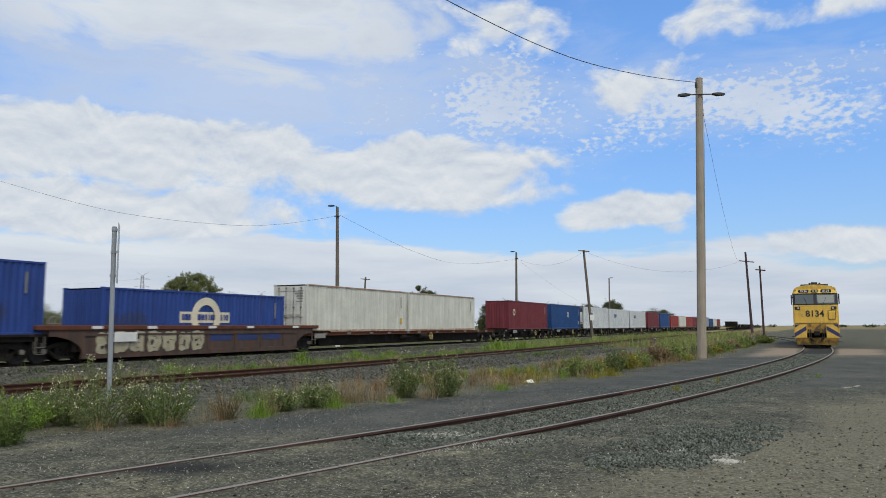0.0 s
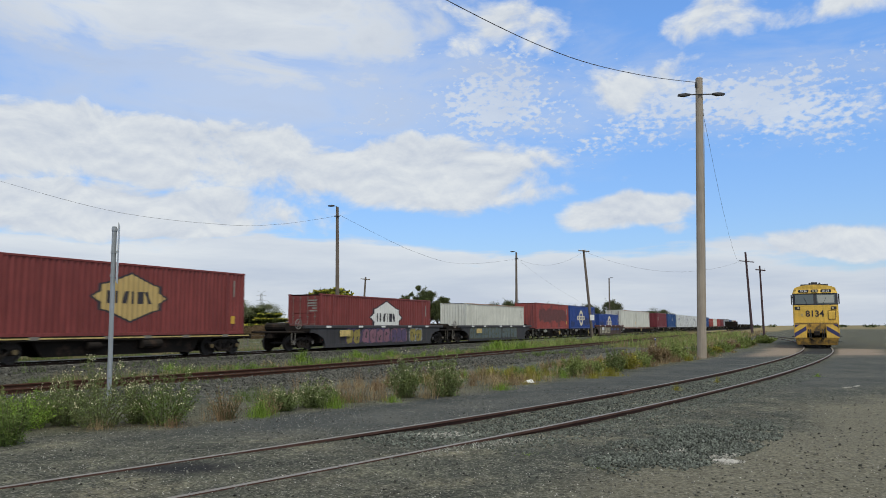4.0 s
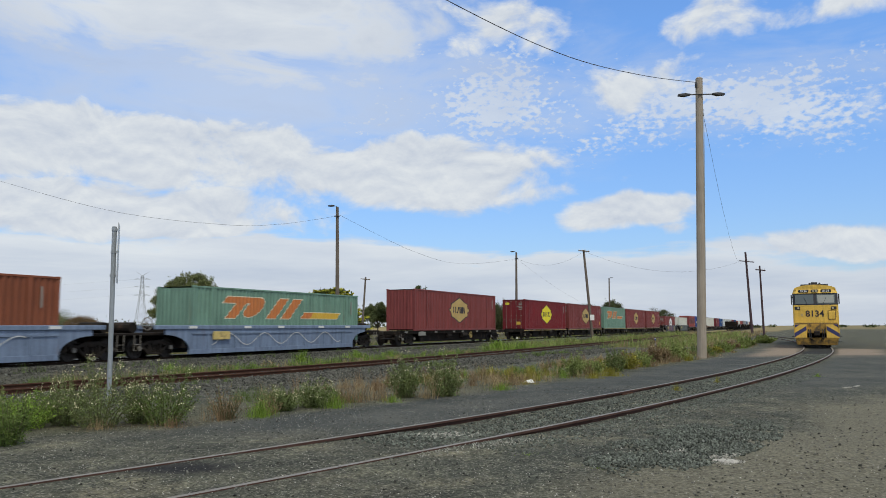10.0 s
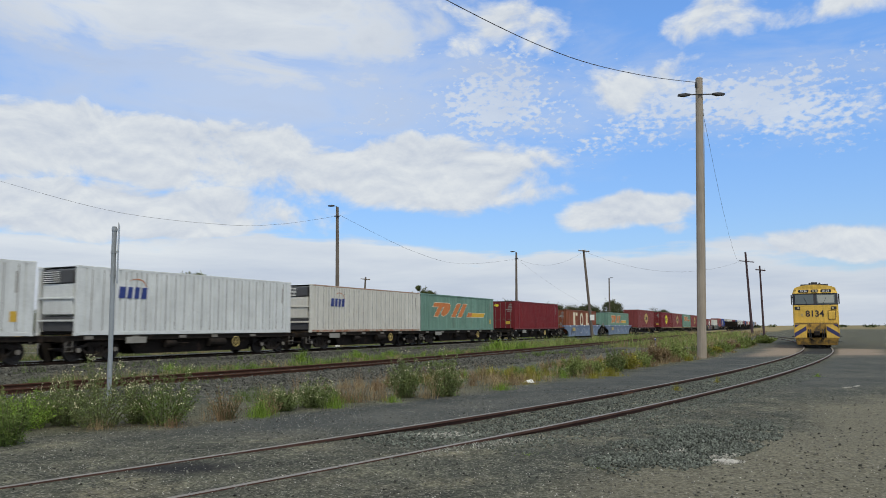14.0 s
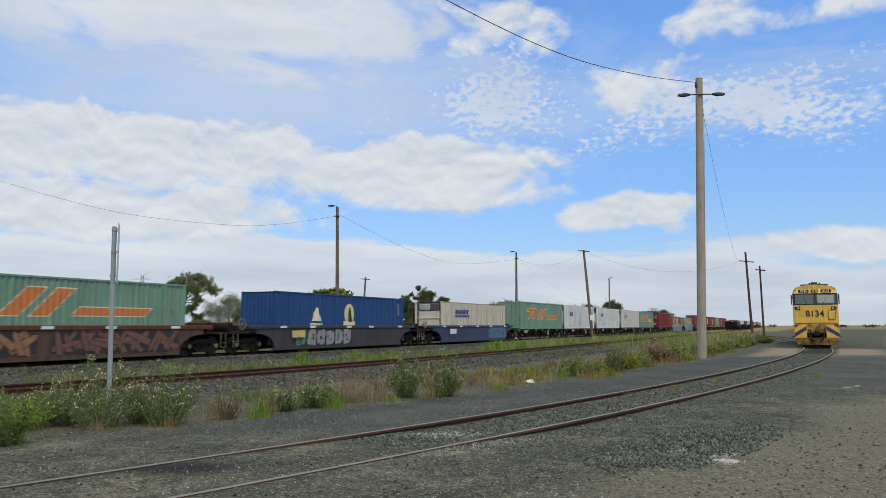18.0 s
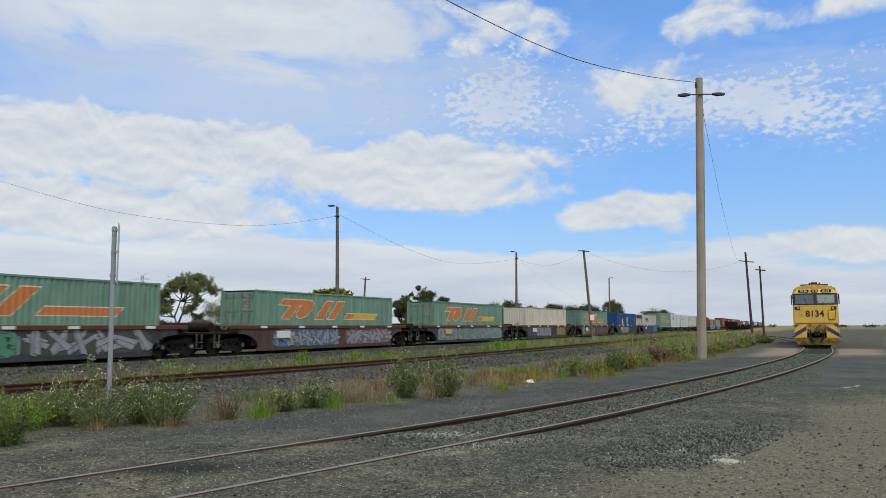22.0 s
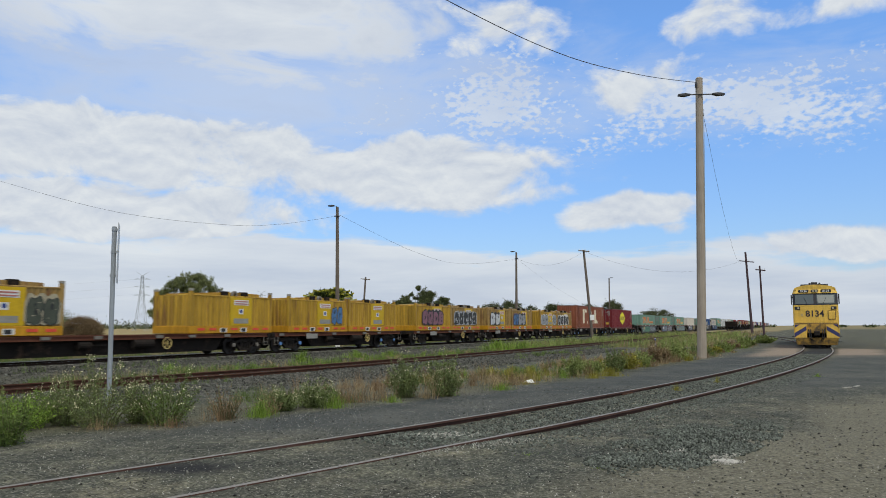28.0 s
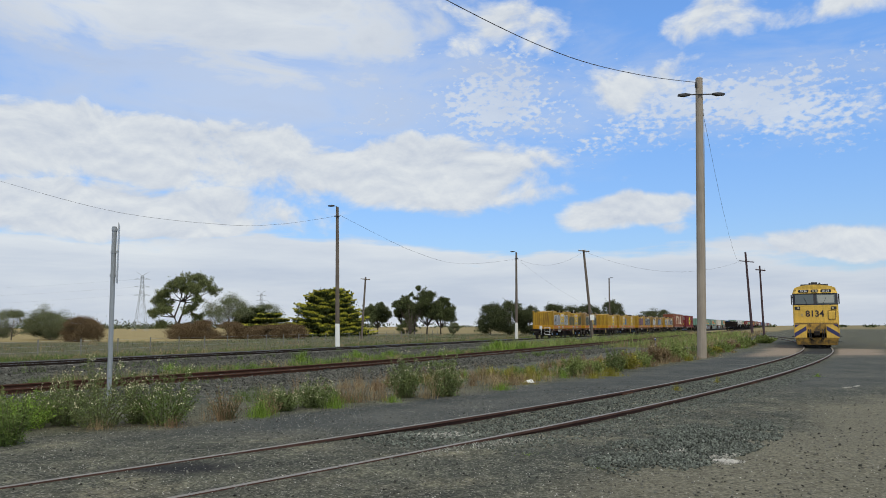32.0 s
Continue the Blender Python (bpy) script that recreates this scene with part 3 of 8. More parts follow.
    oa = me.attributes.new("oil", "FLOAT", "POINT")
    oa.data.foreach_set("value", np.clip(np.array(oils, "f") * 1.6, 0, 1))
    da = me.attributes.new("dirt", "FLOAT", "POINT")
    da.data.foreach_set("value", np.clip(np.array(dirts, "f"), 0, 1))
    me.materials.append(ground_material())
    me.shade_smooth()
    ob = new("ground", me)
    tagged(ob, "dark grey gravel yard with brown dirt patches", "ground", kind="structure")


build_ground()

M["stone"] = surface("stone", (0.076, 0.075, 0.066), 0.9, 0, 0.35, 8.0, 60, 0.2)
M["ballast"] = surface("ballast", (0.056, 0.057, 0.050), 0.95, 0, 0.7, 2.0, 18, 1.0, (0.095, 0.087, 0.068), 0.5, 0.52, bump_size=0.05)


def island_colour(m, low, high):
    """Let the brightness of a joined mesh vary from piece to piece."""
    nt = m.node_tree
    bs = nt.nodes["Principled BSDF"]
    geo = nt.nodes.new("ShaderNodeNewGeometry")
    r = nt.nodes.new("ShaderNodeMapRange")
    r.inputs["To Min"].default_value, r.inputs["To Max"].default_value = low, high
    nt.links.new(geo.outputs["Random Per Island"], r.inputs["Value"])
    s = nt.nodes.new("ShaderNodeVectorMath")
    s.operation = "SCALE"
    src = bs.inputs["Base Color"].links[0].from_socket
    nt.links.new(src, s.inputs[0])
    nt.links.new(r.outputs[0], s.inputs["Scale"])
    nt.links.new(s.outputs[0], bs.inputs["Base Color"])


island_colour(M["stone"], 0.3, 1.75)

# ---- tracks ----


def rail(line, off, name, top_material, parent, side="rail_side"):
    """A rail with head, web and foot along a line."""
    prof = [(-0.035, 0.0), (0.035, 0.0), (0.036, -0.03), (0.009, -0.045), (0.009, -0.135), (0.065, -0.150), (0.065, -0.158), (-0.065, -0.158), (-0.065, -0.150), (-0.009, -0.135), (-0.009, -0.045), (-0.036, -0.03)]
    rows = [[(x + (off + u) * math.cos(a), y - (off + u) * math.sin(a), w) for u, w in prof] for x, y, a in line]
    s = Shape().loft(rows, True)
    me = s.mesh(name, M[side])
    me.materials.append(top_material)
    # head's running surface
    for p in me.polygons:
        if p.normal.z > 0.9 and p.center.z > -0.01:
            p.material_index = 1
    return part(name, me, None, parent)


def bed(line, z_top, half, z_low, foot, name, label, mat="ballast", far=0.0):
    rows = []
    for i, (x, y, a) in enumerate(line):
        prof = [(-foot - far, z_low), (-half - far, z_top), (-0.3, z_top - 0.01), (0.3, z_top - 0.01), (half, z_top), (foot, z_low)]
        rows.append([(x + u * math.cos(a), y - u * math.sin(a), w + noise.noise((x * 1.3 + u, y * 1.3, 0)) * 0.02) for u, w in prof])
    me = Shape().loft(rows, False, False).mesh(name, M[mat], True)
    return tagged(part(name, me, None), label, "ballast", kind="structure")


bed(LOOP, -0.135, 1.55, -0.42, 2.3, "loop_ballast", "grey stone ballast bed under the rusty loop track")
bed(MAIN, -0.135, 2.2, -0.55, 3.2, "main_ballast", "grey stone ballast bed under the main line", "ballast", 2.4)
yard_track = tagged(thing("yard_track", "", ""), "rusty curved siding rails sunk in gravel", "railway track", kind="structure")
loop_track = tagged(thing("loop_track", "", ""), "rust-brown rails of a little-used loop line", "railway track", kind="structure")
main_track = tagged(thing("main_track", "", ""), "main line rails with bright running surface", "railway track", kind="structure")
for off in (-0.7525, 0.7525):
    rail(YARD, off * 1.023, "rail", M["rail_top"], yard_track, "rail_dull")
    rail(LOOP, off, "rail", M["rail_side"], loop_track)
    rail(MAIN, off, "rail", M["rail_shine"], main_track, "rail_dark")
for spot, off in ((15.9, -0.77), (19.6, 0.77), (26.0, -0.77), (30.5, 0.77)):
    x, y, a = min(YARD, key=lambda p: abs(p[1] - spot))
    plate = Shape().box(-0.30, 0.30, -0.045, 0.045, -0.12, -0.04, 0.008)
    for u in (-0.22, -0.08, 0.08, 0.22):
        plate.tube([(u, -0.065, -0.08), (u, 0.065, -0.08)], 0.018, n=6)
    part("joint_plate", plate, M["rail_side"], yard_track, "bolted rail joint plate", at=pose(x + off * math.cos(a), y - off * math.sin(a), 0, 0, 0, 90 - math.degrees(a)))
# near-black strip of bed between the running rails
dark_rows = [[(x + u * math.cos(a), y - u * math.sin(a), w) for u, w in ((-1.08, -0.13), (-0.95, -0.078), (0.95, -0.078), (1.08, -0.13))] for x, y, a in MAIN]
M["track_dust"] = surface("track_dust", (0.019, 0.017, 0.015), 0.95, 0, 0.4, 2.0, 26, 0.8, bump_size=0.04)
tagged(part("track_dust", Shape().loft(dark_rows, False, False).mesh("track_dust", M["track_dust"], True), None), "dark ballast between the main line rails", "ballast", kind="structure")


def sleepers(parent, line, spacing, first, count, z, mat="sleeper"):
    s = Shape().box(-0.115, 0.115, -1.3, 1.3, -0.12, 0.0, 0.015)
    me = s.mesh("sleeper", M[mat])
    made, acc = 0, 0.0
    for i in range(1, len(line)):
        x0, y0, a = line[i - 1]
        x1, y1, _ = line[i]
        seg = math.hypot(x1 - x0, y1 - y0)
        while acc < seg:
            t = acc / seg
            if made >= first and made < first + count:
                part("sleeper", me, None, parent, at=pose(x0 + (x1 - x0) * t, y0 + (y1 - y0) * t, z, 0, 0, 90 - math.degrees(a)))
            made += 1
            acc += spacing
        acc -= seg


sleepers(main_track, MAIN, 0.67, 75, 200, -0.085, "sleeper_grey")
sleepers(loop_track, LOOP, 0.67, 40, 130, -0.13)

# ---- containers ----
CACHE = {}


def kept(key, make):
    if key not in CACHE:
        CACHE[key] = make()
    return CACHE[key]


def ribbed(length, z0, z1, y, pitch=0.56):
    """A flat insulated wall with narrow upright grooves."""
    n = max(2, round(length / pitch))
    p = length / n
    prof = []
    for i in range(n):
        x = -length / 2 + i * p
        prof += [(x, 0.0), (x + p * 0.42, 0.0), (x + p * 0.44, 0.05), (x + p * 0.54, 0.05), (x + p * 0.56, 0.0)]
    prof.append((length / 2, 0.0))
    v, f = [], []
    for x, d in prof:
        v += [(x, y + d, z0), (x, y + d, z1)]
    for i in range(len(prof) - 1):
        f.append((2 * i, 2 * i + 2, 2 * i + 3, 2 * i + 1))
    return Shape().add(v, f)


def corrugated(length, z0, z1, pitch=0.278, depth=0.036, y=0.0):
    """A folded sheet along x, folds standing upright, its outer faces at y."""
    n = max(2, round(length / pitch))
    p = length / n
    prof = []
    for i in range(n):
        x = -length / 2 + i * p
        prof += [(x, 0.0), (x + p * 0.26, 0.0), (x + p * 0.5, depth), (x + p * 0.76, depth)]
    prof.append((length / 2, 0.0))
    v, f = [], []
    for x, d in prof:
        v += [(x, y + d, z0), (x, y + d, z1)]
    for i in range(len(prof) - 1):
        f.append((2 * i, 2 * i + 2, 2 * i + 3, 2 * i + 1))
    return Shape().add(v, f)


WIDE = 2.5
FOLD = [None]      # inner length of the folded side that is being painted


def fold_depth(x):
    n = max(2, round(FOLD[0] / 0.278))
    p = FOLD[0] / n
    u = ((x + FOLD[0] / 2) / p) % 1.0
    return 0.046 * (0.0 if u < 0.26 else (u - 0.26) / 0.24 if u < 0.5 else 1.0 if u < 0.76 else (1.0 - u) / 0.24)


def mark(s, outline, y, t=0.006):
    """A thin painted mark on the side that faces the yard, outline in x, z; on a folded side it follows the folds."""
    if FOLD[0] is None:
        return s.loft([[(x, y, z) for x, z in outline], [(x, y - t, z) for x, z in outline]], True)
    n = max(2, round(FOLD[0] / 0.278))
    p = FOLD[0] / n
    lo, hi = min(q[0] for q in outline), max(q[0] for q in outline)
    cuts = {lo, hi} | {q[0] for q in outline}
    for i in range(n):
        for u in (0.0, 0.26, 0.5, 0.76):
            x = -FOLD[0] / 2 + (i + u) * p
            if lo < x < hi:
                cuts.add(x)
    cuts = sorted(cuts)

    def span(x):
        zs = []
        for (xa, za), (xb, zb) in zip(outline, outline[1:] + outline[:1]):
            if min(xa, xb) <= x <= max(xa, xb) and xa != xb:
                zs.append(za + (zb - za) * (x - xa) / (xb - xa))
        return (min(zs), max(zs)) if zs else None
    lift = y + WIDE / 2 + 0.008
    for a, b in zip(cuts, cuts[1:]):
        e = (b - a) * 0.001
        za, zb = span(a + e), span(b - e)
        if b - a < 1e-4 or not za or not zb:
            continue
        ya, yb = (-WIDE / 2 + 0.006 + fold_depth(x) + lift for x in (a + e, b - e))
        s.add([(a, ya, za[0]), (b, yb, zb[0]), (b, yb, zb[1]), (a, ya, za[1])], [(0, 1, 2, 3)])
    return s


def flat_shape(outline, y, t=0.006):
    return mark(Shape(), outline, y, t)


def bars(s, x0, x1, z0, z1, widths, y, slant=0.0, t=0.006):
    n = len(widths)
    total = sum(widths) + 0.45 * (n - 1) * min(widths)
    k = (x1 - x0) / total
    x = x0
    for w in widths:
        mark(s, [(x, z0), (x + w * k, z0), (x + w * k + slant, z1), (x + slant, z1)], y, t)
        x += w * k + 0.45 * min(widths) * k
    return s


def emblem_star(c, colour, cx, cz, w, h, y):
    """A star badge with a dark rim and a row of dark bars."""
    def star(k):
        quarter = [(0.5, 0.0), (0.39, 0.12), (0.395, 0.25), (0.30, 0.285)]
        ring = quarter + [(0.0, 0.5)] + [(-p, q) for p, q in quarter[::-1]] + [(-p, -q) for p, q in quarter[1:]] + [(0.0, -0.5)] + [(p, -q) for p, q in quarter[:0:-1]]
        return [(cx + p * w * k, cz + q * h * k) for p, q in ring]
    rim = part("badge", flat_shape(star(1.09), y), M["decal_dark"], c, "dark-rimmed star badge")
    part("badge_face", flat_shape(star(1.0), y - 0.008), M[colour], rim)
    strokes = Shape()
    for u, wide_, slant in ((-0.30, 0.045, 0.0), (-0.20, 0.035, 0.0), (-0.10, 0.06, 0.05), (0.02, 0.04, 0.0), (0.13, 0.095, 0.0), (0.26, 0.05, -0.05)):
        a, b = cx + (u - wide_ / 2) * w, cx + (u + wide_ / 2) * w
        mark(strokes, [(a, cz - 0.13 * h), (b, cz - 0.13 * h), (b + slant * w, cz + 0.13 * h), (a + slant * w, cz + 0.13 * h)], y - 0.016)
    part("badge_lettering", strokes, M["decal_dark"], rim)


def emblem_slant(c, cx, cz, w, h, y, tail="decal_amber", colour="decal_orange"):
    """Slanted blocks, a leaning oval and a long stripe, all edged in cream."""
    x0, z0, sl = cx - w / 2, cz - h / 2, 0.11 * w

    def block(a, b, lo, hi, grow=0.0):
        a, b, lo, hi = a - grow / w, b + grow / w, lo - grow / h, hi + grow / h
        return [(x0 + a * w + sl * lo, z0 + h * lo), (x0 + b * w + sl * lo, z0 + h * lo), (x0 + b * w + sl * hi, z0 + h * hi), (x0 + a * w + sl * hi, z0 + h * hi)]

    def hoop(k, grow=0.0):
        turns = [2 * math.pi * i / 18 for i in range(18)]
        return [(x0 + 0.255 * w + (0.062 * w * k + grow) * math.cos(t) + 0.05 * w * k * math.sin(t), cz + (0.46 * h * k + grow) * math.sin(t)) for t in turns]
    blocks = [(0.045, 0.115, 0.0, 0.72), (-0.05, 0.20, 0.70, 0.98), (0.345, 0.42, 0.0, 0.98), (0.465, 0.54, 0.0, 0.98)]
    edge = Shape()
    for k, q in enumerate(blocks):
        mark(edge, block(*q, 0.045), y + 0.0004 * k)
    mark(edge, hoop(1.0, 0.045), y + 0.003)
    mark(edge, block(0.635, 0.985, 0.02, 0.32, 0.04), y)
    rim = part("emblem_edge", edge, M["decal_cream"], c, "thin cream outline of the emblem")
    fill = Shape()
    for k, q in enumerate(blocks):
        mark(fill, block(*q), y - 0.004 - 0.0004 * k)
    mark(fill, hoop(1.0), y - 0.004)
    part("emblem", fill, M[colour], rim, "slanted orange blocks")
    part("stripe", flat_shape(block(0.635, 0.72, 0.02, 0.32), y - 0.004), M[colour], rim)
    part("stripe", flat_shape(block(0.72, 0.985, 0.02, 0.32), y - 0.004), M[tail], rim)


def weathered(c, x0, x1, z0, z1, y, material, seed, rough=0.34):
    """A ragged patch of older paint on a folded side."""
    rnd = random.Random(seed)
    n = 26
    low, top = [], []
    for i in range(n + 1):
        t = i / n
        x = x0 + (x1 - x0) * t
        e = min(1.0, 14 * min(t, 1 - t)) ** 0.5
        wob = rough * (z1 - z0)
        zc = (z0 + z1) / 2
        top.append((x, zc + (z1 - zc) * e + wob * noise.noise((x * 1.3, seed, 0.0)) + rnd.uniform(-0.05, 0.05)))
        low.append((x, zc + (z0 - zc) * e + wob * 1.6 * noise.noise((x * 1.1, seed, 4.0)) + rnd.uniform(-0.05, 0.05)))
    part("weathered_patch", flat_shape(low + top[::-1], y), M[material], c, "dark weathered patch of paint")


def emblem_ring(c, cx, cz, r, y):
    ring = part("ring", Shape().ring((cx, y - 0.003, cz), "y", r, r * 0.62, 0.006, 32), M["decal_cream"], c, "cream ring with a name bar across")
    part("name_bar", flat_shape([(cx - 1.75 * r, cz - 0.27 * r), (cx + 1.75 * r, cz - 0.27 * r), (cx + 1.75 * r, cz + 0.27 * r), (cx - 1.75 * r, cz + 0.27 * r)], y - 0.007), M["decal_cream"], ring)
    part("wordmark", bars(Shape(), cx - 1.6 * r, cx + 1.6 * r, cz - 0.15 * r, cz + 0.15 * r, [0.5, 0.7, 0.4, 0.6, 0.5, 0.7, 0.5, 0.6, 0.4, 0.6, 0.7, 0.5, 0.6, 0.5, 0.5], y - 0.014), M["decal_navy"], ring)


def emblem_blocks(c, cx, cz, w, h, y):
    """Three heavy cream blocks with square dots between them."""
    def blk(x0, x1, z0, z1, sl=0.0):
        o = [(cx + x0 * w, cz + z0 * h), (cx + x1 * w, cz + z0 * h), (cx + x1 * w + sl, cz + z1 * h), (cx + x0 * w + sl, cz + z1 * h)]
        part("emblem_block", flat_shape(o, y), M["decal_cream"], c, "large cream painted block")
    blk(-0.45, -0.335, -0.5, 0.5, 0.1)
    blk(-0.315, -0.20, 0.28, 0.5, 0.06)
    blk(0.28, 0.385, -0.5, 0.5, 0.1)
    blk(0.395, 0.46, -0.5, -0.22, 0.0)
    part("letter_arc", Shape().ring((0, 0, 0), "y", 0.5 * h, 0.30 * h, 0.006, 28), M["decal_cream"], c, at=pose(cx + 0.02 * w, y - 0.003, cz) @ Matrix.Diagonal((0.85, 1, 1, 1)))
    for dx in (-0.17, 0.18, 0.5):
        part("dot", Shape().disc((cx + dx * w, y - 0.003, cz - 0.43 * h), "y", 0.09 * h, 0.006, 12), M["decal_cream"], c)


def emblem_word(c, cx, cz, w, h, y, arc=True, rows=1):
    s = bars(Shape(), cx - w / 2, cx + w / 2, cz - h / 2, cz + h / 2, [0.9, 0.7, 0.7, 0.8], y, 0.06) if rows == 1 else \
        bars(bars(Shape(), cx - w / 2, cx + w / 2, cz, cz + h, [0.8, 0.8, 0.9, 0.8, 0.8, 0.4, 0.8], y, 0.1), cx - w / 2, cx + w * 0.62, cz - h * 0.75, cz - h * 0.25, [0.5] * 16, y)
    part("wordmark", s, M["decal_navy"], c, "dark blue name marks")
    if arc:
        swoosh = [(cx + 0.14 * w + 0.36 * w * math.cos(t), cz + h * 0.45 + 0.26 * w * math.sin(t), 0.008 + 0.03 * (1 - t / 2.6)) for t in [0.15 + 2.3 * i / 14 for i in range(15)]]
        part("arc", Shape().loft([[(p, y - 0.004, q - e), (p, y - 0.004, q + e)] for p, q, e in swoosh], False, False), M["decal_orange"], c, "thin orange swoosh")


def container(spec):
    length, high, colour, rear = spec["L"], spec["H"], spec["colour"], spec.get("rear", "door")
    wide = 2.5
    mat = M[colour]
    c = thing("container", spec["label"], "shipping container", "containers on the freight train")
    key = (length, high)
    reefer = spec.get("reefer", False)
    pitch, depth = (0.56, 0.022) if reefer else (0.278, 0.046)
    inner = length - 0.30
    panel = kept(("side", key, reefer), lambda: (ribbed(inner, 0.15, high - 0.09, -wide / 2 + 0.004) if reefer else corrugated(inner, 0.15, high - 0.09, pitch, depth, -wide / 2 + 0.012)).mesh("side_panel", mat))
    part("side_panel", panel, mat, c)
    part("side_panel", panel, mat, c, at=pose(0, 0, 0, 0, 0, 180))
    if reefer:
        n = round(inner / 0.56)
        for i in range(1, n):
            part("seam", kept(("seam", high), lambda: Shape().box(-0.016, 0.016, -wide / 2 - 0.006, -wide / 2 + 0.01, 0.2, high - 0.14).mesh("seam", M["seam_grey"])), None, c, at=pose(-inner / 2 + inner * i / n, 0, 0))
    brail = kept(("brail", key), lambda: Shape().box(-inner / 2, inner / 2, -wide / 2 - 0.002, -wide / 2 + 0.06, 0.02, 0.16, 0.008).mesh("bottom_rail", mat))
    trail = kept(("trail", key), lambda: Shape().box(-inner / 2, inner / 2, -wide / 2, -wide / 2 + 0.06, high - 0.10, high - 0.012, 0.008).mesh("top_rail", mat))
    for turn in (0, 180):
        trim = M["trim_rusty"] if colour in ("paint_white", "paint_cream", "paint_reefer_rusty") else mat
        part("bottom_rail", brail, trim, c, at=pose(0, 0, 0, 0, 0, turn))
        part("top_rail", trail, trim, c, at=pose(0, 0, 0, 0, 0, turn))
    post = kept(("post", high), lambda: Shape().box(-0.075, 0.075, -0.07, 0.07, 0.118, high - 0.118, 0.012).mesh("corner_post", mat))
    cast = kept("cast", lambda: Shape().box(-0.089, 0.089, -0.081, 0.081, 0.0, 0.118, 0.01).mesh("corner_casting", mat))
    for sx in (-1, 1):
        for sy in (-1, 1):
            x, y = sx * (length / 2 - 0.09), sy * (wide / 2 - 0.07)
            part("corner_post", post, mat, c, at=pose(x, y, 0))
            for z in (0.0, high - 0.118):
                part("corner_casting", cast, mat, c, at=pose(x, sy * (wide / 2 - 0.079), z))
    if length > 13:
        ipost = kept(("ipost", high), lambda: Shape().box(-0.10, 0.10, -wide / 2 - 0.006, -wide / 2 + 0.05, 0.16, high - 0.1, 0.006).mesh("side_post", mat))
        for x in (-6.0, 6.0):
            part("side_post", ipost, mat, c, at=pose(x, 0, 0))
            part("side_post", ipost, mat, c, at=pose(-x, 0, 0, 0, 0, 180))
    def roof_shape():
        s = Shape()
        n = round(inner / 0.6)
        rows = []
        for i in range(n * 2 + 1):
            x = -inner / 2 + inner * i / (2 * n)
            rows.append([(x, y, high - 0.03 + (0.018 if i % 2 else 0.0)) for y in (-wide / 2 + 0.06, -0.4, 0.4, wide / 2 - 0.06)])
        return s.loft(rows, False, False).mesh("roof", mat)
    part("roof", kept(("roof", key), roof_shape), mat, c)
    part("floor", kept(("floor", key), lambda: Shape().box(-inner / 2, inner / 2, -wide / 2 + 0.06, wide / 2 - 0.06, 0.05, 0.16).mesh("floor", M["wagon_steel"])), M["wagon_steel"], c)
    # ends
    endw = wide - 0.30
    epanel = kept(("end", high), lambda: corrugated(endw, 0.12, high - 0.1, 0.278, 0.036, 0.0).mesh("end_panel", mat))
    part("end_panel", epanel, mat, c, at=pose(length / 2 - 0.03, 0, 0, 0, 0, 90))
    if rear == "panel":
        part("end_panel", epanel, mat, c, at=pose(-length / 2 + 0.03, 0, 0, 0, 0, -90))
    elif rear == "door":
        def door_shape():
            w = endw / 2 - 0.01
            s = Shape().box(-0.025, 0.025, -w, 0.0, 0.12, high - 0.12)
            for i in range(4):
                z = 0.3 + (high - 0.6) * i / 3
                s.box(-0.045, -0.026, -w + 0.06, -0.06, z - 0.13, z + 0.13, 0.008)
            return s.mesh("door", mat)
        leaf = kept(("door", high), door_shape)
        def rod_shape():
            s = Shape().tube([(-0.075, 0, 0.16), (-0.075, 0, high - 0.16)], 0.018, n=8)
            for z in (0.2, 0.9, 1.5, high - 0.25):
                s.box(-0.095, -0.03, -0.05, 0.05, z - 0.04, z + 0.04)
            s.box(-0.10, -0.08, 0.0, 0.34, 1.02, 1.06)
            return s.mesh("locking_bar", mat)
        rod = kept(("rod", high), rod_shape)
        for turn in (0, 1):
            d = part("door", leaf, mat, c, at=pose(-length / 2 + 0.04, 0.0 if not turn else endw / 2, 0))
            for y in (-0.28, -0.82):
                part("locking_bar", rod, M["bar_faded"], d, at=pose(0, y, 0))
        s = Shape()
        rnd = random.Random(spec["seed"])
        for i in range(5):
            z = high - 0.45 - i * 0.16
            s.box(-length / 2 - 0.012, -length / 2 - 0.006, -0.95, -0.95 + rnd.uniform(0.3, 0.75), z, z + 0.085)
        part("stencil", s, M["plate_dull"], c)
        if colour == "paint_crimson":
            x = -length / 2 - 0.012
            part("door_badge", Shape().loft([[(q, 0.72 + 0.26 * math.cos(t), high - 0.45 + 0.14 * math.sin(t)) for t in [math.pi * k / 4 for k in range(8)]] for q in (x, x + 0.006)], True), M["decal_yellow"], c, "small yellow door badge")
            part("door_placard", Shape().box(x, x + 0.006, -0.75, -0.25, 0.55, 0.85), M["decal_amber"], c)
    else:
        # refrigeration unit in the end frame
        part("end_panel", Shape().box(-length / 2 + 0.35, -length / 2 + 0.42, -endw / 2, endw / 2, 0.12, high - 0.1), mat, c)
        unit = part("cooling_unit", Shape().box(-length / 2 + 0.05, -length / 2 + 0.34, -0.95, 0.95, 0.85, high - 0.75, 0.04), mat, c, "white refrigeration unit")
        part("fan_grille", Shape().box(-length / 2 + 0.02, -length / 2 + 0.34, -0.95, 0.95, high - 0.72, high - 0.16, 0.03), M["reefer_unit"], c, "black fan grille")
        part("compressor", Shape().box(-length / 2 + 0.08, -length / 2 + 0.34, -0.95, 0.95, 0.14, 0.8, 0.05), M["reefer_unit"], c)
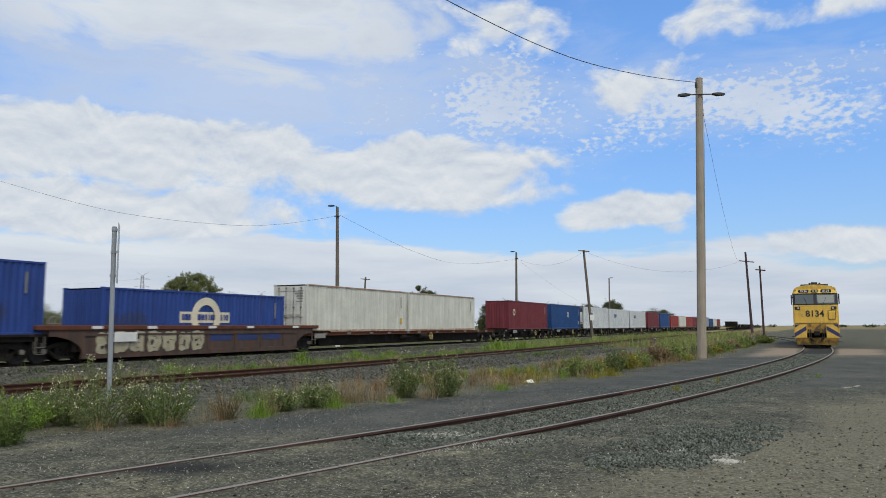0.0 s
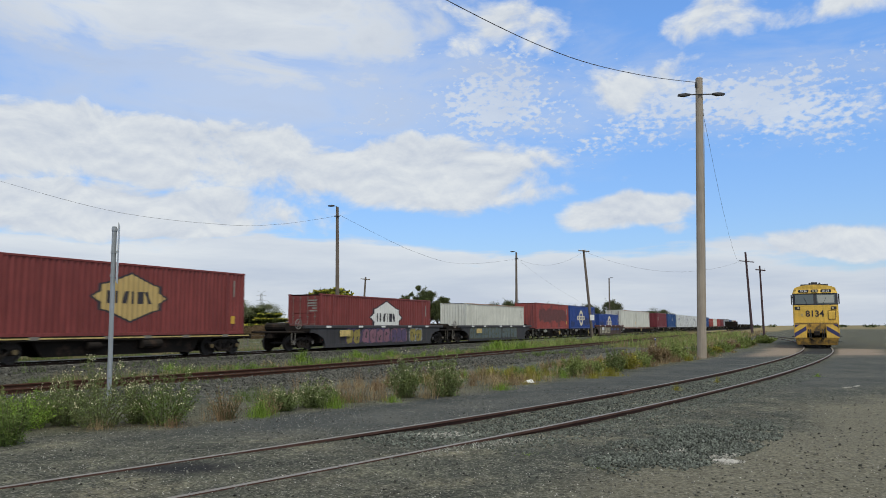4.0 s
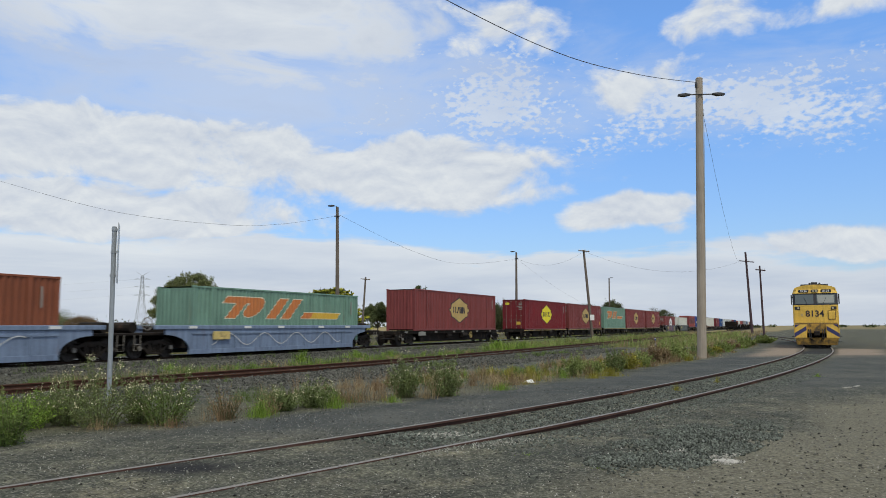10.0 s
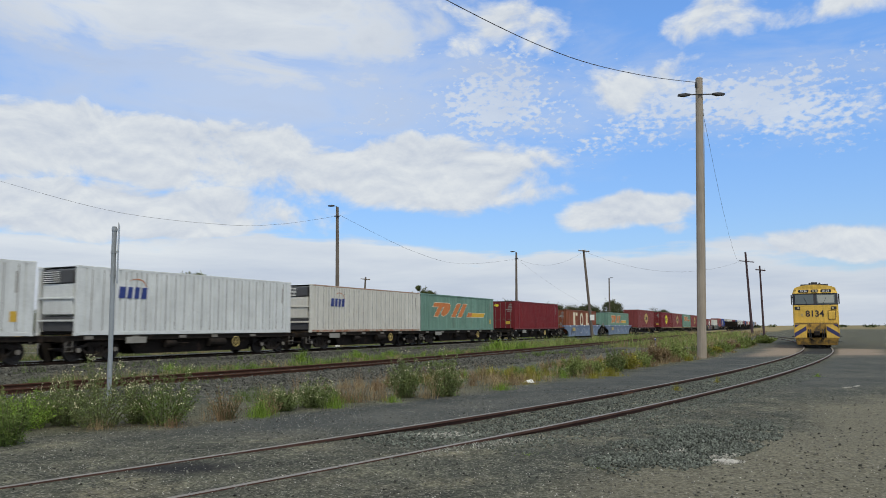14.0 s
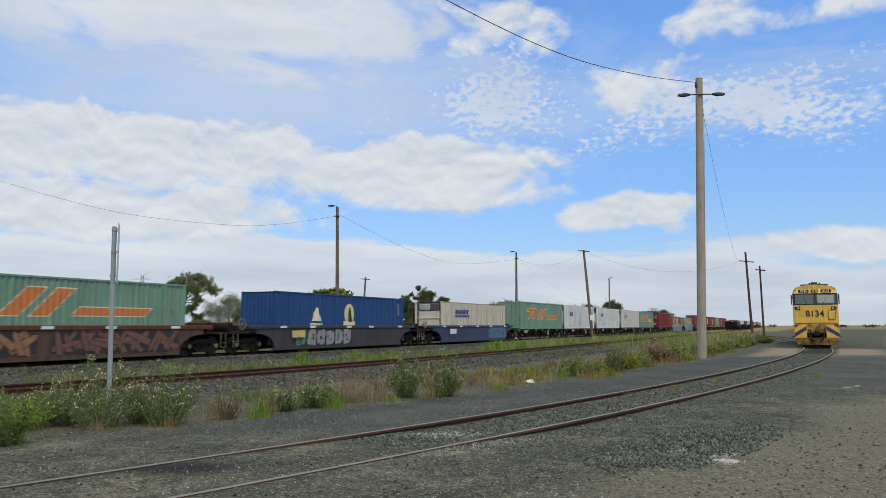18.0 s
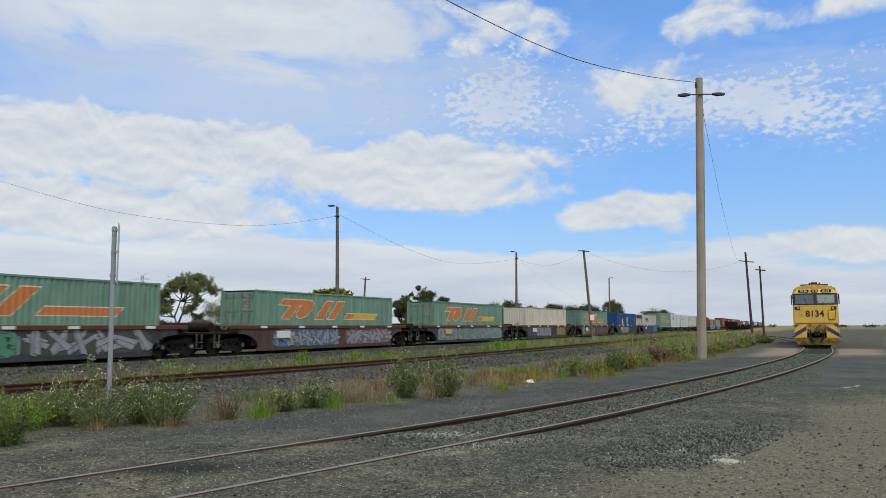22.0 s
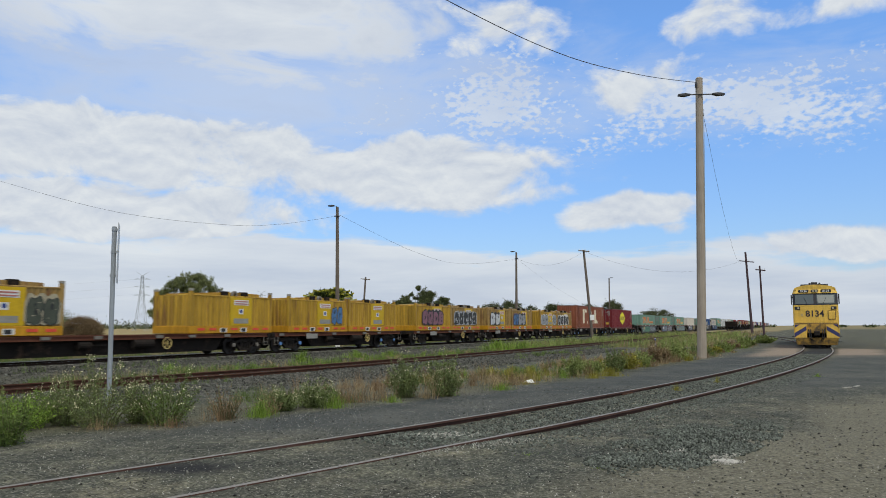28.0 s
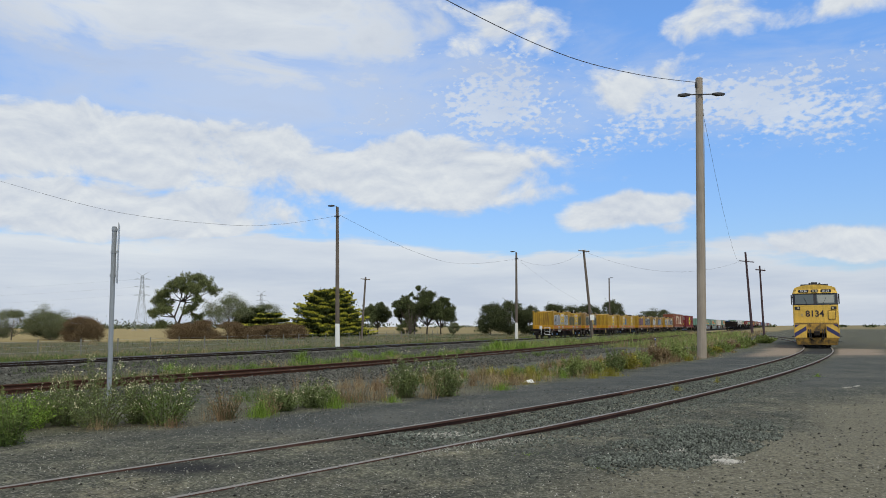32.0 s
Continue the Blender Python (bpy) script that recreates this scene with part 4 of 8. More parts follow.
        for i in range(6):
            z = high - 0.68 + i * 0.085
            part("louvre", kept("louvre", lambda: Shape().box(-0.02, 0.0, -0.5, 0.5, -0.012, 0.012).mesh("louvre", M["sign_white"])), M["sign_white"], c, at=pose(-length / 2 + 0.018, 0.35, z, 0, 25, 0))
        for z in (0.62, 1.55):
            part("frame_bar", kept("fbar", lambda: Shape().box(-0.03, 0.03, -1.1, 1.1, -0.04, 0.04, 0.01).mesh("frame_bar", mat)), mat, c, at=pose(-length / 2 + 0.04, 0, z))
    # marks near the ends of the yard side
    if spec.get("marks", True):
        part("number_strip", Shape().box(length / 2 - 0.83, length / 2 - 0.77, -wide / 2 - 0.009, -wide / 2 + 0.03, high - 1.25, high - 0.42), M["plate_dull"], c)
        if spec["seed"] % 3 == 0:
            part("warning_label", flat_shape([(length / 2 - 1.0, 0.55), (length / 2 - 0.72, 0.55), (length / 2 - 0.72, 0.95), (length / 2 - 1.0, 0.95)], -wide / 2 - 0.004), M["decal_amber"], c, "small yellow warning label")
    y = -wide / 2 - 0.008
    logo = spec.get("logo")
    FOLD[0] = None if reefer else inner
    for k, (x0, x1, z0, z1, ink) in enumerate(spec.get("worn", ())):
        weathered(c, x0, x1, z0, z1, y + 0.001, ink, spec["seed"] + k)
    if logo == "star":
        k = spec.get("size", 1.0)
        emblem_star(c, spec.get("ink", "decal_gold"), spec.get("cx", 0.0), spec.get("cz", high * 0.53), 3.95 * k, 2.05 * k, y)
    elif logo == "slant":
        emblem_slant(c, spec.get("cx", -0.25), spec.get("cz", high * 0.58), 10.6, 1.12, y, spec.get("tail", "decal_amber"))
    elif logo == "ring":
        emblem_ring(c, spec.get("cx", 0.0), spec.get("cz", high * 0.47), 0.98, y)
    elif logo == "blocks":
        emblem_blocks(c, spec.get("cx", -0.4), spec.get("cz", high * 0.5), 8.2, 1.85, y)
    elif logo == "word":
        emblem_word(c, spec.get("cx", -3.2), high * 0.64, 1.5, 0.5, y)
    elif logo == "words":
        emblem_word(c, -3.2, high * 0.66, 2.6, 0.36, y, False, 2)
    elif logo == "small":
        part("badge", Shape().ring((spec.get("cx", 0.5), y, high * 0.6), "y", 0.34, 0.2, 0.006, 20), M["decal_cream"], c)
    elif logo == "oval":
        o = part("badge", Shape().disc((0, 0, 0), "y", 0.66, 0.008, 28), M["decal_straw"], c, "pale yellow round badge with a dark mark", at=pose(spec.get("cx", 2.2), y, high * 0.58) @ Matrix.Diagonal((0.85, 1, 1, 1)))
        part("badge_mark", Shape().loft([[(p, -0.012, q) for p, q in ((-0.16, -0.5), (0.42, -0.5), (0.30, -0.1), (0.12, 0.44), (-0.04, 0.40), (-0.14, 0.0))], [(p, -0.016, q) for p, q in ((-0.16, -0.5), (0.42, -0.5), (0.30, -0.1), (0.12, 0.44), (-0.04, 0.40), (-0.14, 0.0))]], True), M["decal_dark"], o)
        part("badge_foot", Shape().box(-0.78, 0.78, -0.014, -0.010, -0.72, -0.46), M["decal_cream"], o)
        part("pyramid_mark", bars(flat_shape([(-3.9, high * 0.42), (-2.9, high * 0.42), (-3.3, high * 0.7), (-3.5, high * 0.7)], y), -4.0, -2.8, high * 0.33, high * 0.38, [0.3] * 5, y), M["decal_cream"], c)
    FOLD[0] = None
    return c


def skip(spec):
    """A half-height yellow container with a flat lid, hatches, corner posts and a forklift base."""
    mat = M[spec["colour"]]
    c = thing("half_height_container", spec["label"], "container", "half-height containers on the freight train")
    length, wide = 6.06, 2.5
    inner = length - 0.32
    part("base_frame", kept("sk_base", lambda: Shape().box(-length / 2, length / 2, -wide / 2, wide / 2, 0.02, 0.40, 0.02).mesh("base_frame", M["paint_orange_frame"])), None, c, "orange base frame")
    for x in (-0.75, 0.75):
        part("forklift_pocket", kept("sk_pock", lambda: Shape().box(-0.24, 0.24, -wide / 2 - 0.012, -wide / 2 + 0.05, 0.07, 0.30).mesh("forklift_pocket", M["sign_white"])), None, c, "pale-edged forklift pocket", at=pose(x, 0, 0))
        part("pocket_hole", kept("sk_hole", lambda: Shape().box(-0.17, 0.13, -wide / 2 - 0.02, -wide / 2, 0.10, 0.27).mesh("pocket_hole", M["black_metal"])), None, c, at=pose(x, 0, 0))
    panel = kept("sk_side", lambda: corrugated(inner, 0.40, 1.88, 0.25, 0.05, -wide / 2 + 0.014).mesh("side_panel", mat))
    part("side_panel", panel, mat, c)
    part("side_panel", panel, mat, c, at=pose(0, 0, 0, 0, 0, 180))
    ep = kept("sk_end", lambda: corrugated(wide - 0.32, 0.40, 1.88, 0.25, 0.05, 0.0).mesh("end_panel", mat))
    part("end_panel", ep, mat, c, at=pose(length / 2 - 0.03, 0, 0, 0, 0, 90))
    part("end_panel", ep, mat, c, at=pose(-length / 2 + 0.03, 0, 0, 0, 0, -90))
    pm = kept("sk_post", lambda: Shape().box(-0.085, 0.085, -0.085, 0.085, 0.4, 2.10, 0.012).mesh("corner_post", mat))
    cap = kept("sk_cap", lambda: Shape().box(-0.09, 0.09, -0.09, 0.09, 2.10, 2.21, 0.01).mesh("corner_casting", M["plate_dull"]))
    for sx in (-1, 1):
        for sy in (-1, 1):
            at = pose(sx * (length / 2 - 0.09), sy * (wide / 2 - 0.088), 0)
            part("corner_post", pm, mat, c, at=at)
            part("corner_casting", cap, None, c, at=at)
    part("lid", kept("sk_lid", lambda: Shape().box(-inner / 2, inner / 2, -wide / 2 + 0.02, wide / 2 - 0.02, 1.86, 1.94, 0.02).mesh("lid", mat)), mat, c)
    lid2 = part("lid_hatch", kept("sk_hatch", lambda: Shape().prism([(-2.5, 1.94), (2.3, 1.94), (2.3, 2.10), (-0.2, 2.14), (-2.5, 2.02)], -0.95, 0.95).mesh("lid_hatch", mat)), mat, c)
    for x in (-0.5, 1.0):
        part("hinge_box", kept("sk_hinge", lambda: Shape().box(-0.2, 0.2, -1.12, -0.75, 1.94, 2.17, 0.02).mesh("hinge_box", M["wagon_steel"])), None, c, "dark hinge box", at=pose(x, 0, 0))
    part("hinge_arch", kept("sk_arch", lambda: Shape().ring((0.25, -1.0, 1.99), "y", 0.22, 0.12, 0.12, 16).mesh("hinge_arch", M["cap_white"])), None, c)
    y = -wide / 2 - 0.004
    part("notice_panel", kept("sk_panel", lambda: Shape().box(-0.28, 1.36, -wide / 2 - 0.002, -wide / 2 + 0.02, 0.41, 1.87, 0.004).mesh("notice_panel", M["paint_skip_clean"])), None if spec["colour"] == "paint_skip" else M[spec.get("panel", "paint_skip_clean")], c, "smooth yellow notice panel")
    part("placard", flat_shape([(0.0, 1.47), (1.1, 1.47), (1.1, 1.74), (0.0, 1.74)], y), M["sign_white"], c, "white notice placard")
    part("placard", flat_shape([(0.0, 0.52), (1.1, 0.52), (1.1, 0.78), (0.0, 0.78)], y), M["plate_dull"], c, "faded notice placard")
    b = part("badge", flat_shape([(0.36, 1.0), (0.70, 1.0), (0.70, 1.28), (0.36, 1.28)], y), M["sign_white"], c)
    part("badge_mark", Shape().disc((0.53, y - 0.008, 1.15), "y", 0.10, 0.006, 12), M["decal_navy"], b)
    for z in (1.51, 1.63):
        part("notice_line", kept(("sk_line", z), lambda: flat_shape([(0.06, z), (1.04, z), (1.04, z + 0.06), (0.06, z + 0.06)], y - 0.007).mesh("notice_line", M["decal_brick"])), None, c)
    red = kept("sk_red", lambda: flat_shape([(-0.24, 0.17), (0.24, 0.17), (0.24, 0.29), (-0.24, 0.29)], y - 0.003).mesh("reflector", M["decal_scarlet"]))
    for x in (-2.3, -1.5, 0.05, 1.7, 2.5):
        part("reflector", red, None, c, at=pose(x, 0, 0))
    for k, (inks, x0, x1) in enumerate(spec.get("spray", ())):
        graffiti(c, inks, x0, x1, 0.44, 1.62, y - 0.016, spec["seed"] + k)
    return c


def graffiti(parent, inks, x0, x1, z0, z1, y, seed, letters=None, wild=False):
    """Sprayed piece on a flank: a scalloped cloud of one ink, swollen outlined shapes of the other, thin strokes."""
    rnd = random.Random(seed * 7 + 1)
    w, h = x1 - x0, z1 - z0
    n = letters or max(2, round(w / (h * 0.85)))
    low, top, m = [], [], n * 14
    for i in range(m + 1):
        t = i / m
        end = min(1.0, 7 * min(t, 1 - t))
        top.append((x0 - 0.08 + (w + 0.16) * t, z1 - h * (0.07 - 0.12 * abs(math.sin(t * n * 1.5 * math.pi + seed)) + 0.25 * (1 - end) ** 2)))
        low.append((x0 - 0.08 + (w + 0.16) * t, z0 + h * (0.01 + 0.02 * math.sin(t * 31 + seed) + 0.12 * (1 - end) ** 2)))
    cloud = Shape().loft([[(p, y, q) for p, q in low], [(p, y, q) for p, q in top]], False, False)
    fill, edge, line = Shape(), Shape(), Shape()

    def blob(s, cx, cz, a, b, grow, d, ph, power=4.5):
        o = []
        for k in range(30):
            q = 2 * math.pi * k / 30
            cq, sq = math.cos(q), math.sin(q)
            r = (abs(cq) ** power + abs(sq) ** power) ** (-1 / power) * (1 + 0.07 * math.sin(3 * q + ph) + 0.07 * math.sin(7 * q + 2.3 * ph))
            px, pz = cx + (a * r + grow) * cq + 0.10 * b * sq, cz + (b * r + grow) * sq
            o.append((min(x1, max(x0, px)), min(z1 - 0.01, max(z0 + 0.01, pz))))
        s.loft([[(p, y - d, q) for p, q in o], [(p, y - d - 0.002, q) for p, q in o]], True)

    def stroke(a, b, t, d):
        dx, dz = b[0] - a[0], b[1] - a[1]
        k = t / max(0.01, math.hypot(dx, dz))
        o = [(a[0] + dz * k, a[1] - dx * k), (b[0] + dz * k * 0.5, b[1] - dx * k * 0.5), (b[0] - dz * k * 0.5, b[1] + dx * k * 0.5), (a[0] - dz * k, a[1] + dx * k)]
        line.loft([[(p, y - d, q) for p, q in o], [(p, y - d - 0.002, q) for p, q in o]], True)
    def limb(s, a, b, t, grow, d):
        """A thick stroke with a slanted, pointed end."""
        dx, dz = b[0] - a[0], b[1] - a[1]
        k = 1 / max(0.01, math.hypot(dx, dz))
        ux, uz = dx * k, dz * k
        g = t + grow
        o = [(a[0] - uz * g - ux * grow, a[1] + ux * g - uz * grow), (a[0] + uz * g - ux * (grow + t * 0.7), a[1] - ux * g - uz * (grow + t * 0.7)),
             (b[0] + uz * g * 0.75 + ux * grow, b[1] - ux * g * 0.75 + uz * grow), (b[0] + ux * (grow + t * 1.3), b[1] + uz * (grow + t * 1.3)), (b[0] - uz * g * 0.75 + ux * grow, b[1] + ux * g * 0.75 + uz * grow)]
        o = [(p, min(z1, max(z0, q))) for p, q in o]
        s.loft([[(p, y - d, q) for p, q in o], [(p, y - d - 0.0015, q) for p, q in o]], True)
    if wild:
        n = max(2, round(w / (h * 0.95)))
        for i in range(n):
            c0, cw, sl = x0 + w * i / n, w / n, rnd.uniform(-0.1, 0.2)
            pt = lambda u, v: (c0 + cw * (u + sl * (v - 0.5)), z0 + h * v)
            for k in range(4):
                q = rnd.uniform(0, math.pi)
                m, r = (rnd.uniform(0.25, 0.75), rnd.uniform(0.3, 0.7)), rnd.uniform(0.3, 0.55)
                lim = lambda v: min(0.92, max(0.08, v))
                a, b = pt(m[0] - r * math.cos(q) * 1.2, lim(m[1] - r * math.sin(q))), pt(m[0] + r * math.cos(q) * 1.2, lim(m[1] + r * math.sin(q)))
                t = h * rnd.uniform(0.10, 0.15)
                d = 0.003 + 0.0032 * k
                limb(edge, a, b, t, 0.035, d + 0.00005 * (i % 2))
                limb(fill, a, b, t, 0.0, d + 0.0016 + 0.00005 * (i % 2))
        stroke((x0 + 0.1, z1 - 0.1 * h), (x0 + 0.9 * w, z1 - 0.06 * h), 0.012, 0.018)
    for i in range(0 if wild else n):
        a, b = w / n * 0.44, h * rnd.uniform(0.41, 0.46)
        cx, cz, ph = x0 + w * (i + 0.5) / n, z0 + h * rnd.uniform(0.44, 0.52), rnd.uniform(0, 6.28)
        d = 0.003 + 0.007 * (i % 2)
        blob(edge, cx, cz, a, b, 0.035, d, ph)
        blob(fill, cx, cz, a, b, -0.005, d + 0.003, ph)
        for k in range(rnd.choice((1, 2))):
            u, v = rnd.uniform(-0.35, 0.35) * a, rnd.uniform(-0.5, 0.5) * b
            blob(edge, cx + u, cz + v, a * rnd.uniform(0.12, 0.25), b * rnd.uniform(0.12, 0.3), 0.0, d + 0.007, ph + k, 2.2)
        for k in range(3):
            p = (cx + rnd.uniform(-0.8, 0.5) * a, cz + rnd.uniform(-0.7, 0.7) * b)
            stroke(p, (p[0] + rnd.uniform(0.15, 0.5) * a, p[1] + rnd.choice((0.0, 0.0, 0.4, -0.5)) * b), 0.018, 0.020 + 0.001 * k)
    patch = part("graffiti_patch", cloud, M[inks[1]], parent, "sprayed graffiti")
    part("graffiti_edge", edge, M["spray_olive" if inks[0] in ("spray_olive", "spray_teal") else "spray_white" if inks[0] == "spray_black" else "spray_black"], patch)
    part("graffiti_fill", fill, M[inks[0]], patch)
    part("graffiti_line", line, M["spray_black" if inks[0] not in ("spray_black", "spray_moss") else "spray_cream"], patch)

# ---- wagons ----
WHEEL = 0.46
WHEELSETS = []


def wheelset_mesh():
    s = Shape().tube([(0, -1.02, 0), (0, 1.02, 0)], 0.075, n=10)
    for sy in (-1, 1):
        s.ring((0, sy * 0.755, 0), "y", WHEEL, WHEEL - 0.09, 0.13, 24)
        s.disc((0, sy * 0.755, 0), "y", WHEEL - 0.08, 0.05, 20)
        s.disc((0, sy * 0.69, 0), "y", WHEEL + 0.028, 0.03, 24)
        s.disc((0, sy * 0.77, 0), "y", 0.14, 0.16, 12)
    return s.mesh("wheelset", M["wheel_steel"])


def bogie_mesh():
    s = Shape()
    for sy in (-1, 1):
        y0, y1 = (sy * 0.93, sy * 1.09) if sy > 0 else (-1.09, -0.93)
        s.prism([(-1.12, 0.50), (-1.12, 0.62), (-0.72, 0.66), (-0.35, 0.80), (0.35, 0.80), (0.72, 0.66), (1.12, 0.62), (1.12, 0.50), (0.70, 0.53), (0.30, 0.66), (-0.30, 0.66), (-0.70, 0.53)], y0, y1)
        s.prism([(-0.78, 0.54), (-0.66, 0.54), (-0.28, 0.26), (0.28, 0.26), (0.66, 0.54), (0.78, 0.54), (0.36, 0.16), (-0.36, 0.16)], y0, y1)
        for x in (-0.33, 0.33):
            s.box(x - 0.06, x + 0.06, y0, y1, 0.24, 0.68)
        for x in (-0.18, 0.0, 0.18):
            s.tube([(x, (y0 + y1) / 2, 0.26), (x, (y0 + y1) / 2, 0.58)], 0.065, n=8)
        for x in (-0.9, 0.9):
            s.box(x - 0.15, x + 0.15, y0, y1, 0.34, 0.56, 0.02)
    s.box(-0.2, 0.2, -1.1, 1.1, 0.56, 0.76, 0.03)
    s.box(-0.75, 0.75, -0.45, 0.45, 0.5, 0.6)
    return s.mesh("bogie", M["bogie_steel"])


def bogie(parent, x, cap):
    b = part("bogie", kept("bogie", bogie_mesh), None, parent, at=pose(x, 0, 0))
    for dx in (-0.9, 0.9):
        w = part("wheelset", kept("wheelset", wheelset_mesh), None, b, at=pose(dx, 0, WHEEL))
        WHEELSETS.append((w, dx))
        for sy in (-1.12, 1.12):
            part("axle_cap", kept("axle_cap", lambda: Shape().disc((0, 0, 0), "y", 0.105, 0.07, 14).mesh("axle_cap", M["cap_white"])), M[cap], b, at=pose(dx, sy, WHEEL))
    return b


def coupler(parent, x):
    part("coupler", kept("coupler", lambda: Shape().box(-0.45, 0.25, -0.11, 0.11, 0.76, 0.98, 0.03).box(0.2, 0.42, -0.17, 0.17, 0.72, 1.02, 0.05).mesh("coupler", M["bogie_steel"])), None, parent, at=pose(x, 0, 0, 0, 0, 0 if x > 0 else 180))


def hand_wheel(parent, x, z, y=-1.3, r=0.27, mat="stripe_yellow"):
    def make():
        s = Shape().ring((0, 0, 0), "y", r, r - 0.035, 0.04, 24)
        for k in range(3):
            a = math.pi * k / 3
            s.tube([(-r * math.cos(a), 0, -r * math.sin(a)), (r * math.cos(a), 0, r * math.sin(a))], 0.016, n=6)
        s.tube([(0, -0.03, 0), (0, 0.3, 0)], 0.03, n=8)
        return s.mesh("hand_brake_wheel", M[mat])
    part("hand_brake_wheel", kept(("hw", r, mat), make), None, parent, "spoked hand brake wheel", at=pose(x, y, z))


def flat_wagon(length, cap="cap_white", stripe=False, seed=0, deck="wagon_steel", shared=False):
    w = thing("flat_wagon", "yellow-lined low skeletal container wagon" if stripe else "grimy brown skeletal container wagon", "railway wagon", "wagons of the freight train")
    h = length / 2
    rnd = random.Random(seed)
    mat = M[deck]
    for sy in (-1, 1):
        part("side_sill", kept(("sill", length), lambda: Shape().box(-h + 0.35, h - 0.35, -0.07, 0.07, 0.86, 1.035, 0.01).box(-h + 0.35, h - 0.35, -0.11, 0.11, 1.02, 1.045).box(-h + 0.35, h - 0.35, -0.11, 0.11, 0.855, 0.875).mesh("side_sill", mat)), mat, w, at=pose(0, sy * 1.16, 0))
    def spine():
        s = Shape().prism([(-h + 0.1, 0.98), (h - 0.1, 0.98), (h - 0.1, 0.76), (h - 3.4, 0.74), (h - 4.4, 0.20), (-h + 4.4, 0.20), (-h + 3.4, 0.74), (-h + 0.1, 0.76)], -0.22, 0.22)
        n = int(length / 2.0)
        for i in range(n + 1):
            x = -h + 0.5 + (length - 1.0) * i / n
            s.box(x - 0.08, x + 0.08, -1.2, 1.2, 0.84, 0.99)
        return s.mesh("centre_sill", M["wagon_steel"])
    part("centre_sill", kept(("spine", length), spine), None, w)
    # dark fishbelly plates, added to fill in the shade below the deck
    def belly():
        e = h - 3.6
        return Shape().prism([(-e, 0.87), (e, 0.87), (e - 0.5, 0.22), (-e + 0.5, 0.22)], -0.03, 0.03).mesh("side_girder", M["wagon_steel"])
    if length > 11:
        for sy in (-0.98, 0.98):
            part("side_girder", kept(("belly", length), belly), None, w, at=pose(0, sy, 0))
    for sx in (-1, 1):
        part("headstock", kept("headstock", lambda: Shape().box(-0.12, 0.12, -1.28, 1.28, 0.80, 1.04, 0.02).mesh("headstock", M["wagon_steel"])), None, w, at=pose(sx * (h - 0.3), 0, 0))
        bogie(w, sx * (h - 2.0), cap)
        coupler(w, sx * (h - 0.15))
        part("step", kept("step", lambda: Shape().tube([(-0.16, 0, 0.86), (-0.16, 0, 0.42), (0.16, 0, 0.42), (0.16, 0, 0.86)], 0.02, n=6).box(-0.16, 0.16, -0.06, 0.06, 0.60, 0.62).mesh("step", M["cap_white"])), None, w, "pale shunter's step", at=pose(sx * (h - 0.55), -1.25, 0))
    # side lashing sockets with painted faces, tanks and brake gear
    for i in range(int(length / 2.6)):
        x = -h + 1.4 + i * 2.6 + rnd.uniform(-0.5, 0.5)
        if abs(x) < h - 0.5:
            part("twistlock_base", kept("tlb", lambda: Shape().box(-0.2, 0.2, -1.30, -1.26, 0.9, 1.03).mesh("twistlock_base", M["cap_white"])), None, w, at=pose(x, 0, 0))
    part("air_tank", kept("tank", lambda: Shape().tube([(-0.55, 0, 0), (-0.5, 0, 0), (0.5, 0, 0), (0.55, 0, 0)], 0.2, n=12).mesh("air_tank", M["wagon_steel"])), None, w, at=pose(1.2, -1.2, 0.66))
    part("brake_cylinder", kept("bcyl", lambda: Shape().tube([(-0.3, 0, 0), (0.3, 0, 0)], 0.16, n=12).tube([(0.3, 0, 0), (1.2, 0, 0)], 0.03, n=6).mesh("brake_cylinder", M["wagon_steel"])), None, w, at=pose(-1.8, -1.18, 0.64))
    if not stripe:
        hand_wheel(w, min(2.6, h - 3.4), 0.66, -1.24)
    if stripe:
        part("side_stripe", kept(("stripe", length), lambda: Shape().box(-h + 0.4, h - 0.4, -1.295, -1.28, 0.93, 0.985).mesh("side_stripe", M["stripe_yellow"])), None, w, "yellow side line")
    else:
        part("data_plate", kept("dplate", lambda: Shape().box(-0.55, 0.55, -1.31, -1.275, 0.70, 0.98, 0.005).mesh("data_plate", M["plate_dull"])), None, w, "dull white data plate", at=pose(-h + 3.0 + rnd.uniform(0, 1.5), 0, 0))
    return w


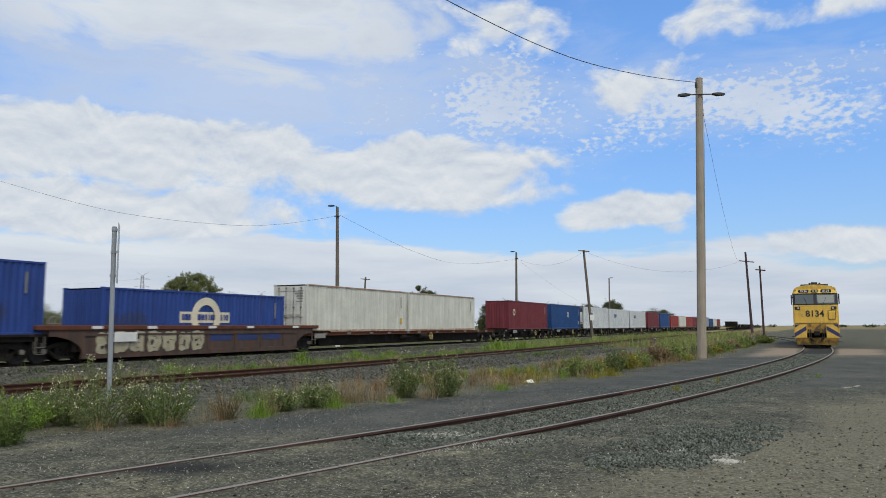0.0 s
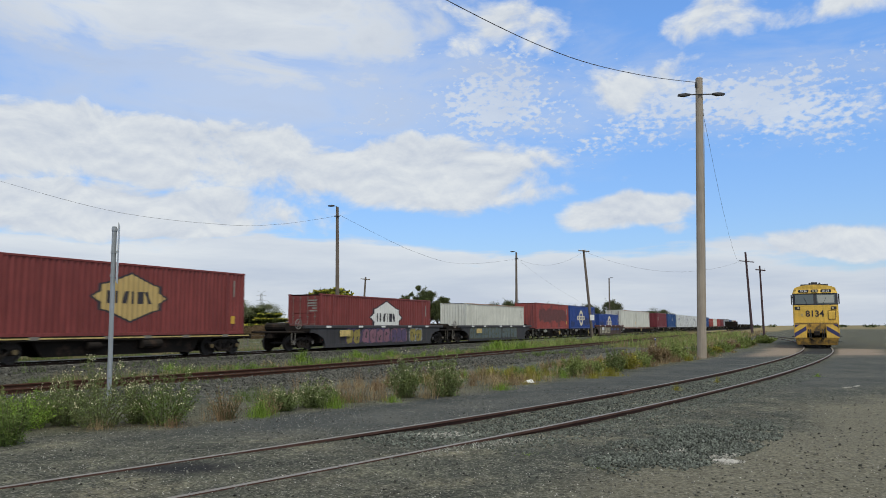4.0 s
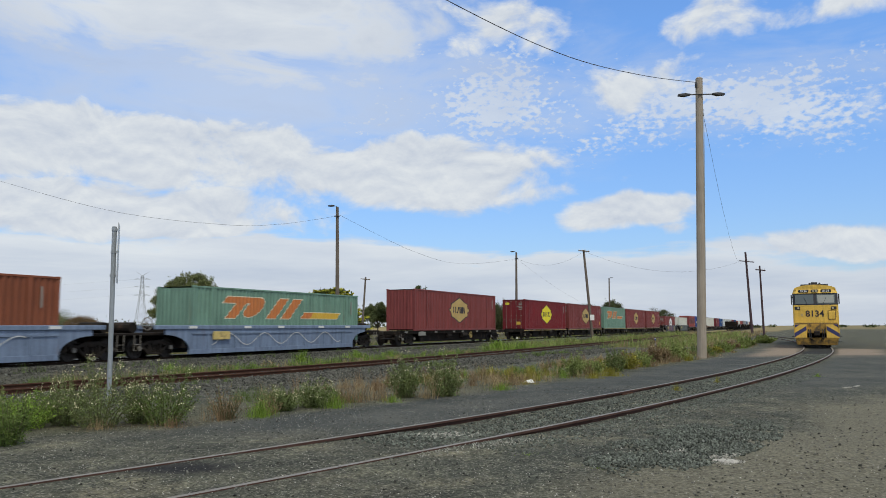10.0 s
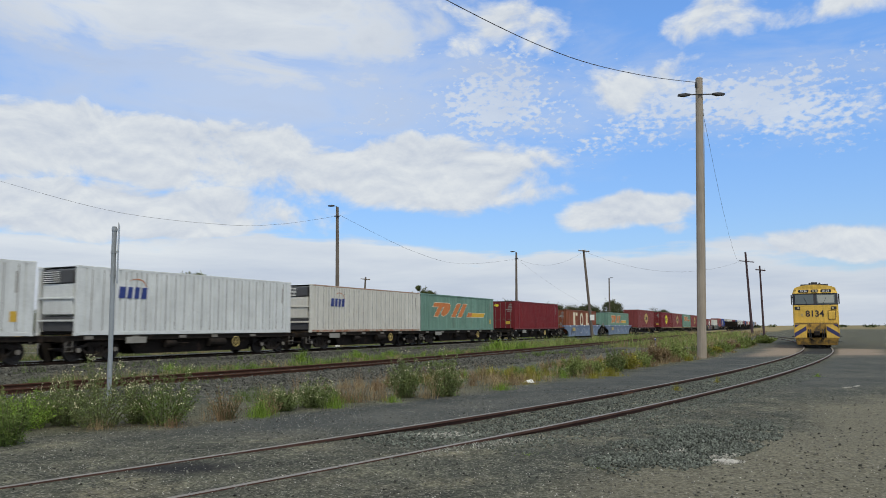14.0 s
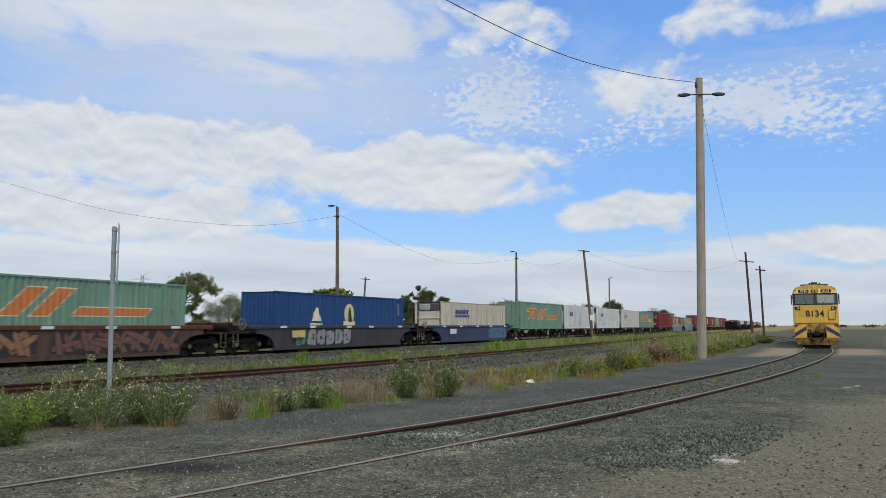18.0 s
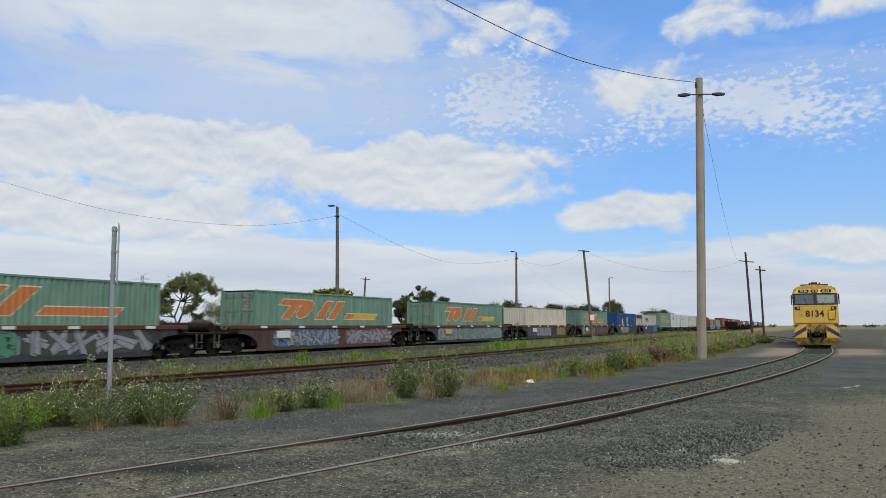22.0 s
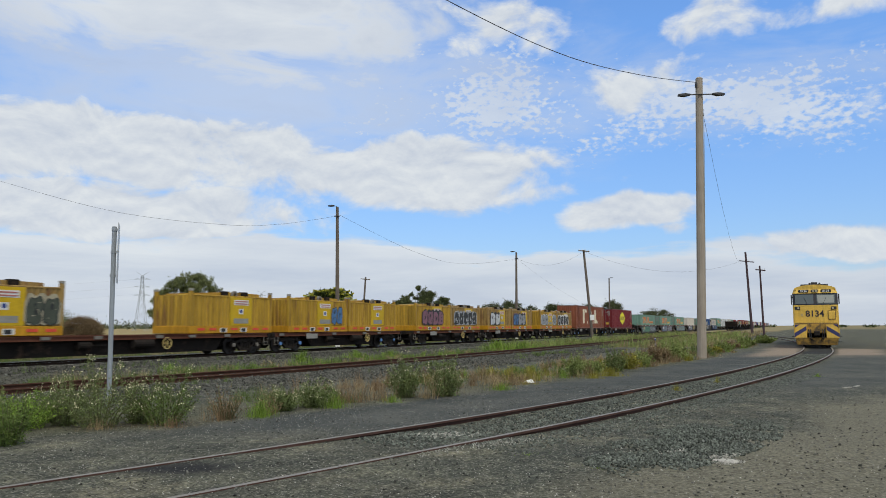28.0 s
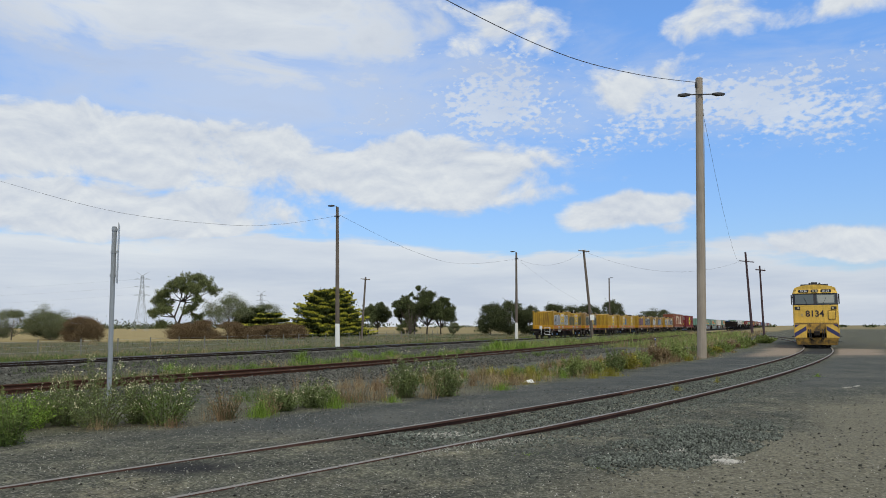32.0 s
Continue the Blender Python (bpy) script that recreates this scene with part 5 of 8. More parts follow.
def well_wagon(colour, rim, seed, sprays=(), length=20.6, ribs=False, cap="cap_white", wave=True, panels=None):
    label = {"paint_well_blue": "pale blue steel well wagon with scuffed paint", "paint_well_navy": "dark navy steel well wagon", "paint_well_grey": "dark grey steel well wagon with sprayed graffiti"}.get(colour, "rust-brown steel well wagon with sprayed graffiti")
    w = thing("well_wagon", label, "railway wagon", "wagons of the freight train")
    mat, h, half = M[colour], length / 2, 7.55
    arch = [math.pi / 2 * k / 8 for k in range(9)]
    def side():
        s = Shape().prism([(-half - 1.0, 1.30), (half + 1.0, 1.30)] + [(half + 1.0 - 1.5 * math.cos(a), 0.30 + 0.74 * math.sin(a)) for a in arch[::-1]] + [(-half - 1.0 + 1.5 * math.cos(a), 0.30 + 0.74 * math.sin(a)) for a in arch], -0.05, 0.05)
        if ribs:
            for i in range(7):
                x = -half + 1.7 + (2 * half - 3.4) * i / 6
                s.box(x - 0.05, x + 0.05, -0.09, -0.05, 0.34, 1.08)
            s.box(-half + 0.6, half - 0.6, -0.09, -0.05, 1.05, 1.13)
        return s.mesh("side_wall", mat)
    for sy in (-1, 1):
        part("side_wall", kept(("wside", ribs), side), mat, w, at=pose(0, sy * 1.36, 0, 0, 0, 0 if sy < 0 else 180))
        part("top_chord", kept("wrim", lambda: Shape().box(-half - 1.6, half + 1.6, -0.10, 0.10, 1.29, 1.48, 0.02).mesh("top_chord", M["rim_rust"])), M[rim], w, "rust-red top rail" if rim == "rim_rust" else "", at=pose(0, sy * 1.36, 0))
        part("bottom_chord", kept("wlow", lambda: Shape().box(-half + 0.5, half - 0.5, -0.06, 0.10, 0.10, 0.33, 0.01).mesh("bottom_chord", mat)), mat, w, at=pose(0, sy * 1.36, 0))
    part("well_floor", kept("wfloor", lambda: Shape().box(-half + 0.2, half - 0.2, -1.3, 1.3, 0.40, 0.50).mesh("well_floor", M["wagon_steel"])), None, w)
    for sx in (-1, 1):
        part("end_platform", kept("wplat", lambda: Shape().box(-0.3, 3.0, -1.3, 1.3, 1.02, 1.14, 0.02).box(-0.3, 2.9, -0.35, 0.35, 0.76, 1.03).box(-0.35, -0.2, -1.34, 1.34, 0.42, 1.46).mesh("end_platform", M["wagon_steel"])), None, w, at=pose(sx * (half + 0.1), 0, 0, 0, 0, 0 if sx > 0 else 180))
        part("air_tank", kept("tank2", lambda: Shape().tube([(0, -0.75, 0), (0, -0.7, 0), (0, 0.7, 0), (0, 0.75, 0)], 0.24, n=12).mesh("air_tank", M["wagon_steel"])), None, w, at=pose(sx * (half + 2.2), 0.1, 1.38))
        bogie(w, sx * (h - 1.45), cap)
        coupler(w, sx * (h - 0.1))
        part("step", kept("step2", lambda: Shape().tube([(-0.17, 0, 1.05), (-0.17, 0, 0.36), (0.17, 0, 0.36), (0.17, 0, 1.05)], 0.022, n=6).box(-0.17, 0.17, -0.06, 0.06, 0.62, 0.64).mesh("step", M["cap_white"])), None, w, "white shunter's step", at=pose(sx * (h - 0.25), -1.3, 0))
    hand_wheel(w, -h + 0.9, 1.55, -1.15, 0.30, "cap_white")
    for x in (-6.6, -3.3, 0.0, 3.3, 6.6):
        part("reflector", kept("wref", lambda: Shape().box(-0.26, 0.26, -1.475, -1.465, 1.33, 1.45).mesh("reflector", M["sign_white"])), None, w, "white reflector patch", at=pose(x + 0.3 * math.sin(seed + x), 0, 0))
    part("data_plate", kept("wplate", lambda: Shape().box(-0.6, 0.6, -1.52, -1.495, 0.78, 1.18, 0.004).mesh("data_plate", M["plate_dull"])), M["sign_white"] if seed % 2 else M["stripe_yellow"], w, "white data plate" if seed % 2 else "buff data plate", at=pose(-5.0, 0, 0))
    if panels:
        for i in range(6):
            x = -half + 1.85 + (2 * half - 3.4) * i / 6
            part("faded_panel", kept("faded_panel", lambda: Shape().box(0.0, 1.55, -1.418, -1.408, 0.72, 1.04).mesh("faded_panel", M[panels])), None, w, "faded blue panel", at=pose(x, 0, 0))
    if ribs and wave:
        # one long sprayed wave along the flank
        wave = [(-5.6 + 11.2 * i / 60, 0.78 + 0.30 * math.sin(i * 0.42 + seed)) for i in range(61)]
        part("sprayed_wave", Shape().loft([[(x, -1.455, z - 0.022), (x, -1.455, z + 0.022)] for x, z in wave], False, False), M["spray_white"], w, "white sprayed wavy line")
    for k, (inks, x0, x1) in enumerate(sprays):
        graffiti(w, inks, max(-6.9, x0 * 1.2), min(6.9, x1 * 1.2), 0.28, 1.29, -1.42, seed * 3 + k, wild=seed not in (1, 2, 4, 13, 14, 17) and inks[0] != "spray_green")
    return w


# ---- the freight train: metres along the main line at the clip's start ----
TRAIN = []      # (thing, metres along the line, height of its origin)


def load(ob, s, z=DECK):
    TRAIN.append((ob, s, z))


def flat_set(s, length, **kw):
    load(flat_wagon(length, **kw), s, 0.0)


FORTY, FORTY_EIGHT, FIFTY_THREE = 12.19, 14.63, 16.15
WELL_FLOOR = 0.52
count = [0]


def box(s, L, H, colour, label, z=DECK, **kw):
    count[0] += 1
    load(container(dict(L=L, H=H, colour=colour, label=label, seed=count[0], **kw)), s, z)


# far head of the train
for s0, col, lab, high in ((273.0, "paint_wine", "wine-red container on a flat wagon", 2.6), (259.6, "paint_white", "white container on a flat wagon", 2.6), (246.0, "paint_navy", "dark blue container on a flat wagon", 2.6), (232.0, "paint_grey", "grey container on a flat wagon", 2.9), (217.0, "paint_grey", "grey container on a flat wagon", 2.9),
                           (203.0, "paint_maroon", "maroon container on a flat wagon", 2.6),
                           (189.6, "paint_red", "red container on a flat wagon", 2.6), (175.9, "paint_white", "white container on a flat wagon", 2.6), (162.2, "paint_red", "red container on a flat wagon", 2.6), (148.0, "paint_navy", "blue container on a flat wagon", 2.9), (134.0, "paint_maroon", "maroon container on a flat wagon", 2.9)):
    flat_set(s0 - 11.0, 13.4, seed=int(s0))
    box(s0 - 11.0, FORTY, high, col, lab, rear="panel")
for s0 in (107.4, 92.5, 77.9):
    flat_set(s0, 14.4, seed=int(s0))
    box(s0, 13.7, 2.9, "paint_reefer", "white refrigerated container with dark end unit", reefer=True, rear="unit", logo="word")
flat_set(63.0, 13.6, seed=3)
box(63.0, FORTY, 2.9, "paint_navy", "dark blue container with a faded red mark", logo="small", rear="panel")
flat_set(48.6, 15.0, seed=4)
box(49.2, FORTY, 2.9, "paint_maroon", "dark maroon container with a cream ring badge", logo="small", cx=-4.6, rear="panel")
flat_set(23.6, 32.0, seed=5, deck="rim_rust")
box(28.6, FORTY, 2.9, "paint_white", "dirty white container with rust-streaked rails")
box(16.1, FORTY, 2.9, "paint_white", "dirty white container with rust-streaked door end", rear="door")
# blue ring containers and the red one
load(well_wagon("paint_well_rust", "rim_rust", 1, ((("spray_cream", "paint_well_rust"), -5.4, -0.2),), 18.2, True, wave=False, panels="worn_blue"), 1.8, 0.0)
box(1.8, FORTY, 2.6, "paint_blue", "blue container with a cream ring badge in a well wagon", WELL_FLOOR, logo="ring", rear="panel", cz=1.35, worn=((-5.8, -3.6, 0.4, 1.5, "worn_blue"),))
flat_set(-13.0, 12.9, seed=6)
box(-13.0, FORTY, 2.9, "paint_blue", "blue container with a cream ring badge on a flat wagon", logo="ring", rear="panel", cx=-1.0, worn=((0.2, 4.6, 0.5, 1.35, "worn_blue"), (-5.6, -3.9, 0.3, 0.9, "worn_blue")))
flat_set(-26.2, 13.0, seed=7)
box(-25.9, FORTY, 2.9, "paint_red_faded", "faded red container with dark weathered patches", logo="none", rear="panel", worn=((-5.4, 5.2, 0.85, 2.25, "worn_maroon"),))
load(well_wagon("paint_well_grey", "paint_well_grey", 2, ((("spray_teal", "spray_moss"), -5.8, 0.4), (("spray_teal", "spray_black"), 0.6, 2.4), (("spray_teal", "spray_moss"), 2.5, 3.9))), -43.4, 0.0)
box(-43.4, FORTY_EIGHT, 2.9, "paint_white", "cream white container with faint orange marks in a well wagon", WELL_FLOOR, rear="panel")
load(well_wagon("paint_well_grey", "paint_well_grey", 4, ((("spray_yellow", "spray_purple"), -4.0, -2.6), (("spray_pink", "spray_purple"), -2.4, 0.6), (("spray_purple", "spray_pink"), 0.8, 2.6), (("spray_yellow", "spray_grey"), 3.0, 4.6))), -64.8, 0.0)
box(-64.8, FORTY_EIGHT, 2.9, "paint_wine", "wine-red container with a white star badge in a well wagon", WELL_FLOOR, logo="star", ink="sign_white", cx=0.6, cz=1.5, size=1.08)
# low five-unit set with yellow lines
for s0, L, H, col, lab, kw in ((-86.3, FORTY_EIGHT, 3.2, "paint_wine", "wine-red container with a gold star badge", dict(logo="star", size=1.0)), (-103.3, FIFTY_THREE, 3.2, "paint_wine", "long wine-red container with a gold star badge", dict(logo="star", size=1.0, cx=0.0)),
                               (-119.6, FORTY_EIGHT, 3.2, "paint_green", "sea-green container with orange slanted blocks", dict(logo="slant", tail="decal_orange", cz=2.05)), (-136.9, FIFTY_THREE, 3.2, "paint_wine", "long wine-red container with a gold star badge", dict(logo="star", size=1.0, cx=0.0)),
                               (-153.7, FORTY_EIGHT, 3.2, "paint_crimson", "crimson container with a yellow star badge", dict(logo="star", ink="decal_yellow", size=1.0))):
    flat_set(s0, L + 1.5, stripe=True, seed=int(-s0), cap="cap_yellow")
    box(s0, L, H, col, lab, DECK - 0.05, **kw)
flat_set(-177.6, 21.0, seed=9)
box(-177.3, FIFTY_THREE, 3.2, "paint_wine", "long wine-red container with a gold star badge", logo="star", size=1.0, rear="panel")
for s0, col, lab, kw in ((-200.6, "paint_green", "sea-green container with orange slanted blocks in a pale blue well wagon", dict(logo="slant", rear="panel", cz=1.9)), (-222.4, "paint_brick", "brick-red container with large cream blocks in a pale blue well wagon", dict(logo="blocks", cz=1.65))):
    load(well_wagon("paint_well_blue", "paint_well_blue", int(-s0), ribs=True), round(s0) - 0.2, 0.0)
    box(s0, FORTY_EIGHT, 2.9, col, lab, WELL_FLOOR, **kw)
flat_set(-240.6, 16.6, seed=10)
box(-240.3, FORTY_EIGHT, 2.9, "paint_crimson", "plain crimson container with a small yellow door badge")
flat_set(-259.6, 17.4, seed=11)
box(-260.6, FORTY_EIGHT, 2.9, "paint_teal", "teal green container with orange and yellow slanted blocks", logo="slant")
for s0, col, lab in ((-275.0, "paint_reefer_rusty", "rust-spotted white refrigerated container"), (-290.9, "paint_reefer", "white ribbed refrigerated container with blue name marks"), (-306.7, "paint_reefer", "smooth white refrigerated container with blue name marks")):
    flat_set(s0 - 0.1, 15.4, seed=int(-s0))
    box(s0, 14.0, 2.9, col, lab, reefer=True, rear="unit", logo="word", cx=-4.2)
flat_set(-323.0, 16.8, seed=12)
box(-322.1, FORTY_EIGHT, 2.9, "paint_green", "sea-green container with orange slanted blocks", logo="slant", tail="decal_orange", rear="panel")
# graffiti-covered well wagons
load(well_wagon("paint_well_navy", "paint_well_navy", 13, ((("spray_blue", "spray_mint"), 2.4, 6.4),)), -341.2, 0.0)
box(-340.8, 14.0, 2.9, "paint_cream", "cream ribbed refrigerated container with blue name marks", WELL_FLOOR, reefer=True, rear="unit", logo="words")
load(well_wagon("paint_well_grey", "paint_well_grey", 14, ((("spray_green", "spray_black"), -4.3, -3.5), (("spray_grey", "spray_black"), -3.4, 0.5))), -362.0, 0.0)
box(-361.5, FORTY_EIGHT, 2.9, "paint_navy", "dark blue container with a pale oval badge", WELL_FLOOR, logo="oval", cx=0.1, rear="panel")
load(well_wagon("paint_well_rust", "rim_rust", 15, ((("spray_mint", "spray_grey"), -6.0, -4.8), (("spray_orange", "spray_black"), -4.5, -0.2), (("spray_brick", "spray_black"), 0.4, 5.8))), -383.0, 0.0)
box(-382.8, FORTY_EIGHT, 2.9, "paint_green", "sea-green container with orange slanted blocks in a well wagon", WELL_FLOOR, logo="slant", tail="decal_orange", cz=1.9)
load(well_wagon("paint_well_grey", "rim_rust", 17, ((("spray_purple", "spray_moss"), -5.6, -3.6), (("spray_grey", "spray_purple"), -3.4, 0.8), (("spray_yellow", "spray_brick"), 2.6, 5.4))), -404.3, 0.0)
box(-404.1, FORTY_EIGHT, 2.9, "paint_cream", "cream white container in a graffiti-covered well wagon", WELL_FLOOR, rear="panel")
load(well_wagon("paint_well_grey", "rim_rust", 18, ((("spray_grey", "spray_mint"), -5.6, -2.6), (("spray_mint", "spray_grey"), -2.4, 5.6))), -425.6, 0.0)
box(-425.4, FORTY_EIGHT, 2.9, "paint_green", "sea-green container with orange and yellow slanted blocks", WELL_FLOOR, logo="slant", cz=1.9)
load(well_wagon("paint_well_rust", "rim_rust", 19, ((("spray_grey", "spray_blue"), -4.8, 0.4), (("spray_grey", "spray_pink"), 1.2, 6.2))), -446.9, 0.0)
box(-446.7, FORTY_EIGHT, 2.9, "paint_green", "sea-green container with orange and yellow slanted blocks", WELL_FLOOR, logo="slant", cz=1.9)
load(well_wagon("paint_well_grey", "rim_rust", 20, ((("spray_mint", "spray_moss"), -5.4, -3.4), (("spray_green", "spray_mint"), -3.2, 0.6), (("spray_grey", "spray_moss"), 0.8, 6.2))), -468.2, 0.0)
box(-467.9, FORTY_EIGHT, 2.9, "paint_green", "sea-green container with orange slanted blocks in a well wagon", WELL_FLOOR, logo="slant", tail="decal_orange", rear="panel", cz=1.9)
flat_set(-489.6, 19.4, seed=21, deck="rim_rust", cap="cap_blue")
box(-490.4, FORTY_EIGHT, 2.9, "paint_crimson", "crimson container with a yellow star badge on a flat wagon", logo="star", ink="decal_yellow", cz=1.55)
flat_set(-509.8, 18.6, seed=22, cap="cap_blue")
box(-510.25, FORTY_EIGHT, 3.0, "paint_brick", "brick-red container with large cream blocks", logo="blocks", rear="panel", cz=1.6)
for s0, L, cap in ((-526.1, 13.4, "cap_white"), (-541.2, 14.4, "cap_white"), (-555.2, 13.4, "cap_yellow"), (-570.6, 15.0, "cap_blue"), (-588.0, 20.2, "cap_white"), (-605.1, 13.6, "cap_blue")):
    flat_set(s0, L, seed=int(-s0), cap=cap, deck="rim_rust")
last = TRAIN[-1][0]
part("end_ladder", Shape().tube([(-6.95, -1.22, 0.42), (-6.95, -1.22, 1.25), (-6.95, -0.62, 1.25), (-6.95, -0.62, 0.42), (-6.95, -1.22, 0.42)], 0.035, n=6).tube([(-6.95, -1.22, 0.80), (-6.95, -0.62, 0.80)], 0.03, n=6), M["sign_white"], last, "white end step frame")
part("end_marker", Shape().box(-7.02, -6.9, -0.3, 0.0, 1.0, 1.42, 0.03), M["sign_white"], last, "white end-of-train box")
part("end_hose", Shape().tube([(-6.9, -0.2, 1.05), (-7.15, -0.25, 0.8), (-7.1, -0.2, 0.45)], 0.035, n=6), M["sign_white"], last)
for s0, col, spray in ((-522.75, "paint_skip_pale", ((("spray_black", "sign_white"), -2.7, 1.6),)), (-528.95, "paint_skip", ((("spray_grey", "spray_white"), -2.7, -0.3), (("spray_grey", "spray_white"), 1.4, 2.7))),
                       (-537.75, "paint_skip_pale", ((("spray_blue", "spray_purple"), -2.6, -1.2), (("spray_grey", "spray_black"), -1.2, 0.9))), (-544.05, "paint_skip_pale", ((("spray_white", "spray_black"), -2.4, 0.0),)),
                       (-551.95, "paint_skip_pale", ((("spray_black", "spray_grey"), -2.4, 2.2),)), (-558.1, "paint_skip", ((("spray_pink", "spray_black"), -2.0, 1.6),)), (-567.25, "paint_skip", ()), (-573.45, "paint_skip", ((("spray_blue", "paint_skip"), 1.2, 2.4),)),
                       (-581.0, "paint_skip", ()), (-593.85, "paint_skip_pale", ((("spray_moss", "spray_cream"), -2.6, -0.3), (("spray_moss", "spray_cream"), 1.4, 2.8))), (-601.7, "paint_skip", ((("spray_olive", "paint_skip"), -2.6, -0.3), (("spray_olive", "paint_skip"), 1.4, 2.8))), (-607.8, "paint_skip", ((("spray_grey", "spray_white"), -2.7, -0.3), (("spray_grey", "spray_white"), 1.4, 2.8)))):
    count[0] += 1
    load(skip(dict(colour=col, label="weathered yellow half-height container with white placards", seed=count[0], spray=spray)), s0)

# ---- the waiting locomotive ----
M["loco_yellow"] = surface("loco_yellow", (0.72, 0.455, 0.072), 0.45, 0, 0.16, 1.2, 20, 0.05, (0.22, 0.13, 0.05), 0.6, 0.52, True, grime=0.2)
M["loco_grime"] = surface("loco_grime", (0.36, 0.205, 0.03), 0.6, 0, 0.3, 1.5, 20, 0.05, (0.06, 0.042, 0.022), 0.9, 0.42)
M["loco_blue"] = surface("loco_blue", (0.035, 0.035, 0.12), 0.45, 0, 0.15)
M["loco_roof"] = surface("loco_roof", (0.03, 0.03, 0.035), 0.7, 0, 0.2)
M["lens"] = surface("lens", (0.38, 0.34, 0.22), 0.15, 0, 0.05)
glass = bpy.data.materials.new("cab_glass")
glass.use_nodes = True
glass.node_tree.nodes["Principled BSDF"].inputs["Base Color"].default_value = (0.10, 0.12, 0.12, 1)
glass.node_tree.nodes["Principled BSDF"].inputs["Roughness"].default_value = 0.08
M["glass"] = glass
# pale grey for the reflection painted on one windscreen pane
M["blind"] = surface("blind", (0.30, 0.31, 0.28), 0.35, 0, 0.12, 3.0, 30, 0.02)


def lettering(name, text, size, material, parent, at, label=""):
    cu = bpy.data.curves.new(name, "FONT")
    cu.body, cu.size, cu.extrude, cu.align_x, cu.offset = text, size, 0.004, "CENTER", size * 0.02
    tmp = bpy.data.objects.new(name, cu)
    scene.collection.objects.link(tmp)
    me = bpy.data.meshes.new_from_object(tmp.evaluated_get(bpy.context.evaluated_depsgraph_get()))
    bpy.data.objects.remove(tmp)
    me.name = name
    me.materials.clear()
    me.materials.append(material)
    return part(name, me, None, parent, label, at=at)


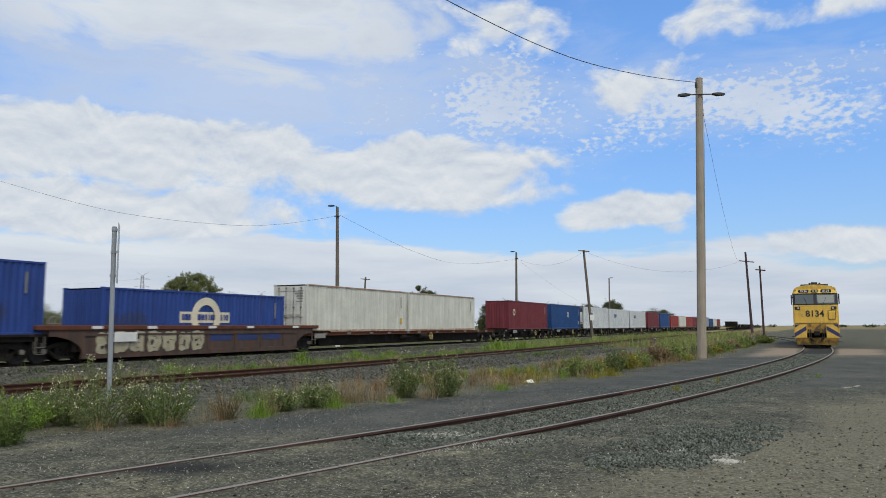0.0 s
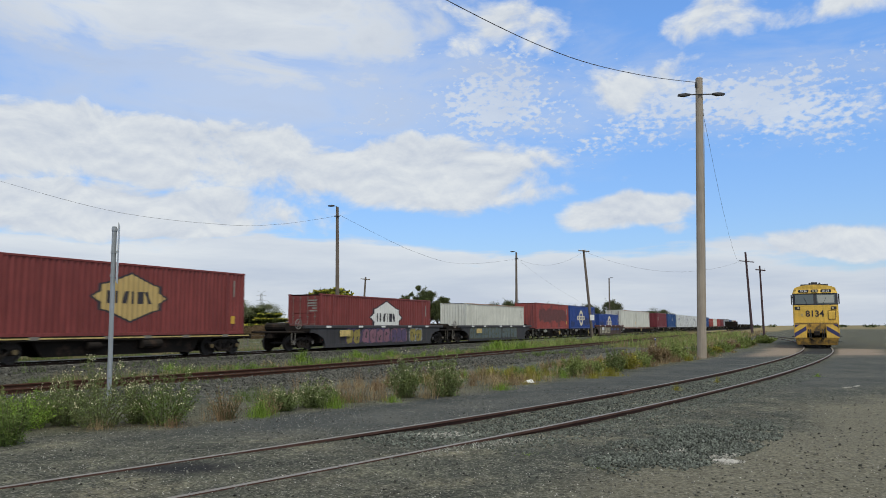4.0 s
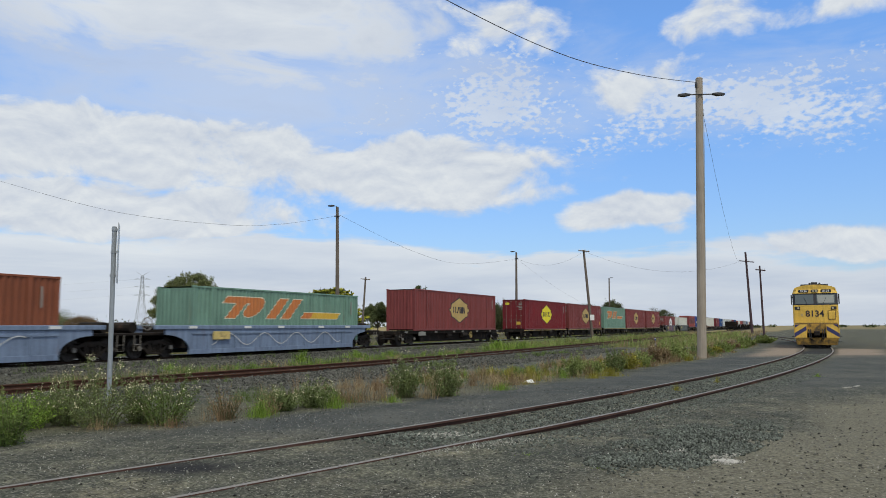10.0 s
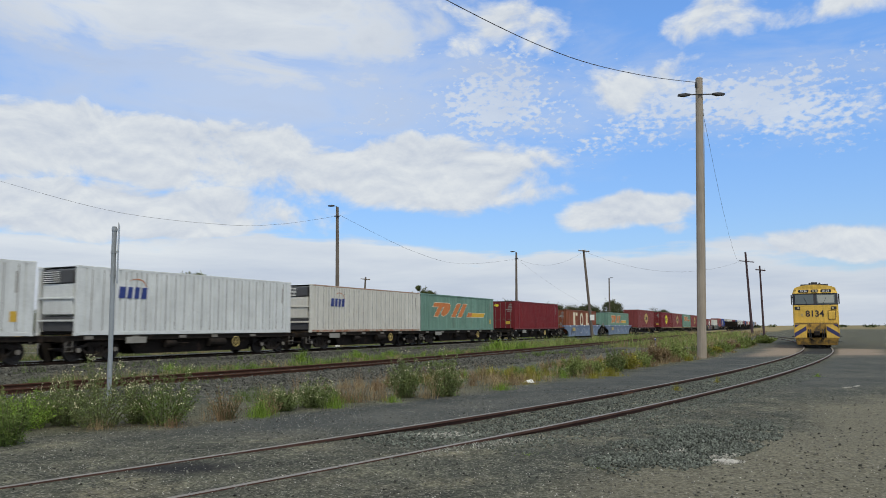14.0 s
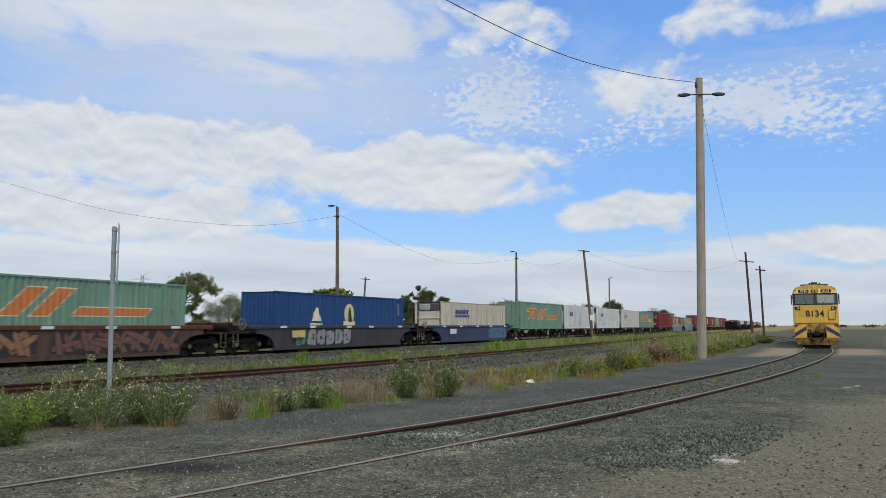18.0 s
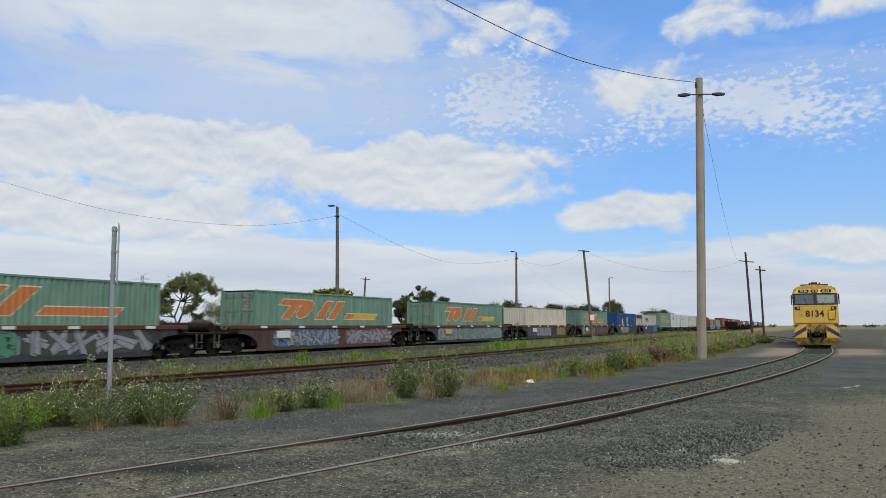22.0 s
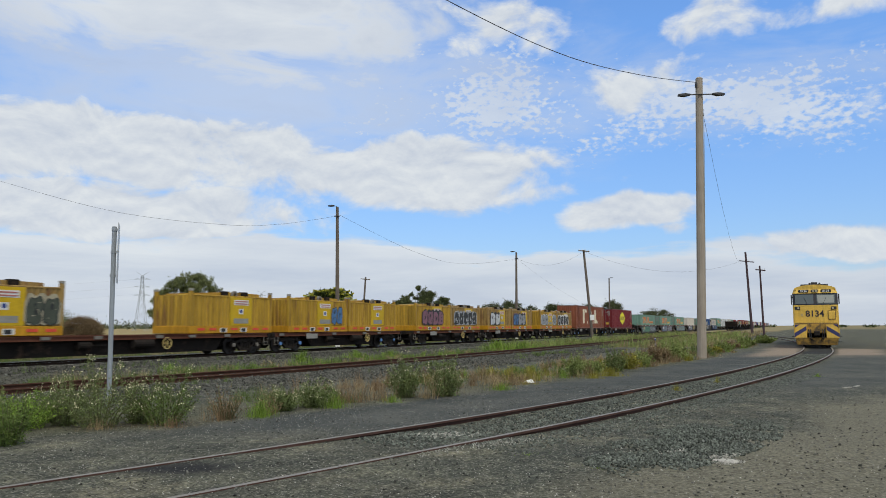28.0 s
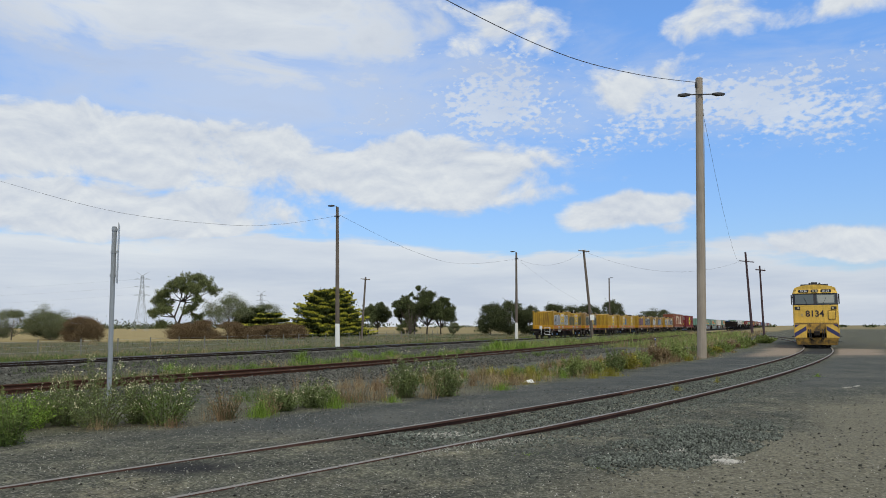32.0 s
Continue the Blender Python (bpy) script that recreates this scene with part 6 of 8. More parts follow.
def locomotive():
    x, y, a = YARD[min(range(len(YARD)), key=lambda i: abs(YARD[i][1] - 48.0))]
    w = thing("locomotive", "yellow diesel locomotive with blue chevrons, standing on the siding", "locomotive", at=pose(x, y, 0, 0, 0, 90 - math.degrees(a)))
    yel, blk = M["loco_yellow"], M["black_metal"]
    hw = 1.46

    def section(z0, z1, x0, x1, c=0.14, top_x=None, wid=hw, topw=None):
        """A cab block with chamfered front corners, front face leaning from x0 to top_x."""
        tx = x0 if top_x is None else top_x
        tw = wid if topw is None else topw
        low = [(x0, -wid + c), (x0, wid - c), (x0 + c, wid), (x1, wid), (x1, -wid), (x0 + c, -wid)]
        hi = [(tx, -tw + c), (tx, tw - c), (tx + c, tw), (x1, tw), (x1, -tw), (tx + c, -tw)]
        return Shape().loft([[(p, q, z0) for p, q in low], [(p, q, z1) for p, q in hi]], True)
    part("nose", section(1.50, 2.70, 0.0, 2.4, 0.10), yel, w)
    band = part("windscreen_band", section(2.70, 3.46, 0.0, 2.4, 0.16, 0.10), M["loco_roof"], w, "black windscreen surround")
    part("cab_brow", section(3.46, 3.72, 0.06, 2.4, 0.2, 0.16, hw, 1.36), yel, w)
    part("cab_roof", Shape().loft([[(px, 1.36 * math.cos(t) if abs(math.cos(t)) < 1 else 1.36 * math.cos(t), 3.72 + 0.30 * math.sin(t)) for t in [math.pi * k / 10 for k in range(11)]] for px in (0.17, 2.4)], True), yel, w)
    for sy in (-1, 1):
        part("windscreen", Shape().loft([[(-0.012, sy * 0.10, 2.78), (-0.012, sy * 1.28, 2.78), (0.078, sy * 1.28, 3.38), (0.078, sy * 0.10, 3.38)], [(0.02, sy * 0.10, 2.78), (0.02, sy * 1.28, 2.78), (0.11, sy * 1.28, 3.38), (0.11, sy * 0.10, 3.38)]], True), M["glass"], band, "dark cab window")
        # one pane gets a pale sheet in place of a reflection
        if sy < 0:
            part("sun_blind", Shape().loft([[(-0.016, -0.16, 2.84), (-0.016, -1.20, 2.84), (0.066, -1.20, 3.33), (0.066, -0.16, 3.33)], [(-0.013, -0.16, 2.84), (-0.013, -1.20, 2.84), (0.069, -1.20, 3.33), (0.069, -0.16, 3.33)]], True), M["blind"], band, "pale painted reflection on the cab window")
        part("wiper", Shape().tube([(-0.03, sy * 0.5, 2.76), (-0.02 + 0.06, sy * 0.72, 3.2)], 0.012, n=5), blk, band)
        nb = part("number_box", Shape().box(0.055, 0.14, -0.30, 0.30, 3.50, 3.70, 0.03), blk, w, "black illuminated number box", at=pose(0, sy * 0.72, 0))
        lettering("number", "8134", 0.19, M["sign_white"], nb, pose(0.05, 0, 3.535, 90, 0, -90))
        part("ditch_light", Shape().box(-0.03, 0.02, -0.18, 0.18, 2.40, 2.60, 0.02), blk, w, "black lamp housing", at=pose(0, sy * 1.16, 0))
        part("lamp_lens", Shape().disc((-0.035, sy * 1.10, 2.50), "x", 0.07, 0.02, 14), M["lens"], w)
        part("mirror", Shape().box(0.28, 0.34, -0.04, 0.04, 2.75, 3.40, 0.02), blk, w, "black side mirror", at=pose(0, sy * 1.53, 0))
        part("mirror_arm", Shape().tube([(0.31, sy * 1.44, 3.2), (0.31, sy * 1.56, 3.2)], 0.02, n=6), blk, w)
        # chevron panels beside the coupler
        panel = part("chevron_panel", Shape().prism([(-0.30, 0.62), (-0.30, 1.46), (0.02, 1.46), (0.02, 0.62)], *((0.62, 1.44) if sy > 0 else (-1.44, -0.62))), yel, w, "yellow and blue chevron panel")
        for k in range(2):
            z = 0.64 + 0.44 * k
            pts = [(sy * 0.64, z), (sy * 1.43, z + 0.40), (sy * 1.43, min(1.455, z + 0.64)), (sy * 0.64, z + 0.22)]
            if k == 0:
                pts = [(sy * 0.64, 1.10), (sy * 1.43, 0.64), (sy * 1.43, 0.90), (sy * 0.64, 1.36)]
            else:
                pts = [(sy * 1.05, 1.455), (sy * 1.43, 1.22), (sy * 1.43, 1.455), (sy * 1.40, 1.456)]
            part("chevron", Shape().loft([[(-0.304, p, q) for p, q in pts], [(-0.310, p, q) for p, q in pts]], True), M["loco_blue"], panel)
        part("handrail", Shape().tube([(-0.28, sy * 1.40, 0.75), (-0.36, sy * 1.40, 1.5), (-0.30, sy * 1.40, 2.3), (-0.02, sy * 1.40, 2.35)], 0.02, n=6), yel, w)
        part("step", Shape().box(-0.30, 0.1, -0.3, 0.3, 0.38, 0.42).box(-0.30, 0.1, -0.3, 0.3, 0.66, 0.70), blk, w, at=pose(0.3, sy * 1.3, 0))
    part("headlight", Shape().box(0.04, 0.16, -0.22, 0.22, 3.52, 3.70, 0.03), M["loco_roof"], w, "central headlight cluster")
    for sy in (-1, 1):
        part("headlight_lens", Shape().disc((0.03, sy * 0.10, 3.61), "x", 0.08, 0.03, 14), M["lens"], w)
    lettering("number", "8134", 0.54, M["decal_dark"], w, pose(-0.012, 0.06, 1.97, 90, 0, -90), "large dark running number")
    part("badge", Shape().box(-0.012, 0.0, 0.80, 0.96, 1.98, 2.16), M["decal_gold"], w)
    hatch = part("nose_hatch", Shape().box(-0.07, 0.0, -1.24, -0.80, 1.80, 2.30, 0.02), yel, w, "yellow hatch on the nose")
    part("hatch_gap", Shape().box(-0.012, 0.0, -1.27, -0.77, 1.77, 2.33), M["loco_roof"], hatch)
    part("seam_line", Shape().box(-0.02, 0.0, -1.38, 1.38, 1.52, 1.56), M["loco_roof"], w, "dark seam above the buffer beam")
    part("horn", Shape().tube([(0.3, -0.35, 4.08), (0.9, -0.35, 4.10)], 0.07, 0.04, n=8).tube([(0.3, 0.3, 4.08), (0.9, 0.3, 4.10)], 0.07, 0.04, n=8).box(0.4, 1.5, -0.9, 0.9, 3.95, 4.06, 0.03).box(0.5, 0.9, -0.22, 0.22, 4.05, 4.20, 0.04), M["loco_roof"], w, "black roof horns")
    part("buffer_beam", Shape().box(-0.12, 0.5, -1.40, 1.40, 0.90, 1.50, 0.03), M["loco_grime"], w)
    part("coupler", Shape().box(-0.62, 0.0, -0.14, 0.14, 0.76, 1.02, 0.04).box(-0.78, -0.5, -0.2, 0.2, 0.72, 1.06, 0.06), M["bogie_steel"], w, "black knuckle coupler")
    for k, sy in enumerate((-0.5, -0.38, 0.38, 0.5)):
        part("air_hose", Shape().tube([(-0.16, sy, 1.15), (-0.30, sy, 0.95), (-0.34, sy * 0.9, 0.6), (-0.28, sy * 0.7, 0.45)], 0.03, n=7), blk, w)
    part("pilot", Shape().loft([[(-0.30, -1.35, 0.62), (-0.30, 1.35, 0.62), (0.1, 1.4, 0.62), (0.1, -1.4, 0.62)], [(-0.22, -1.2, 0.16), (-0.22, 1.2, 0.16), (0.1, 1.3, 0.16), (0.1, -1.3, 0.16)]], True), M["loco_grime"], w, "grimy yellow pilot plate")
    part("underframe", Shape().box(0.2, 20.6, -1.40, 1.40, 0.95, 1.50), M["loco_roof"], w)
    part("engine_hood", Shape().box(2.4, 20.4, -1.40, 1.40, 1.50, 3.72, 0.12), yel, w)
    for i in range(5):
        part("roof_fan", Shape().disc((5.0 + i * 2.6, 0, 3.80), "z", 0.6, 0.16, 18), M["loco_roof"], w)
    part("fuel_tank", Shape().box(7.4, 13.2, -1.35, 1.35, 0.25, 0.95, 0.12), M["loco_roof"], w)
    for bx in (3.4, 17.2):
        truck = part("truck", Shape().box(bx - 2.0, bx + 2.0, -1.2, -1.0, 0.45, 0.85, 0.04).box(bx - 2.0, bx + 2.0, 1.0, 1.2, 0.45, 0.85, 0.04).box(bx - 0.3, bx + 0.3, -1.1, 1.1, 0.5, 0.9), M["bogie_steel"], w)
        for dx in (-1.6, 0.0, 1.6):
            part("wheelset", kept("wheelset", wheelset_mesh), None, truck, at=pose(bx + dx, 0, WHEEL))

    # body width over the grab rails
    done = set()
    for ob in [o for c in w.children for o in (c, *c.children)]:
        ob.location.y *= 0.90
        if ob.type == "MESH" and ob.data.name not in done and not ob.name.startswith(("wheelset", "number.", "number")):
            done.add(ob.data.name)
            for q in ob.data.vertices:
                q.co.y *= 0.90


locomotive()

# ---- parked wagons in the distance, on the loop ----


def hopper(i, s):
    x, y, a = LOOP[min(range(len(LOOP)), key=lambda k: abs(LOOP[k][1] - s))]
    w = thing("parked_wagon", "dark parked open wagon far along the loop line", "railway wagon", "parked wagons", pose(x, y, 0, 0, 0, 90 - math.degrees(a)))
    mat = M["paint_grey"] if i % 3 else M["wagon_steel"]
    hi = 2.5 if i == 0 else 1.75
    part("body", Shape().loft([[(-6.4, -1.25, 1.0), (6.4, -1.25, 1.0), (6.4, 1.25, 1.0), (-6.4, 1.25, 1.0)], [(-6.7, -1.35, hi), (6.7, -1.35, hi), (6.7, 1.35, hi), (-6.7, 1.35, hi)]], True), mat, w)
    for k in range(6):
        part("rib", Shape().box(-0.06, 0.06, -1.4, -1.26, 0.95, hi), M["wagon_steel"], w, at=pose(-5.5 + k * 2.2, 0, 0))
    for bx in (-4.8, 4.8):
        b = part("bogie", kept("bogie", bogie_mesh), None, w, at=pose(bx, 0, 0))
        for dx in (-0.9, 0.9):
            part("wheelset", kept("wheelset", wheelset_mesh), None, b, at=pose(dx, 0, WHEEL))


for i in range(9):
    hopper(i, 216 + i * 13.4)

# ---- poles, lamps and wires ----


def tapered(x, y, z0, top, r0, r1, n=10):
    tx, ty, tz = top
    return Shape().tube([(x, y, z0), (x + (tx - x) * 0.33, y + (ty - y) * 0.33, z0 + (tz - z0) * 0.33), (x + (tx - x) * 0.66, y + (ty - y) * 0.66, z0 + (tz - z0) * 0.66), top], r0, r1, n)


def lamp_head(parent, p, d, size=0.5):
    """A flat street lantern reaching along d from p."""
    d = Vector(d).normalized()
    s = Shape().loft([[(0, -0.07, -0.03), (0, 0.07, -0.03), (0, 0.07, 0.04), (0, -0.07, 0.04)], [(size * 0.45, -0.13, -0.07), (size * 0.45, 0.13, -0.07), (size * 0.45, 0.11, 0.06), (size * 0.45, -0.11, 0.06)],
                      [(size, -0.09, -0.05), (size, 0.09, -0.05), (size, 0.08, 0.03), (size, -0.08, 0.03)]], True)
    turn = math.degrees(math.atan2(d.y, d.x))
    part("lantern", s, M["black_metal"], parent, "dark lantern head", at=pose(*p, 0, 0, turn))


def yard_pole():
    w = thing("concrete_light_pole", "tall tapered concrete pole with twin dark lamps", "light pole")
    x, y = 11.84, 34.5
    part("shaft", tapered(x, y, -0.35, (12.21, 34.5, 13.1), 0.215, 0.165, 12), M["pole_concrete"], w)
    part("cap", Shape().tube([(12.21, y, 13.08), (12.21, y, 13.16)], 0.17, 0.10, n=12), M["pole_concrete"], w)
    part("cross_arm", Shape().tube([(11.55, y - 0.2, 12.25), (12.85, y - 0.2, 12.28)], 0.03, n=6), M["black_metal"], w)
    lamp_head(w, (11.68, y - 0.2, 12.24), (-1, 0, 0), 0.56)
    lamp_head(w, (12.74, y - 0.2, 12.28), (1, 0, 0), 0.56)
    part("insulator", Shape().tube([(12.0, y - 0.15, 12.62), (12.0, y - 0.15, 12.88)], 0.06, 0.04, n=8), M["black_metal"], w)
    part("conduit", Shape().tube([(x + 0.19, y - 0.06, 0.0), (12.36, y - 0.06, 11.6)], 0.014, n=6), M["galvanised"], w)


yard_pole()


def lamp_post(x, y, top, white_top, label, side=-1, group="line-side lamp posts"):
    w = thing("lamp_post", label, "lamp post", group)
    tx, ty, tz = top
    k = (white_top + 0.4) / (tz + 0.4)
    part("painted_base", Shape().tube([(x, y, -0.55), (x + (tx - x) * k, y, white_top)], 0.19, 0.18, n=10), M["white_paint"], w, "white-painted pole base")
    part("shaft", Shape().tube([(x + (tx - x) * k, y, white_top), (tx, ty, tz)], 0.17, 0.11, n=10), M["pole_wood"], w)
    part("bracket", Shape().tube([(tx, ty, tz - 0.6), (tx + side * 0.05, ty, tz + 0.05), (tx + side * 0.3, ty, tz + 0.1)], 0.03, n=6), M["black_metal"], w)
    lamp_head(w, (tx + side * 0.22, ty, tz + 0.1), (side, 0, 0), 0.5)
    part("insulator", Shape().box(-0.2, 0.2, -0.05, 0.05, -0.04, 0.04), M["black_metal"], w, at=pose(tx, ty - 0.12, tz - 0.75))


lamp_post(-8.16, 58.0, (-8.3, 58.0, 10.75), 1.62, "weathered timber lamp post with a white-painted base")
lamp_post(8.9, 91.2, (9.0, 91.2, 10.4), 1.8, "weathered timber lamp post with a white-painted base")
lamp_post(32.2, 145.0, (32.3, 145.0, 10.6), 1.4, "weathered timber lamp post beyond the main line", 1)


def cross_pole(name, x, y, z0, top, r, arm, arm_z, mat, label, plate=False):
    w = thing(name, label, "utility pole")
    part("shaft", tapered(x, y, z0, top, r, r * 0.7), M[mat], w)
    k = (arm_z - z0) / (top[2] - z0)
    cx, cy = x + (top[0] - x) * k, y + (top[1] - y) * k
    part("cross_arm", Shape().box(-arm, arm, -0.06, 0.06, -0.06, 0.06), M[mat], w, at=pose(cx, cy - 0.15, arm_z, 0, 6, 0))
    for dx in (-0.85, -0.3, 0.3, 0.85):
        part("insulator", Shape().tube([(0, 0, 0.05), (0, 0, 0.2)], 0.035, n=6), M["white_paint"], w, at=pose(cx + dx * arm, cy - 0.15, arm_z - dx * arm * 0.1))
    if plate:
        part("plate", Shape().box(-0.26, 0.26, -0.30, -0.22, 2.1, 2.8), M["white_paint"], w, "white plate on the pole", at=pose(x - 0.05, y, 0))
    return w


cross_pole("telegraph_pole", 18.9, 95.0, -0.5, (18.0, 95.0, 11.05), 0.20, 0.7, 10.9, "pole_wood", "leaning timber telegraph pole with a short cross arm", True)
cross_pole("telegraph_pole", -12.3, 113.0, -0.6, (-11.75, 113.0, 8.85), 0.18, 0.72, 8.5, "pole_wood", "leaning timber telegraph pole in the paddock")
cross_pole("utility_pole", 45.3, 110.0, -0.3, (44.8, 110.0, 12.2), 0.20, 1.1, 10.8, "pole_purple", "dark timber power pole with a thin cross arm")
cross_pole("utility_pole", 35.9, 84.0, -0.3, (35.75, 84.0, 8.1), 0.13, 0.55, 7.6, "pole_purple", "slim dark timber pole")


def cable(points, r, label):
    """A hanging wire through a few points."""
    pts = []
    n = len(points)
    for i in range(n - 1):
        p0, p1, p2, p3 = [Vector(points[max(0, min(n - 1, i + k))]) for k in (-1, 0, 1, 2)]
        for j in range(10):
            t = j / 10
            pts.append(0.5 * ((2 * p1) + (p2 - p0) * t + (2 * p0 - 5 * p1 + 4 * p2 - p3) * t * t + (3 * p1 - p0 - 3 * p2 + p3) * t ** 3))
    pts.append(Vector(points[-1]))
    ob = part("overhead_wire", Shape().tube(pts, r, n=6), M["wire"])
    tagged(ob, label, "wire", "overhead wires")


def sag(a, b, drop, n=6):
    a, b = Vector(a), Vector(b)
    return [tuple(a.lerp(b, k / n) - Vector((0, 0, drop * 4 * (k / n) * (1 - k / n)))) for k in range(n + 1)]


cable([(12.0, 34.3, 12.85), (8.2, 29.7, 11.62), (4.25, 25.0, 10.72), (0.11, 20.0, 10.47), (-6.0, 12.6, 10.7), (-14.0, 3.0, 12.4)], 0.013, "thick twisted overhead cable to the concrete pole")
cable(sag((12.35, 34.6, 11.6), (44.2, 109.8, 10.8), 2.6), 0.007, "thin sagging wire between poles")
cable([(-8.5, 58.0, 10.0), (-12.4, 56.5, 9.2), (-16.1, 55.0, 8.95), (-23.0, 52.4, 9.5), (-30.1, 50.0, 11.3), (-36.0, 48.0, 13.2)], 0.009, "thin sagging wire between lamp posts")
cable([(-8.1, 58.0, 10.1), (-2.9, 69.0, 8.4), (1.9, 79.0, 8.0), (8.8, 91.0, 9.5)], 0.009, "thin sagging wire between lamp posts")
cable(sag((9.1, 91.2, 9.6), (17.9, 94.8, 10.8), 1.2), 0.008, "thin sagging wire between poles")
cable(sag((9.2, 91.2, 9.5), (32.1, 145.0, 4.0), 1.0), 0.006, "thin stay wire from a lamp post")
cable(sag((18.2, 95.0, 10.8), (44.0, 110.0, 10.8), 2.0), 0.008, "thin sagging wire between poles")


def sign_post():
    w = thing("sign_post", "galvanised steel post with a narrow sign seen edge-on", "sign post")
    x, y = -6.36, 14.45
    part("post", Shape().tube([(x - 0.02, y, -0.35), (x - 0.055, y, 3.36)], 0.045, n=12), M["galvanised"], w)
    part("sign_plate", Shape().box(-0.003, 0.003, -0.30, 0.30, 2.26, 3.42, 0.001), M["sign_white"], w, "pale sign plate", at=pose(x + 0.012, y + 0.05, 0, 0, 0, 20.5))
    for z in (2.40, 2.86, 3.30):
        part("clamp", Shape().tube([(0, 0, z - 0.025), (0, 0, z + 0.025)], 0.055, n=12).box(0.03, 0.07, -0.02, 0.02, z - 0.02, z + 0.02), M["galvanised"], w, at=pose(x - 0.05, y, 0))


sign_post()


def marker_post():
    w = thing("marker_post", "small white and dark marker post in the weeds", "marker post")
    part("post", Shape().box(-0.03, 0.03, -0.03, 0.03, -0.3, 0.80, 0.01), M["white_paint"], w, at=pose(10.3, 36.5, 0))
    for z in (0.1, 0.4, 0.68):
        part("band", Shape().box(-0.033, 0.033, -0.033, 0.033, z, z + 0.1), M["decal_navy"], w, at=pose(10.3, 36.5, 0))
    part("block", Shape().box(0.10, 0.34, -0.12, 0.12, -0.25, 0.16, 0.03), M["concrete"], w, at=pose(10.3, 36.5, 0))


marker_post()

# litter, pale slab and planks
litter = part("litter", Shape().loft([[(-0.16, -0.08, 0), (0.14, -0.10, 0), (0.16, 0.08, 0), (-0.12, 0.10, 0)], [(-0.12, -0.05, 0.07), (0.05, -0.06, 0.10), (0.12, 0.05, 0.05), (-0.06, 0.07, 0.08)]], True), M["white_paint"], None, at=pose(2.28, 20.1, ground_height(2.28, 20.1) - 0.005, 0, 0, 20))
tagged(litter, "crumpled white litter beside the path", "litter")


def pale_slab():
    rnd = random.Random(8)
    o = [(math.cos(2 * math.pi * k / 11) * rnd.uniform(0.75, 1.15), math.sin(2 * math.pi * k / 11) * rnd.uniform(0.7, 1.1)) for k in range(11)]
    s = Shape().loft([[(p * 0.15, q * 0.14, -0.02) for p, q in o], [(p * 0.15, q * 0.14, 0.012) for p, q in o], [(p * 0.11, q * 0.09, 0.022) for p, q in o]], True)
    ob = part("concrete_lump", s, M["lime"], None, at=pose(2.98, 8.05, ground_height(2.93, 8.1)))
    tagged(ob, "flat pale lump of crumbling concrete on the gravel", "rubble")


pale_slab()
for px, py, ln, tn in ((9.45, 17.7, 0.34, 35), (9.95, 18.2, 0.42, 48)):
    ob = part("plank", Shape().box(-ln / 2, ln / 2, -0.03, 0.03, -0.02, 0.02, 0.005), M["concrete"], None, at=pose(px, py, ground_height(px, py), 0, 0, tn))
    tagged(ob, "short pale timber plank lying on the gravel", "plank", "planks on the gravel")

# ---- fence beyond the main line ----


def fence():
    w = thing("fence", "low wire fence with pale concrete posts", "fence")
    pm = Shape().box(-0.04, 0.04, -0.04, 0.04, -0.3, 1.12, 0.01).mesh("post", M["fence_post"])
    tops = []
    for i in range(30):
        t = i / 29
        x, y = -28.0 + t * 27.0, 36.0 + t * 104.0
        z = ground_height(x, y)
        part("post", pm, None, w, at=pose(x, y, z, 0, 0, 15))
        tops.append((x, y, z))
    for h in (0.35, 0.68, 1.0):
        part("wire", Shape().tube([(x, y - 0.06, z + h) for x, y, z in tops], 0.004, n=4), M["galvanised"], w)


fence()


def pylon(x, y, base, top, name_label):
    w = thing("transmission_tower", name_label, "pylon")
    h = top - base
    s = Shape()
    def level(k):
        return 0.085 * h * (1 - k) ** 1.7 + 0.018 * h
    ks = [0, 0.18, 0.34, 0.48, 0.6, 0.7, 0.78, 0.86, 0.93]
    for a, b in zip(ks, ks[1:]):
        ra, rb = level(a), level(b)
        ca = [(ra, ra), (-ra, ra), (-ra, -ra), (ra, -ra)]
        cb = [(rb, rb), (-rb, rb), (-rb, -rb), (rb, -rb)]
        for i in range(4):
            j = (i + 1) % 4
            s.tube([(*ca[i], base + a * h), (*cb[i], base + b * h)], 0.0026 * h, n=4)
            s.tube([(*ca[i], base + a * h), (*cb[j], base + b * h)], 0.0016 * h, n=4)
            s.tube([(*ca[j], base + a * h), (*cb[i], base + b * h)], 0.0016 * h, n=4)
    part("lattice", s, M["galvanised"], w)
    for k, r in ((0.60, 0.13), (0.74, 0.13), (0.87, 0.13)):
        part("arm", Shape().tube([(-r * h, 0, base + k * h), (0, 0, base + (k + 0.03) * h), (r * h, 0, base + k * h)], 0.0026 * h, n=4).tube([(-r * h, 0, base + k * h), (r * h, 0, base + k * h)], 0.0026 * h, n=4), M["galvanised"], w)
    for sx in (-1, 1):
        part("peak", Shape().tube([(0, 0, base + 0.93 * h), (sx * 0.11 * h, 0, base + h)], 0.0026 * h, n=4), M["galvanised"], w)
    w.matrix_basis = pose(x, y, 0, 0, 0, 8)


pylon(-169.5, 420, -1.0, 32.5, "grey lattice transmission tower beyond the paddock")
pylon(-219.0, 900, -1.0, 44.5, "distant grey lattice transmission tower")

for zt in (19.6, 23.8, 28.0):
    cable(sag((-173.5, 419.5, zt), (-470.0, 380.0, zt), 7.0), 0.014, "thin far wire of the power line")

# ---- trees and plants ----


